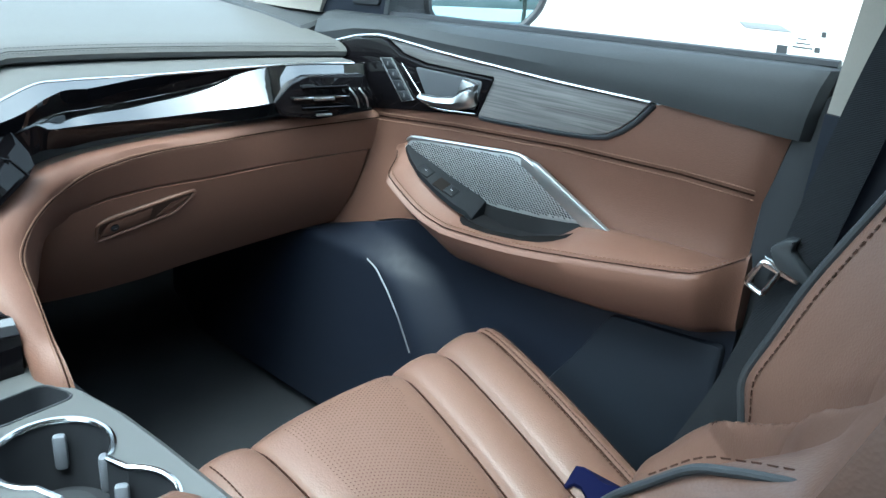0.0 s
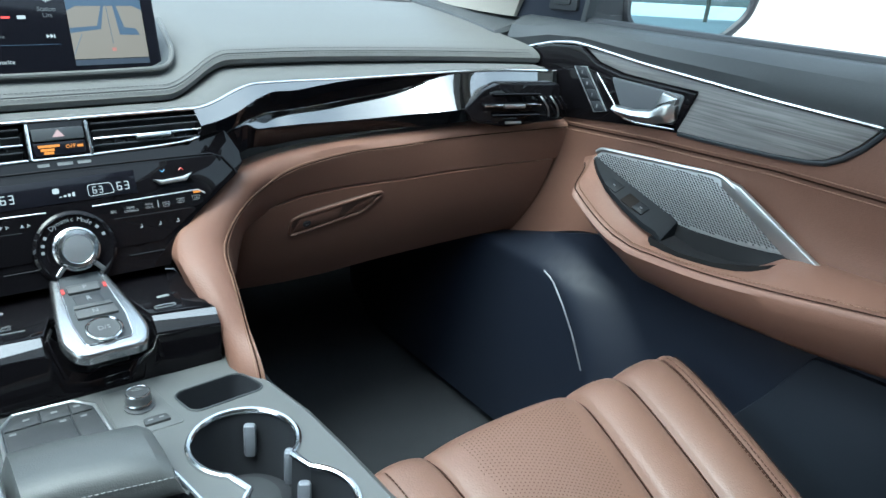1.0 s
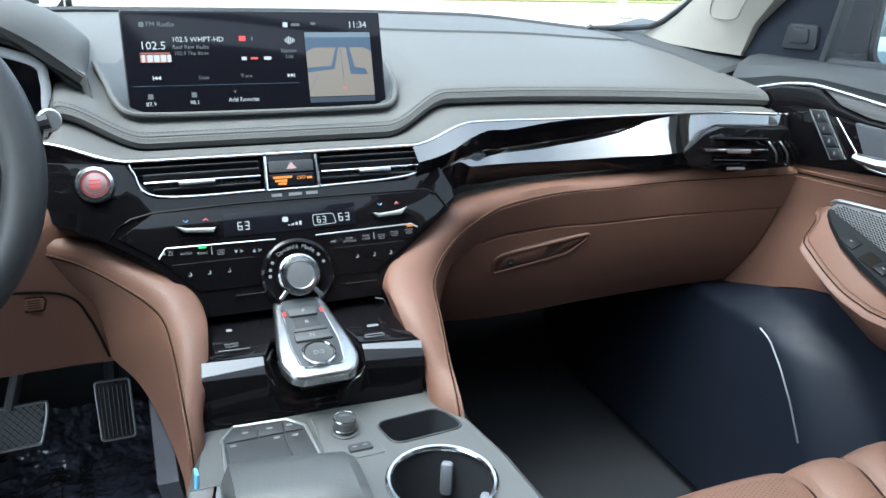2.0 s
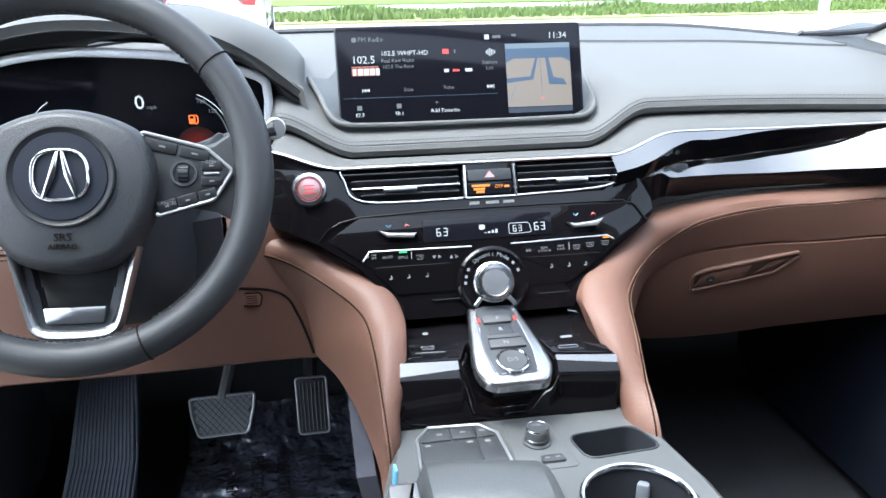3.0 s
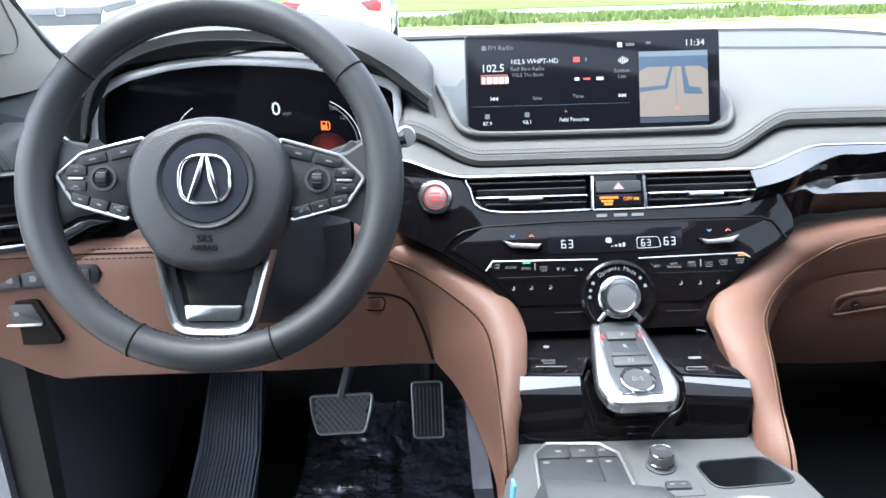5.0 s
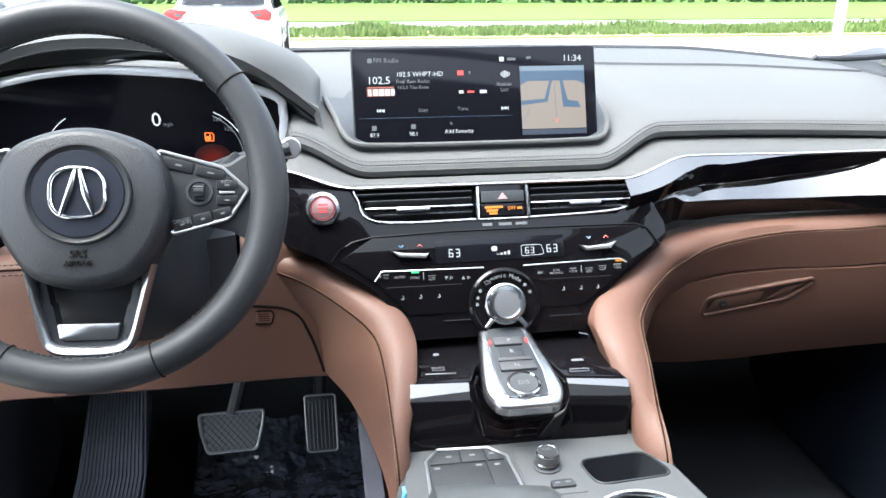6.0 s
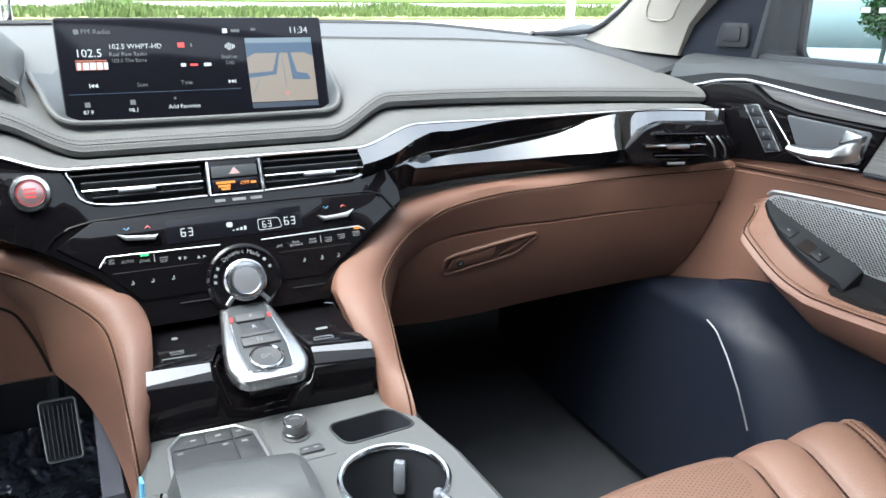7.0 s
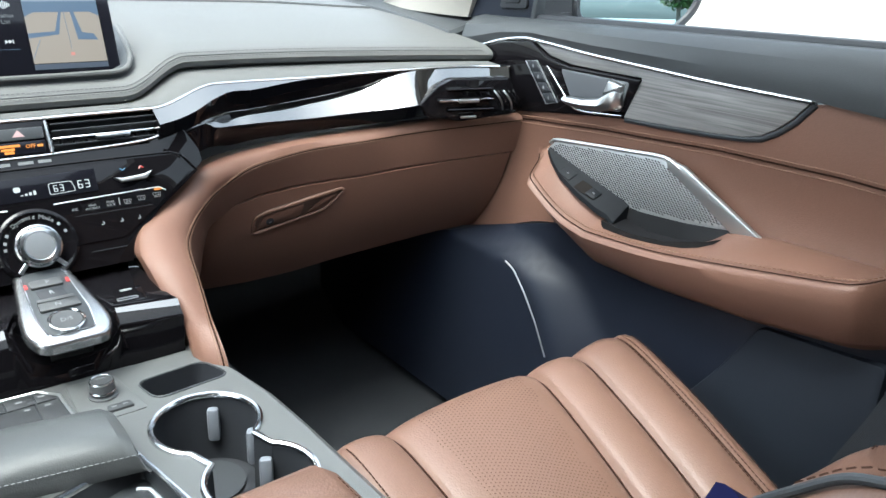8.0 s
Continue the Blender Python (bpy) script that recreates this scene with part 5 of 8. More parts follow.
for y, back, drop, grow in ((-0.038, 0.0, 0.002, 0.0), (-0.040, 0.06, 0.0, 0.0), (-0.034, 0.25, 0.0, 0.0), (-0.018, 0.62, 0.0, 0.0), (0.005, 0.88, 0.0, 0.0), (0.04, 1.0, -0.004, 0.004), (0.12, 1.0, 0.004, 0.010), (0.22, 1.0, 0.025, 0.02), (0.33, 1.0, 0.06, 0.03)):
    bend = [y + 0.03 * smooth(-0.3, -0.2, p.x) for p in O]
    mid = [f.lerp(o, back) for f, o in zip(FR, O)]
    rings.append([(p.x + (p.x + 0.42) * grow, b, p.y - drop * smooth(1.12, 1.22, p.y)) for p, b in zip(mid, bend)] + [(p.x + min(0.0, p.x + 0.44) * 0.14 * back, b + 0.002, p.y - 0.004 - 0.01 * back) for p, b in zip(reversed(I), reversed(bend))])
part("shell", loft(rings), GREY_PAD, hood, "", 50)
part("stitching", stitches([(p.x * 0.94 - 0.025, 0.035, p.y + 0.0038) for p in O[8:44]], 0.006, 0.004, 0.0006), GREY_THREAD, hood)
part("seam", tube([(p.x * 0.94 - 0.025, 0.040, p.y + 0.0034) for p in O[8:44]], 0.0009, 5), GREY_THREAD, hood)
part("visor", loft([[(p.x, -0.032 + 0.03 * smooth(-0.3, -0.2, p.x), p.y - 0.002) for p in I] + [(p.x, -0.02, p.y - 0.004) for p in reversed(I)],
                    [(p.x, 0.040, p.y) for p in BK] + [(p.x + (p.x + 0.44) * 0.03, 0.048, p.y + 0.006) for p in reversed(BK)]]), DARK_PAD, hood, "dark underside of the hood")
part("side_cheek", slab([[(-0.246, 0.04, 1.06), (-0.243, 0.04, 1.13), (-0.250, 0.035, 1.166)], [(-0.225, 0.0, 1.08), (-0.220, 0.0, 1.135), (-0.226, -0.005, 1.166)], [(-0.200, -0.03, 1.10), (-0.199, -0.02, 1.125), (-0.204, -0.01, 1.150)]], (0, 0.02, 0)), GREY_PAD, hood)
part("side_cheek", slab([[(-0.655, 0.04, 1.06), (-0.65, 0.04, 1.14), (-0.64, 0.04, 1.17)], [(-0.675, 0.0, 1.07), (-0.675, 0.0, 1.13), (-0.66, -0.01, 1.155)], [(-0.71, -0.06, 1.08), (-0.71, -0.05, 1.125), (-0.70, -0.04, 1.135)]], (0, 0.02, 0)), GREY_PAD, hood)

ARC = [(-0.6447, 1.0903), (-0.6426, 1.1153), (-0.6385, 1.1404), (-0.6278, 1.1634), (-0.5953, 1.1825), (-0.5591, 1.1916), (-0.5234, 1.1979), (-0.4674, 1.2015), (-0.384, 1.1965), (-0.3423, 1.1902), (-0.26, 1.1668), (-0.2485, 1.1434), (-0.25, 1.1179), (-0.2519, 1.0903)]
cluster = thing("instrument_cluster", "dark digital instrument cluster reading zero with a fuel warning", "instrument cluster", (-0.45, 0.04, 1.06))
arc = [Vector((p.x, 0.0, p.y)) for p in spline([(x, z, 0) for x, z in ARC], 6)]
part("bright_arc", tube(arc, 0.0058, 10, False, None, 0.7), node_mat("satin_silver_arc", (0.86, 0.87, 0.90), 0.35, 0.35), cluster, "satin silver arc")
CM = basis((-0.45, 0.036, 1.12), (1, 0, 0), (0, -0.10, 1))
part("screen", prism([((p.x + 0.208) * 1.03 + 0.242, (p.z - 1.294) * 1.03 + 0.174) for p in arc] + [(0.19, -0.08), (-0.19, -0.08)], CM, -0.01, 0.0), SCREEN, cluster, "dark display glass")
part("arc_reveal", slab([[p, Vector((p.x, 0.036, p.z - 0.002))] for p in arc], (0, 0, 0.002)), DARK_GREY, cluster)
CC = CM @ Matrix.Translation((0.0160, -0.0090, 0.0))
text("screen_writing", "0", at(CC, 0.022, 0.022, 0.0003), 0.026, WHITE_GLOW, cluster)
text("screen_writing", "mph", at(CC, 0.036, 0.016, 0.0003), 0.007, DIM_GLOW, cluster)
text("screen_writing", "160", at(CC, 0.098, 0.021, 0.0003), 0.0075, DIM_GLOW, cluster)
text("screen_writing", "120", at(CC, 0.111, 0.008, 0.0003), 0.0075, DIM_GLOW, cluster)
FUEL_GLOW = glow("fuel_lamp", (1.0, 0.17, 0.03), 0.24)
mark("fuel_symbol", at(CC, 0.084, -0.002, 0.0003), 0.008, 0.012, FUEL_GLOW, cluster, 0.0003, 0.001)
mark("fuel_symbol_window", at(CC, 0.084, 0.001, 0.0007), 0.0045, 0.0035, SCREEN, cluster)
part("fuel_hose", tube([CC @ Vector((x, y, 0.0005)) for x, y in ((0.089, 0.004), (0.0915, 0.001), (0.091, -0.007), (0.088, -0.008))], 0.0008, 5), FUEL_GLOW, cluster)
for k, (r, e) in enumerate(((0.020, 0.004), (0.017, 0.008), (0.014, 0.013), (0.011, 0.018), (0.008, 0.024), (0.005, 0.030))):
    part("warning_glow", lathe([(r, 0), (r, 0.0001), (0.0001, 0.0001)], at(CC, 0.088, -0.030, 0.0001 + 0.0001 * k) @ Matrix.Diagonal((1.2, 0.9, 1, 1)), 28), glow("dim_red_%d" % k, (0.6, 0.03, 0.012), e), cluster)
for r in (0.062, 0.067):
    part("gauge_arc", tube([CC @ Vector((0.066 + r * math.cos(radians(a)), -0.030 + r * math.sin(radians(a)), 0.0004)) for a in range(5, 66, 6)], 0.0006, 5), WHITE_GLOW if r > 0.065 else DIM_GLOW, cluster)
part("gauge_arc", tube([CC @ Vector((-0.055 + 0.066 * math.cos(radians(a)), -0.030 + 0.066 * math.sin(radians(a)), 0.0004)) for a in range(120, 170, 6)], 0.0006, 5), WHITE_GLOW, cluster)

# ---------------------------------------------------------------- steering wheel
HUB = Vector((-0.4126, -0.2944, 1.1207))
T = radians(22.2)
YAW = radians(1.7)
WR = basis(HUB, (math.cos(YAW), math.sin(YAW), 0), (-math.sin(YAW) * math.sin(T), math.cos(YAW) * math.sin(T), math.cos(T))) @ pose(0, 0, 0, 0, 0, -2.6)
WM = WR @ pose(0, -0.0035, -0.0016) @ Matrix.Scale(1.008, 4)
wheel = thing("steering_wheel", "black leather steering wheel with silver-edged spokes and controls", "steering wheel", HUB)
WHEEL_THREAD = node_mat("wheel_thread", (0.012, 0.012, 0.013), 0.8)
WHEEL_DARK = plastic("wheel_key_black", (0.010, 0.0105, 0.012), 0.42, spec=0.3)
WLEATHER = leather("wheel_leather", (0.027, 0.028, 0.030), 0.46, 900.0, 0.15)
WPLASTIC = grain(plastic("wheel_plastic", (0.029, 0.030, 0.033), 0.47), 560.0, 0.40, 0.0006)
rings = []
for k in range(96):
    a = 2 * math.pi * k / 96
    c, s_ = math.cos(a), math.sin(a)
    fat = 1.0 + 0.10 * math.exp(-((abs(math.degrees(math.atan2(s_, abs(c)))) - 5) / 22.0) ** 2)
    rings.append([WR @ Vector(((0.1632 - 0.0155 * (fat - 1) + 0.0160 * fat * math.cos(t)) * c, (0.1632 - 0.0155 * (fat - 1) + 0.0160 * fat * math.cos(t)) * s_, 0.0185 * math.sin(t))) for t in (2 * math.pi * j / 16 for j in range(16))])
part("rim", loft(rings, True, False, None, True), WLEATHER, wheel, "stitched black leather rim")
for a in (39, 140, 246, 292):
    c, s_ = math.cos(radians(a)), math.sin(radians(a))
    part("rim_seam", tube([WR @ Vector(((0.1632 + 0.0163 * math.cos(t)) * c, (0.1632 + 0.0163 * math.cos(t)) * s_, 0.0188 * math.sin(t))) for t in (2 * math.pi * j / 20 for j in range(20))], 0.0009, 5, True), DARK_SEAM, wheel)
for a0, a1 in ((40, 140), (-62, 36), (144, 242), (250, 290)):
    part("rim_stitching", stitches([WR @ Vector((0.1466 * math.cos(radians(a)), 0.1466 * math.sin(radians(a)), 0.004)) for a in np.linspace(a0, a1, 60)], 0.0055, 0.0038, 0.0008, None, (0, -0.9, 0.4)), WHEEL_THREAD, wheel)


def dome(poly, m, h0, h1, rings_n=5):
    """A polygon raised as a cushion with a rolled edge."""
    n = len(poly)
    cx, cy = sum(p[0] for p in poly) / n, sum(p[1] for p in poly) / n
    rows = [[m @ Vector((x, y, h0)) for x, y in poly]]
    for k in range(rings_n + 1):
        t = math.pi / 2 * k / rings_n
        sc = 1 - 0.16 * (1 - math.cos(t))
        rows.append([m @ Vector((cx + (x - cx) * sc, cy + (y - cy) * sc, h0 + (h1 - h0) * (0.35 + 0.65 * math.sin(t)))) for x, y in poly])
    rows.append([m @ Vector((cx + (x - cx) * 0.3, cy + (y - cy) * 0.3, h1 + 0.002)) for x, y in poly])
    return loft(rows)


bag = [(p.x * 1.06, p.y) for p in spline([(0, 0.063, 0), (0.034, 0.056, 0), (0.060, 0.040, 0), (0.072, 0.008, 0), (0.067, -0.030, 0), (0.050, -0.062, 0), (0.032, -0.077, 0), (0, -0.083, 0), (-0.032, -0.077, 0), (-0.050, -0.062, 0), (-0.067, -0.030, 0), (-0.072, 0.008, 0), (-0.060, 0.040, 0), (-0.034, 0.056, 0)], 5, True)]
part("airbag_cover", dome(bag, WM, -0.02, 0.022), WPLASTIC, wheel, "grained black airbag cover")
part("badge_recess", lathe([(0.0445, 0.0222), (0.0440, 0.0262), (0.0425, 0.0265), (0.0400, 0.0248), (0.0001, 0.0245)], WM, 48), WHEEL_DARK, wheel)
part("badge_plate", lathe([(0.0385, 0.0244), (0.0375, 0.0258), (0.0001, 0.0262)], WM, 40), BLACK_BLUE, wheel)
oval = [(0.0225 * math.copysign(abs(math.cos(a)) ** 0.72, math.cos(a)), 0.0215 * math.copysign(abs(math.sin(a)) ** 0.72, math.sin(a))) for a in (2 * math.pi * k / 40 for k in range(40))]
badge = part("badge", tube([WM @ Vector((x, y + 0.0005, 0.0275)) for x, y in oval], 0.0016, 8, True), CHROME, wheel, "plain chrome oval badge")
for s in (1, -1):
    part("badge_bar", prism([(s * 0.0005, 0.0205), (s * 0.0035, 0.0205), (s * 0.0155, -0.0195), (s * 0.0125, -0.0205), (s * 0.0035, 0.0)], WM, 0.026, 0.0292, 0.001), CHROME, badge)
for body, y in (("SRS", -0.0525), ("AIRBAG", -0.0605)):
    text("moulded_writing", body, at(WM, 0, y, 0.0238), 0.0095 if body == "SRS" else 0.0068, DARK_SEAM, wheel, "CENTER", 0.0006)
for x in (-0.057, 0.057):
    mark("horn_mark", at(WM, x, 0.001, 0.0195), 0.010, 0.004, DARK_GREY, wheel, 0.0008)
for s in (1, -1):
    poly = [(s * x, y) for x, y in ((0.062, 0.042), (0.118, 0.027), (0.141, 0.006), (0.124, -0.020), (0.074, -0.034), (0.060, 0.0))]
    sp = part("spoke", prism(round_poly(poly, 0.006), WM, -0.016, 0.004, 0.003), WHEEL_DARK, wheel, "dark control spoke")
    part("spoke_frame", tube([WM @ Vector((x, y, 0.004)) for x, y in round_poly(poly[:5], 0.004)[:-1]], 0.0019, 8), ALU_LIGHT, sp, "silver frame")
    part("spoke_arm", loft([[WM @ Vector((s * x, y + d, h)) for d, h in ((0.024 + g, -0.004), (0.02 + g, 0.0), (-0.024, 0.0), (-0.028 - g, -0.006), (-0.02, -0.016), (0.02, -0.016))] for x, y, g in ((0.10, 0.002, 0.0), (0.125, 0.003, 0.006), (0.150, 0.004, 0.022), (0.160, 0.004, 0.028))]), WLEATHER, wheel)
    part("roller_seat", lathe([(0.0125, 0.004), (0.012, 0.0062), (0.0095, 0.0062), (0.009, 0.0045)], at(WM, s * 0.098, 0.004), 28), DARK_GREY, sp)
    part("roller", lathe([(0.0001, -0.0045), (0.0070, -0.0045), (0.0075, 0.0), (0.0070, 0.0045), (0.0001, 0.0045)], at(WM, s * 0.098, 0.004, 0.005) @ pose(0, 0, 0, 0, 90, 0), 20), BLACK, sp, "knurled black roller")
    for k in range(5):
        part("roller_rib", box(at(WM, s * 0.098, 0.004, 0.005) @ pose(0, 0, 0, 30 * k - 60) @ pose(0, 0, 0.0076), 0.0088, 0.0010, 0.0009), DARK_GREY, sp)
    for (x, y, w, h) in ((0.108, 0.0215, 0.026, 0.0095), (0.080, 0.0285, 0.026, 0.0105), (0.1225, 0.0105, 0.019, 0.0085), (0.1225, -0.0035, 0.019, 0.0085), (0.1185, -0.0155, 0.0165, 0.0095), (0.101, -0.0205, 0.0165, 0.0105), (0.083, -0.0255, 0.0165, 0.0105)):
        b = part("button", prism(round_poly([(-w / 2, -h / 2), (w / 2, -h / 2), (w / 2, h / 2), (-w / 2, h / 2)], 0.0015), WM @ pose(s * x, y, 0, 0, 0, -s * 13 if y > 0.015 else s * 15 if y < -0.008 else 0), 0.003, 0.0058, 0.0008), WHEEL_DARK, sp)
        mark("button_symbol", WM @ pose(s * x, y, 0.0058, 0, 0, -s * 13 if y > 0.015 else s * 15 if y < -0.008 else 0), w * 0.22, h * 0.16, LEGEND, sp)
    part("bright_rocker", box(at(WM, s * 0.1225, 0.0036, 0.0062), 0.014, 0.0022, 0.002, 0.0006, 1), ALU_LIGHT, sp)
    part("paddle", prism(round_poly([(s * 0.100, 0.028), (s * 0.126, 0.024), (s * 0.134, 0.042), (s * 0.126, 0.052)], 0.006), WM, -0.045, -0.039, 0.002), DARK_GREY, wheel, "grey shift paddle")
for k, (ch, x, y) in enumerate((("VOL+", -0.122, 0.0145), ("VOL-", -0.122, -0.006), ("APPS", -0.083, -0.023), ("CANCEL", 0.083, -0.023), ("RES+", 0.122, 0.0135))):
    text("legend", ch, at(WM, x, y, 0.0062), 0.0046, LEGEND, wheel)
# lower forked spoke: a silver U round a dark opening, with a polished plate
U_OUT = spline([(-0.057, -0.060, 0), (-0.048, -0.096, 0), (-0.0405, -0.126, 0), (-0.034, -0.137, 0), (-0.022, -0.1415, 0), (0, -0.1425, 0), (0.022, -0.1415, 0), (0.034, -0.137, 0), (0.0405, -0.126, 0), (0.048, -0.096, 0), (0.057, -0.060, 0)], 4)
U_IN = spline([(-0.0475, -0.062, 0), (-0.040, -0.096, 0), (-0.034, -0.120, 0), (-0.030, -0.1285, 0), (-0.021, -0.1325, 0), (0, -0.1335, 0), (0.021, -0.1325, 0), (0.030, -0.1285, 0), (0.034, -0.120, 0), (0.040, -0.096, 0), (0.0475, -0.062, 0)], 4)
FM = WM @ pose(0, 0, -0.010)
part("lower_spoke_frame", loft([[FM @ Vector((o.x, o.y, -0.012)), FM @ Vector((o.x, o.y, 0.001)), FM @ o.lerp(n, 0.25) + FM.to_3x3() @ Vector((0, 0, 0.0058)), FM @ o.lerp(n, 0.6) + FM.to_3x3() @ Vector((0, 0, 0.0052)), FM @ Vector((n.x, n.y, 0.001)), FM @ Vector((n.x, n.y, -0.012))] for o, n in zip(U_OUT, U_IN)]), ALU, wheel, "satin silver fork frame", 40)
part("lower_spoke_inner", loft([[FM @ Vector((n.x, n.y, -0.002)), FM @ Vector((n.x * 0.84, n.y + 0.008 * (n.y < -0.10), -0.004)), FM @ Vector((n.x * 0.80, n.y + 0.010 * (n.y < -0.10), -0.016)), FM @ Vector((n.x, n.y, -0.016))] for n in U_IN]), BLACK, wheel, "dark inner fork")
part("lower_spoke_plate", prism(round_poly([(-0.0270, -0.1125), (0.0270, -0.1125), (0.0245, -0.1275), (-0.0245, -0.1275)], 0.003), WM @ pose(0, 0, -0.012), -0.006, 0.0035, 0.002), ALU, wheel, "polished plate")
part("lower_spoke_bridge", prism([(-0.030, -0.12), (0.030, -0.12), (0.028, -0.150), (-0.028, -0.150)], WM @ pose(0, 0, -0.016), -0.012, 0.0, 0.002), WLEATHER, wheel)

col = thing("steering_column", "black steering column shroud with stalks", "steering column", (-0.41, -0.2, 1.07))
SHROUD = [(p.x, p.y) for p in spline([(1, 0.030, 0), (0.75, 0.050, 0), (0, 0.054, 0), (-0.75, 0.050, 0), (-1, 0.030, 0), (-1, -0.060, 0), (-0.72, -0.092, 0), (0, -0.100, 0), (0.72, -0.092, 0), (1, -0.060, 0)], 5, True)]
part("shroud", loft([[WM @ Vector((r * sx * wide, yy * r / 0.06 * (low if yy < 0 else 1), h)) for sx, yy in SHROUD] for r, h, wide, low in ((0.050, -0.030, 1.0, 1.0), (0.057, -0.034, 1.0, 1.05), (0.064, -0.06, 1.1, 1.1), (0.068, -0.13, 1.3, 1.2), (0.066, -0.26, 1.4, 1.2))]), BLACK, col, "black column shroud", 50)
part("knee_gap", slab([[(x, -0.197 - b, 1.04), (x, -0.199 - b, 0.985), (x, -0.193 - b, low)] for x, low, b in ((-0.487, 0.990, -0.008), (-0.476, 0.958, 0.0), (-0.45, 0.944, 0.003), (-0.36, 0.942, 0.003), (-0.335, 0.950, 0.0), (-0.315, 0.995, -0.008), (-0.300, 1.025, -0.016))], (0, 0.04, 0)), BLACK, col, "black lower column cover")
for s in (1, -1):
    end = Vector((-0.411 + s * 0.178, -0.207, 1.139))
    st = part("stalk", tube([(-0.411 + s * 0.05, -0.19, 1.10), (-0.411 + s * 0.12, -0.20, 1.125), end], 0.008, 10), BLACK, col)
    part("stalk_cap", lathe([(0.0100, -0.012), (0.0115, -0.002), (0.0108, 0.001), (0.0095, 0.002), (0.0001, 0.0022)], look(end, end + Vector((-0.25, 0.9, -0.15))) , 20), ALU_LIGHT, st, "silver stalk end")

# ---------------------------------------------------------------- driver's knee panel and switches
rows = []
for i in range(25):
    x = -0.735 + 0.525 * i / 24
    d = 0.03 * max(0.0, (-x - 0.6) / 0.13) ** 2 - 0.068 * smooth(-0.40, -0.21, x)
    low = 0.853 + 0.045 * max(0.0, min(1.0, (-x - 0.655) / 0.055))
    low -= 0.034 * smooth(-0.40, -0.20, x)
    rows.append([(x, y - d, z) for y, z in ((-0.140, 1.022), (-0.168, 1.020), (-0.180, 1.0125), (-0.1845, 1.003), (-0.188, 0.985), (-0.190, 0.95), (-0.192, max(0.91, low + 0.018)), (-0.188, low + 0.010), (-0.172, low))] + [(x, -0.08, low)])
part("knee_panel", slab(rows, (0, 0.03, 0.02)), BROWN, dashboard, "brown padded knee panel")
knee_d = lambda x: 0.03 * max(0.0, (-x - 0.6) / 0.13) ** 2 - 0.068 * smooth(-0.40, -0.21, x)
for y0, z0 in ((-0.1772, 1.0165), (-0.1845, 1.0075)):
    part("stitching", stitches([(x, y0 - knee_d(x) - 0.0008, z0) for x in np.linspace(-0.735, -0.50, 50)], 0.0062, 0.0042, 0.0007, None, (0, -1, 0.3)), BROWN_THREAD, dashboard)
part("seam", tube([(x, -0.1812 - knee_d(x), 1.0122) for x in np.linspace(-0.735, -0.50, 30)], 0.0011, 5), SEAM_BROWN, dashboard)
part("panel_gap", tube(spline([(x, y - knee_d(x) - 0.0006, z) for x, y, z in ((-0.300, -0.1903, 0.944), (-0.262, -0.1905, 0.932), (-0.2405, -0.1910, 0.917), (-0.229, -0.1915, 0.893), (-0.220, -0.1915, 0.865), (-0.213, -0.1900, 0.836))], 5), 0.0017, 6), DARK_SEAM, dashboard)
part("hood_latch_line", tube([(-0.63, -0.181, 0.8605), (-0.60, -0.179, 0.859), (-0.58, -0.179, 0.859)], 0.002, 6), DARK_SEAM, dashboard)
KM = basis((-0.279, -0.1475, 0.926), (1, 0, 0), (0, 0.12, 1)) @ Matrix.Scale(0.74, 4)
part("sensor_cover", prism(round_poly([(-0.014, -0.009), (0.010, -0.010), (0.014, 0.004), (0.010, 0.009), (-0.012, 0.009)], 0.004), KM, -0.004, 0.0022, 0.001), BROWN, dashboard)
for k in range(4):
    part("sensor_slot", box(at(KM, -0.0005, -0.0055 + 0.0037 * k, 0.0018), 0.017, 0.0014, 0.0014), SEAM_BROWN, dashboard)
part("sensor_rim", tube([KM @ Vector((x, y, 0.0004)) for x, y in round_poly([(-0.0155, -0.0105), (0.0115, -0.0115), (0.0155, 0.004), (0.0115, 0.0105), (-0.0135, 0.0105)], 0.004)], 0.0012, 5, True), SEAM_BROWN, dashboard)
bank = thing("switch_bank", "row of dark dashboard switches in brown trim", "switch", (-0.62, -0.2, 0.99))
BM = basis((-0.640, -0.1960, 0.9915), (1, 0.12, 0), (0, 0.12, 1))
part("housing", prism(round_poly([(-0.080, -0.0115), (0.054, -0.0115), (0.060, 0.0), (0.056, 0.0105), (-0.080, 0.0105)], 0.005), BM, -0.012, 0.0016, 0.0015), BLACK, bank)
for k in range(5):
    part("switch", prism(round_poly([(-0.011, -0.0085), (0.011, -0.0085), (0.011, 0.0075), (-0.011, 0.0075)], 0.002), at(BM, -0.060 + 0.0245 * k, 0), 0.001, 0.0035, 0.001), KEY, bank)
    mark("switch_symbol", at(BM, -0.060 + 0.0245 * k, 0, 0.0035), 0.007, 0.007, LEGEND, bank, 0.0003, 0.002)
pk = thing("parking_brake_switch", "black parking brake pull switch with bright lip", "switch", (-0.66, -0.2, 0.94))
PM = basis((-0.668, -0.199, 0.940), (1, 0, 0), (0, 0.05, 1))
part("housing", prism(round_poly([(-0.040, 0.026), (0.016, 0.026), (0.036, -0.022), (0.034, -0.028), (-0.024, -0.028)], 0.004), PM, -0.01, 0.002, 0.0015), DARK_SEAM, pk)
part("lever", prism(round_poly([(-0.034, 0.022), (0.011, 0.022), (0.021, -0.001), (-0.026, -0.001)], 0.003), PM, 0.0, 0.004, 0.0015), KEY, pk)
part("bright_lip", box(at(PM, -0.003, -0.0025, 0.004), 0.044, 0.0032, 0.003, 0.001, 2), ALU_LIGHT, pk)
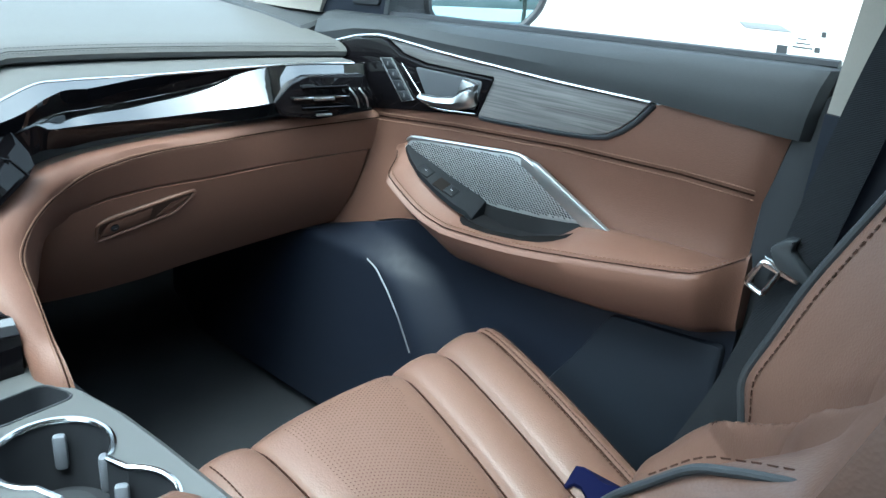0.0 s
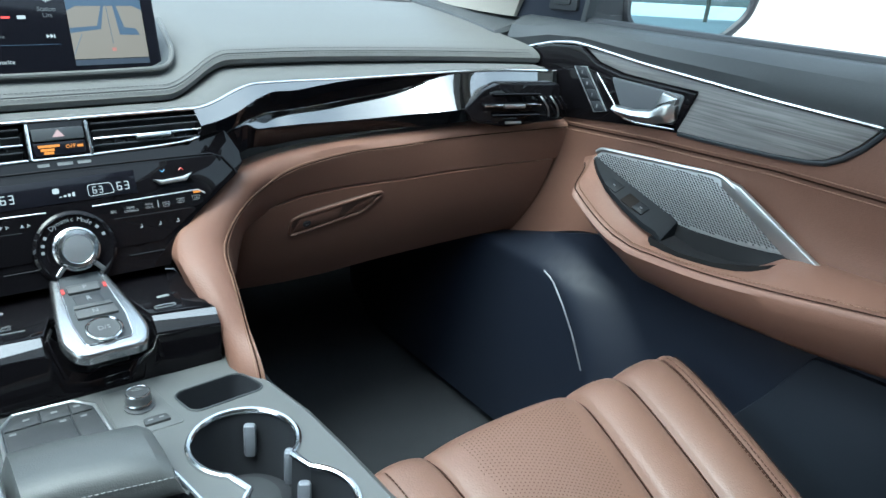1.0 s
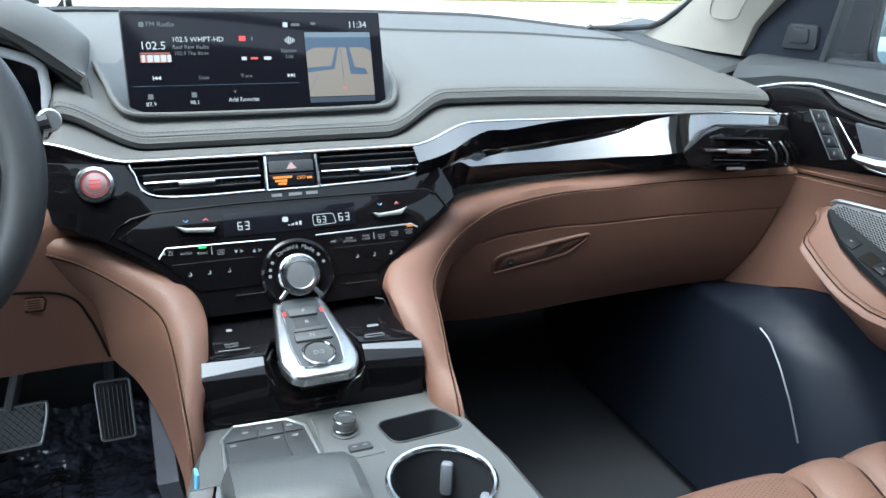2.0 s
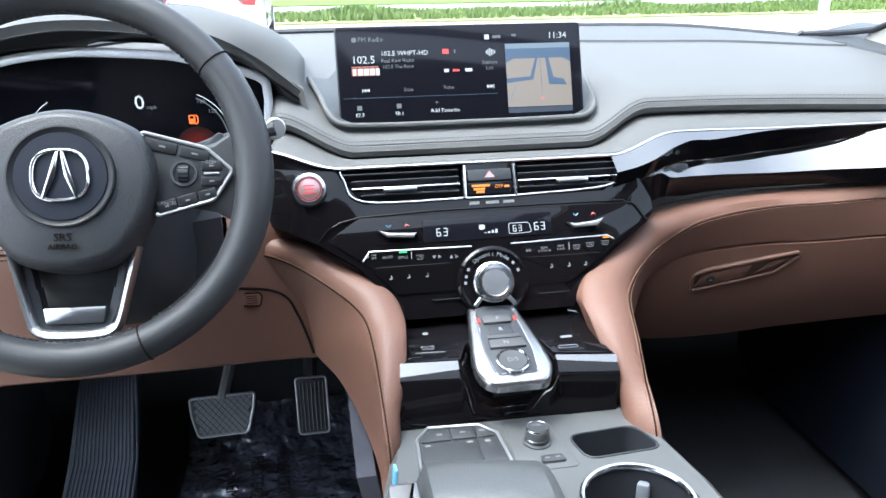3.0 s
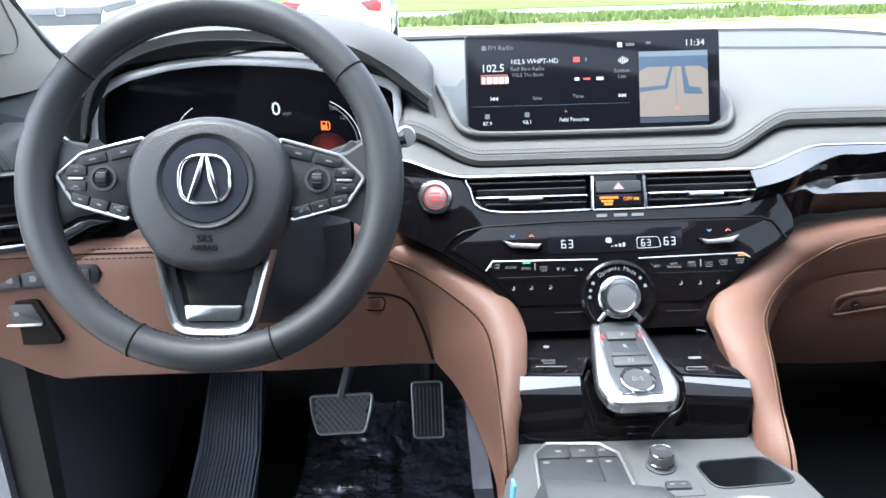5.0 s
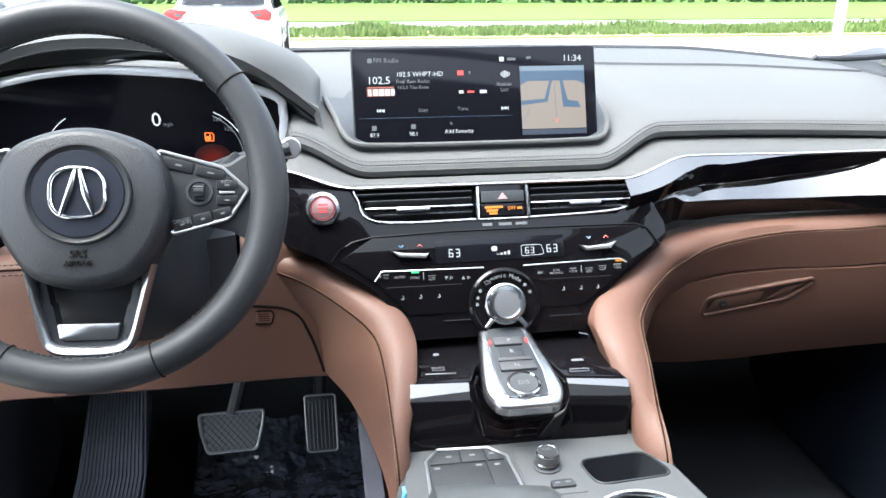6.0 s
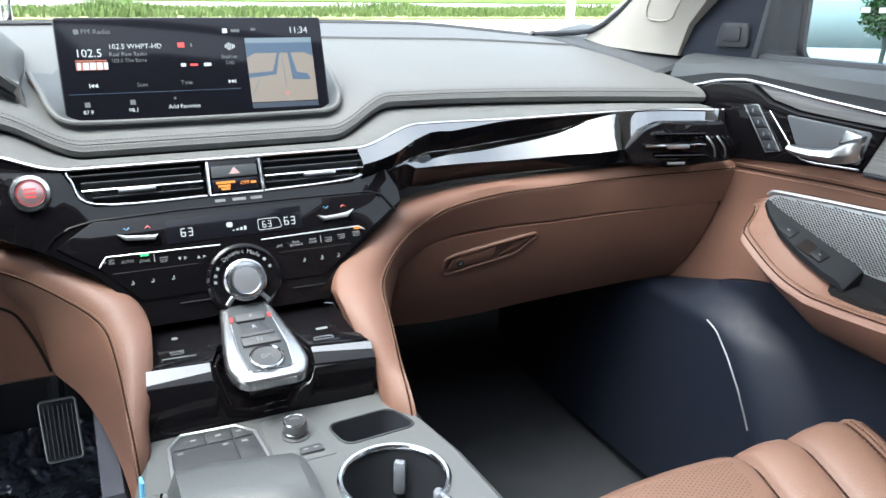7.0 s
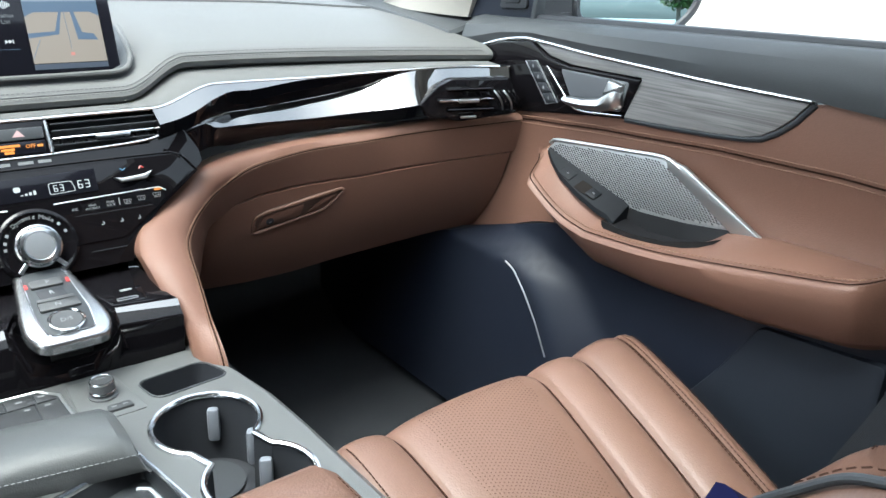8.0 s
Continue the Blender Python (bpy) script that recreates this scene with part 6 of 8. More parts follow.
mark("switch_symbol", at(PM, -0.008, 0.011, 0.004), 0.006, 0.005, LEGEND, pk, 0.0003, 0.002)
lv = thing("side_air_vent", "black driver side air vent with bright wing", "air vent", (-0.65, -0.16, 1.045), "dashboard air vents")
LM = basis((-0.645, -0.188, 1.045), (0.16, 0.05, 0), (0, 0.05, 1))
part("frame", prism(round_poly([(-0.065, 0.03), (0.06, 0.03), (0.085, -0.002), (0.03, -0.026), (-0.065, -0.026)], 0.006), LM, -0.02, 0.003, 0.003), PIANO, lv)
part("bright_wing", prism([(-0.075, -0.022), (0.018, -0.022), (0.060, -0.002), (0.082, 0.001), (0.060, 0.006), (0.048, 0.005), (0.012, -0.012), (-0.075, -0.012)], LM, 0.003, 0.010, 0.003), CHROME, lv, "bright wing-shaped bar")
part("bright_bar", box(LM @ pose(-0.020, 0.0085, 0.010), 0.09, 0.004, 0.006, 0.0015, 2), CHROME, lv)
for y in (0.018, -0.010):
    part("slat", box(LM @ pose(-0.01, y, 0.004, -20), 0.10, 0.003, 0.012, 0.001, 1), PIANO, lv)

# ---------------------------------------------------------------- pedals and driver's floor
RUBBER = plastic("black_rubber", (0.02, 0.02, 0.022), 0.55)
TREAD = plastic("worn_grey_rubber", (0.11, 0.115, 0.125), 0.5)
FOOTREST = plastic("blue_black_plastic", (0.065, 0.075, 0.100), 0.42)
bp = thing("brake_pedal", "black rubber brake pedal with diamond tread", "pedal", (-0.36, 0.07, 0.61))
BPM = basis((-0.362, 0.070, 0.643), (1, 0, 0), (0, 0.35, 0.94))
pad = [(-0.049, 0.029), (0.049, 0.031), (0.046, 0.007), (0.036, -0.029), (-0.038, -0.031), (-0.047, 0.003)]
part("pad", prism(round_poly(pad, 0.006), BPM, -0.008, 0.0, 0.002), RUBBER, bp)
part("pad_rim", tube([BPM @ Vector((x, y, 0.001)) for x, y in round_poly(pad, 0.006)], 0.0025, 6, True), GREY_METAL, bp)
for i in range(9):
    for j in range(10):
        x, y = -0.039 + 0.0095 * i + (0.00475 if j % 2 else 0), -0.025 + 0.0057 * j
        if abs(x) < 0.035 + 0.0010 * j:
            part("tread_lozenge", prism([(-0.0041, 0), (0, -0.0055), (0.0041, 0), (0, 0.0055)], at(BPM, x, y), 0, 0.003), TREAD, bp)
part("arm", tube([(-0.362, 0.08, 0.665), (-0.345, 0.12, 0.72), (-0.325, 0.20, 0.82)], 0.008, 8, False, None, 1.4), GREY_METAL, bp, "steel pedal arm")
gp = thing("accelerator_pedal", "black ribbed accelerator pedal", "pedal", (-0.226, 0.1, 0.575))
GPM = basis((-0.226, 0.100, 0.625), (1, 0, 0), (0, 0.30, 0.95))
part("pad", prism(round_poly([(-0.025, 0.048), (0.024, 0.048), (0.025, -0.044), (-0.023, -0.044)], 0.006), GPM, -0.010, 0.0, 0.002), RUBBER, gp)
for k in range(7):
    part("rib", box(at(GPM, -0.0185 + 0.0062 * k, 0, 0.001), 0.0022, 0.080, 0.003, 0.0008, 1), TREAD, gp)
part("pad_rim", tube([GPM @ Vector((x, y, 0.001)) for x, y in round_poly([(-0.025, 0.048), (0.024, 0.048), (0.025, -0.044), (-0.023, -0.044)], 0.006)], 0.0018, 6, True), GREY_METAL, gp)
part("arm", tube([(-0.226, 0.12, 0.66), (-0.222, 0.18, 0.74), (-0.22, 0.22, 0.80)], 0.012, 8), BLACK, gp)
pb = thing("pedal_bracket", "grey steel pedal bracket under the dashboard", "bracket", (-0.29, 0.2, 0.72))
part("plate", box(pose(-0.29, 0.22, 0.735, 15), 0.16, 0.01, 0.07, 0.003), DARK_GREY, pb)
for x in (-0.315, -0.262, -0.225):
    part("tab", prism([(-0.006, 0.03), (0.007, 0.03), (0.001, -0.03), (-0.005, -0.03)], basis((x, 0.205, 0.735), (1, 0, 0), (0, 0.2, 1)), 0, 0.006, 0.001), GREY_METAL, pb)
fr = thing("footrest", "ridged black plastic footrest", "footrest", (-0.54, 0.06, 0.5))
part("plate", slab([[(-0.572 + 0.0, 0.12, 0.715), (-0.490, 0.12, 0.717)], [(-0.590, 0.05, 0.60), (-0.500, 0.05, 0.60)], [(-0.620, -0.02, 0.475), (-0.512, -0.02, 0.475)]], (0, 0.04, -0.02)), FOOTREST, fr)
for k in range(17):
    f = k / 16
    a, b = Vector((-0.569 + 0.078 * f, 0.119, 0.712)), Vector((-0.617 + 0.104 * f, -0.019, 0.477))
    part("ridge", tube([a + Vector((0, -0.002, 0.001)), (a + b) / 2 + Vector((0.010, -0.003, 0.001)), b + Vector((0, -0.002, 0.001))], 0.0018, 5), FOOTREST, fr)
# Driver-side copy of the carpet, its colour lightened to stand for light there.
LIT_TUNNEL_CARPET = node_mat("lit_tunnel_carpet", (0.06, 0.062, 0.075), 0.9, 0, 0.15)
vary(LIT_TUNNEL_CARPET, (0.060, 0.062, 0.075), 14, 0.2, 700, 0.3)
grain(LIT_TUNNEL_CARPET, 1100, 0.7, 0.002, "NOISE")
part("tunnel_trim_carpet", slab([[(-0.175 - 0.0, y, 0.80), (-0.150, y, 0.66), (-0.125, y, 0.45)] for y in (-0.34, -0.1, 0.1, 0.35)], (0.02, 0, 0)), LIT_TUNNEL_CARPET, console, "tunnel carpet in a colour lightened for driver-side light")
part("tunnel_trim_carpet", slab([[(0.165, y, 0.80), (0.160, y, 0.66), (0.160, y, 0.45)] for y in (-0.36, -0.1, 0.1, 0.35)], (-0.02, 0, 0)), CARPET, console, "black tunnel carpet")
film = node_mat("clear_floor_film", (0.05, 0.055, 0.08), 0.14, 0, 0.9, 0.6)
vary(film, (0.050, 0.055, 0.080), 12, 0.25, 200, 0.1, 0.15, 0.08)
grain(film, 20, 1.0, 0.03, "NOISE")
mat_rows = []
for i in range(30):
    y = -0.35 + 0.66 * i / 29
    mat_rows.append([Vector((-0.455 + 0.30 * j / 20, y, 0.460 + 0.05 * max(0, (y - 0.2) / 0.1) ** 1.3 + 0.022 * max(0.0, 0.35 - abs(noise.noise(Vector((5 * j / 20, 8 * i / 29, 3))))) + 0.010 * max(0.0, 0.3 - abs(noise.noise(Vector((13 * j / 20, 17 * i / 29, 8))))))) for j in range(21)])
fm = thing("floor_film", "crinkled clear protective film over the driver's floor mat", "floor film", (-0.3, 0, 0.45))
part("film", slab(mat_rows, (0, 0, -0.003)), film, fm)
for body, x, y in (("DEALER MUST", -0.285, 0.10), ("REMOVE", -0.37, 0.09), ("PROTECTIVE", -0.33, 0.12)):
    text("printed_writing", body, pose(x, y, 0.4705, 0, 0, -88), 0.030, DARK_SEAM, fm)
kp = thing("kick_panel", "dark grey driver footwell side trim with rubber seals", "trim", (-0.71, 0, 0.6))
part("panel", slab([[(-0.735, -0.20, 0.45), (-0.735, -0.20, 0.89)], [(-0.71, -0.05, 0.45), (-0.712, -0.05, 0.89)], [(-0.70, 0.30, 0.45), (-0.70, 0.30, 0.87)]], (-0.03, 0, 0)), plastic("slate_side_trim", (0.125, 0.128, 0.150), 0.5), kp)
for dy, r in ((-0.138, 0.007), (-0.085, 0.005)):
    part("seal", tube([(-0.728, dy + 0.005, 0.875), (-0.728, dy, 0.78), (-0.730, dy - 0.01, 0.60), (-0.73, dy - 0.03, 0.46)], r, 8), BLACK, kp)
part("sill_strip", loft([[(-0.745, -0.190, z), (-0.690 - 0.012 * (0.9 - z), -0.186, z), (-0.676 - 0.04 * (0.9 - z), -0.172, z), (-0.690 - 0.04 * (0.9 - z), -0.155, z), (-0.745, -0.155, z)] for z in (0.44, 0.6, 0.75, 0.895)]), plastic("warm_grey_trim", (0.018, 0.017, 0.018), 0.55, spec=0.2), kp, "warm grey sill side")

# ---------------------------------------------------------------- passenger door
door = thing("passenger_door", "closed passenger door with brown leather, grey wood trim and armrest", "car door", (0.75, -0.45, 0.45))
DM = basis((0.72, 0, 0), (0, -1, 0), (0, 0, 1))
WOOD = node_mat("grey_open_pore_wood", (0.13, 0.125, 0.122), 0.5, 0, 0.35)
wn_, wl_ = WOOD.node_tree.nodes, WOOD.node_tree.links
co = wn_.new("ShaderNodeTexCoord")
mp = wn_.new("ShaderNodeMapping")
mp.inputs["Scale"].default_value = (1, 1.6, 70)
mp.inputs["Rotation"].default_value = (0.03, 0, 0)
wv = wn_.new("ShaderNodeTexNoise")
wv.inputs["Scale"].default_value, wv.inputs["Detail"].default_value, wv.inputs["Distortion"].default_value = 4.0, 9, 1.2
rp = wn_.new("ShaderNodeValToRGB")
rp.color_ramp.elements[0].position, rp.color_ramp.elements[0].color = 0.30, (0.088, 0.086, 0.085, 1)
rp.color_ramp.elements[1].position, rp.color_ramp.elements[1].color = 0.70, (0.205, 0.200, 0.198, 1)
bp_ = wn_.new("ShaderNodeBump")
bp_.inputs["Strength"].default_value, bp_.inputs["Distance"].default_value = 0.3, 0.0006
wl_.new(co.outputs["Object"], mp.inputs[0]), wl_.new(mp.outputs[0], wv.inputs["Vector"]), wl_.new(wv.outputs["Fac"], rp.inputs[0])
wl_.new(rp.outputs[0], wn_["Principled BSDF"].inputs["Base Color"]), wl_.new(wv.outputs["Fac"], bp_.inputs["Height"]), wl_.new(bp_.outputs[0], wn_["Principled BSDF"].inputs["Normal"])

# brown upper panel: gently hollow between belt and armrest
rows = []
for i in range(61):
    u = 0.085 + 0.768 * i / 60
    lo = 0.80 + 0.075 * smooth(0.085, 0.33, u) - 0.01 * smooth(0.4, 0.85, u)
    top = lerp_curve(((0.085, 1.03), (0.204, 1.042), (0.29, 1.052), (0.43, 1.068), (0.571, 1.076), (0.632, 1.085), (0.655, 1.098), (0.69, 1.131), (0.86, 1.127)), u)[0]
    seam = lerp_curve(((0.085, 1.012), (0.222, 1.025), (0.382, 1.039), (0.577, 1.051), (0.737, 1.054), (0.86, 1.050)), u)[0]
    row = []
    for k in range(13):
        v = lo + (top - lo) * k / 12
        h = 0.002 - 0.014 * math.exp(-((v - seam + 0.06) / 0.05) ** 2) * smooth(0.12, 0.35, u) - 0.003 * math.exp(-((v - seam) / 0.006) ** 2)
        e = lerp_curve(((0.80, 0.826), (0.956, 0.828), (1.042, 0.835), (1.118, 0.849), (1.193, 0.863)), v)[0]
        h -= 0.012 * smooth(0.82, 0.853, u) ** 2
        row.append(DM @ Vector((u - smooth(0.70, 0.853, u) * (0.853 - e), v, h)))
    rows.append(row)
part("upper_panel", slab(rows, (0.03, 0, 0)), BROWN, door, "brown leather door panel")
us = [0.225 + 0.602 * i / 80 for i in range(81)]
seam_v = lambda u: lerp_curve(((0.085, 1.012), (0.222, 1.025), (0.382, 1.039), (0.577, 1.051), (0.737, 1.054), (0.86, 1.050)), u)[0]
part("seam", tube([DM @ Vector((u, seam_v(u), -0.0010)) for u in us], 0.0012, 5), SEAM_BROWN, door)
for d in (-0.0055, 0.0055):
    part("stitching", stitches([DM @ Vector((u, seam_v(u) + d, 0.0018)) for u in us], 0.0060, 0.0042, 0.0010, None, (-1, 0, 0)), TAN_THREAD, door)
# charcoal belt pad under the window
rows = []
for u, lo in ((0.076, 1.120), (0.10, 1.124), (0.17, 1.145), (0.24, 1.153), (0.36, 1.144), (0.465, 1.140), (0.56, 1.136), (0.69, 1.133), (0.78, 1.127), (0.842, 1.123), (0.860, 1.1215), (0.868, 1.121)):
    hi = 1.168 + 0.032 * u
    rows.append([DM @ Vector((u + (0.008 if u > 0.8 else 0) * (v - lo) / 0.07, v, h - (0.0 if u < 0.85 else 0.006 if u < 0.865 else 0.018))) for v, h in ((lo, -0.01), (lo, 0.008), (lo + (hi - lo) * 0.35, 0.012), (lo + (hi - lo) * 0.75, 0.004), (hi, -0.016), (hi + 0.003, -0.040), (hi - 0.006, -0.06))])
part("belt_pad", loft(rows), DARK_PAD, door, "charcoal padded window ledge")
part("window_seal", tube([DM @ Vector((u, 1.170 + 0.032 * u, -0.045)) for u in (0.06, 0.3, 0.6, 0.87)], 0.008, 8), BLACK, door)
part("bright_strip", tube([DM @ Vector((p.x, p.y, 0.0075)) for p in spline([(0.085, 1.119, 0), (0.13, 1.131, 0), (0.175, 1.1435, 0), (0.215, 1.150, 0), (0.24, 1.151, 0), (0.30, 1.147, 0), (0.363, 1.1425, 0), (0.465, 1.138, 0), (0.56, 1.134, 0), (0.687, 1.1315, 0)], 5)], 0.0028, 8), CHROME, door, "thin satin chrome strip")
# wood trim
wood_top = [(0.300, 1.146), (0.363, 1.1415), (0.465, 1.137), (0.56, 1.133), (0.686, 1.1305)]
wood_poly = [(0.240, 1.150)] + wood_top + [(0.668, 1.108), (0.650, 1.092), (0.632, 1.081), (0.612, 1.076), (0.571, 1.072), (0.50, 1.068), (0.428, 1.065), (0.450, 1.123), (0.39, 1.1225), (0.325, 1.1235), (0.278, 1.131)]
part("wood_trim", prism(wood_poly, DM, -0.012, 0.0065, 0.0025), WOOD, door, "grey open-pore wood trim")
part("wood_edge", tube([DM @ Vector((u, v, 0.002)) for u, v in ((0.690, 1.129), (0.671, 1.105), (0.653, 1.089), (0.634, 1.078), (0.612, 1.0735), (0.571, 1.0695), (0.50, 1.0655), (0.43, 1.0625))], 0.0040, 8), BLACK, door)
# lacquered handle panel
HM = DM @ pose(0, 1.09, 0.003) @ pose(0, 0, 0, 5) @ pose(0, -1.09, 0)
hp = part("handle_panel", prism([(0.095, 1.117), (0.175, 1.142), (0.240, 1.149), (0.278, 1.1295), (0.325, 1.122), (0.452, 1.1215), (0.429, 1.0635), (0.36, 1.056), (0.29, 1.047), (0.204, 1.034), (0.150, 1.03), (0.10, 1.04)], HM, -0.012, 0.0060, 0.0025), PIANO, door, "piano black handle panel")
part("handle_cup", prism(round_poly([(0.308, 1.117), (0.436, 1.116), (0.424, 1.073), (0.336, 1.066)], 0.006), HM, 0.0, 0.0070, 0.0008), node_mat("handle_cup_grey", (0.10, 0.105, 0.115), 0.45, 0.2), hp, "grey recessed handle cup")
part("pull_handle", loft([[HM @ Vector((u, v + a * w, h + b)) for a, b in ((1, 0.0), (0.8, 0.006), (0, 0.009), (-0.8, 0.006), (-1, 0.0), (0, -0.003))] for u, v, w, h in
                          ((0.322, 1.0755, 0.004, 0.010), (0.335, 1.0755, 0.0065, 0.014), (0.365, 1.0765, 0.0075, 0.017), (0.395, 1.080, 0.010, 0.017), (0.412, 1.088, 0.014, 0.015), (0.424, 1.092, 0.014, 0.010), (0.428, 1.092, 0.010, 0.006))]), ALU, hp, "satin chrome pull handle")
part("lock_tab", prism(round_poly([(0.396, 1.094), (0.424, 1.094), (0.430, 1.112), (0.405, 1.116)], 0.003), HM, 0.004, 0.016, 0.003), ALU, hp, "chrome lock tab")
part("bright_edge", tube([HM @ Vector((u, v, 0.005)) for u, v in ((0.279, 1.117), (0.314, 1.0815), (0.328, 1.066), (0.338, 1.0615), (0.36, 1.061), (0.425, 1.067))], 0.0018, 8), CHROME, hp)
strip = [(0.2355, 1.120), (0.2600, 1.123), (0.3050, 1.066), (0.2815, 1.060)]
ss = part("memory_switches", prism(strip, HM, 0.002, 0.008, 0.001), BLACK, hp, "strip of memory buttons")
part("strip_edge", tube([HM @ Vector((u, v, 0.008)) for u, v in strip], 0.0011, 5, True), ALU_LIGHT, ss)
for k in range(4):
    t0, t1 = k / 4 + 0.02, (k + 1) / 4 - 0.02
    a0, b0 = Vector(strip[0]).lerp(Vector(strip[3]), t0), Vector(strip[1]).lerp(Vector(strip[2]), t0)
    a1, b1 = Vector(strip[0]).lerp(Vector(strip[3]), t1), Vector(strip[1]).lerp(Vector(strip[2]), t1)
    part("button", prism([tuple(a0.lerp(b0, 0.1)), tuple(a0.lerp(b0, 0.9)), tuple(a1.lerp(b1, 0.9)), tuple(a1.lerp(b1, 0.1))], HM, 0.007, 0.0098, 0.0006), BLACK, ss)
    c = (a0 + b0 + a1 + b1) / 4
    mark("button_mark", HM @ pose(c.x, c.y, 0.0099), 0.0025, 0.005, LEGEND, ss)
# Thin lacquer rods stand in for two reflected glints on the panel.
for u0, v0, u1, v1 in ((0.188, 1.112, 0.215, 1.060), (0.200, 1.118, 0.232, 1.066)):
    part("reflected_glint_rod", tube([HM @ Vector((u0, v0, 0.0038)), HM @ Vector((u1, v1, 0.0038))], 0.0008, 5), PIANO, hp)

# armrest
ARM_IN = [(0.292, 0.990), (0.297, 0.979), (0.312, 0.965), (0.336, 0.948), (0.366, 0.930), (0.396, 0.917), (0.425, 0.911), (0.451, 0.909), (0.55, 0.916), (0.64, 0.930), (0.716, 0.944), (0.80, 0.961), (0.835, 0.976), (0.846, 0.984)]
arm_sp = spline([(u, v, 0) for u, v in ARM_IN], 4)
rows = []
for p in arm_sp:
    u, v = p.x, p.y
    end = smooth(0.846, 0.80, u)
    xi = 0.078 * min(1.0, 0.35 + 0.65 * smooth(0.292, 0.325, u)) * (0.35 + 0.65 * end)
    bot = lerp_curve(((0.292, 0.978), (0.31, 0.950), (0.345, 0.912), (0.368, 0.890), (0.439, 0.858), (0.543, 0.857), (0.687, 0.866), (0.82, 0.884), (0.846, 0.890)), u)[0]
    topo = lerp_curve(((0.292, 0.998), (0.461, 0.946), (0.52, 0.948), (0.647, 0.962), (0.75, 0.967), (0.846, 0.968)), u)[0]
    topo = min(topo, v + 0.05) - 0.026 * smooth(0.436, 0.452, u) * smooth(0.630, 0.575, u)
    rows.append([DM @ Vector((u, vv, h)) for vv, h in ((topo - 0.004, -0.01), (topo - 0.002, xi * 0.15), (v * 0.6 + topo * 0.4 + 0.002, xi * 0.45), (v + 0.006, xi * 0.80), (v + 0.0025, xi * 0.95), (v - 0.004, xi * 1.0), (v - 0.3 * (v - bot), xi * 0.93), (bot + 0.012, xi * 0.72), (bot, xi * 0.5), (bot - 0.002, -0.01))])
part("armrest", loft(rows), BROWN, door, "brown leather armrest", 50)
edge = []
for p in arm_sp[3:-2]:
    xi = 0.078 * min(1.0, 0.35 + 0.65 * smooth(0.292, 0.325, p.x)) * (0.35 + 0.65 * smooth(0.846, 0.80, p.x))
    edge.append(DM @ Vector((p.x, p.y + 0.0045, xi * 0.92)))
part("seam", tube([p + Vector((-0.001, 0, 0.0004)) for p in edge], 0.0008, 5), SEAM_BROWN, door)
part("stitching", stitches([p + Vector((0.006, 0, 0.0035)) for p in edge], 0.006, 0.0042, 0.0010, None, (-0.5, 0, 1)), TAN_THREAD, door)
# switch plate and grab pocket
SWITCH_BLACK = plastic("switch_plate_black", (0.007, 0.008, 0.010), 0.5, spec=0.15)
sp = part("switch_plate", loft([[DM @ Vector((u, v0, 0.006)), DM @ Vector((u, v0 + 0.003, 0.012)), DM @ Vector((u, v1 + 0.003, h1)), DM @ Vector((u, v1 - 0.004, h1 + 0.001)), DM @ Vector((u, v1 - 0.03, 0.006))] for u, v0, v1, h1 in
                                 ((0.303, 0.994, 0.992, 0.016), (0.32, 0.987, 0.981, 0.026), (0.35, 0.978, 0.965, 0.036), (0.39, 0.966, 0.950, 0.042), (0.43, 0.955, 0.938, 0.046), (0.452, 0.949, 0.934, 0.046), (0.462, 0.944, 0.924, 0.042))]), SWITCH_BLACK, door, "black switch plate")
SP = basis((0.693, -0.365, 0.968), (0, -1, -0.30), (0.88, -0.05, 0.40))
part("lock_switch", prism(round_poly([(-0.020, -0.010), (0.004, -0.010), (0.004, 0.008), (-0.020, 0.008)], 0.002), SP, -0.002, 0.0016, 0.0008), SWITCH_BLACK, sp)
part("window_switch", prism(round_poly([(0.018, -0.014), (0.060, -0.014), (0.060, 0.006), (0.018, 0.006)], 0.002), SP, -0.004, 0.0012, 0.0008), DARK_SEAM, sp)
part("switch_paddle", prism(round_poly([(0.040, -0.013), (0.059, -0.013), (0.059, 0.005), (0.040, 0.005)], 0.002), SP, 0.0, 0.0036, 0.0015), SWITCH_BLACK, sp)
mark("switch_mark", at(SP, -0.008, -0.001, 0.0017), 0.004, 0.0018, LEGEND, sp)
mark("switch_mark", at(SP, 0.05, -0.004, 0.0037), 0.004, 0.0018, LEGEND, sp)
part("grab_pocket", loft([[DM @ Vector((u, v, h)) for v, h in ((v0, 0.004), (v0 + 0.001, 0.010), (v0 - d, 0.013), (v0 - d - 0.003, h1 - 0.006), (v1, h1), (v1 - 0.012, h1), (v1 - 0.03, 0.004))] for u, v0, v1, h1, d in
                          ((0.446, 0.948, 0.926, 0.048, 0.018), (0.50, 0.946, 0.924, 0.052, 0.026), (0.55, 0.950, 0.928, 0.046, 0.026), (0.60, 0.955, 0.940, 0.030, 0.018), (0.635, 0.959, 0.955, 0.014, 0.004))]), node_mat("pocket_black", (0.008, 0.008, 0.009), 0.6, 0, 0.2), door, "black hollow grab pocket")
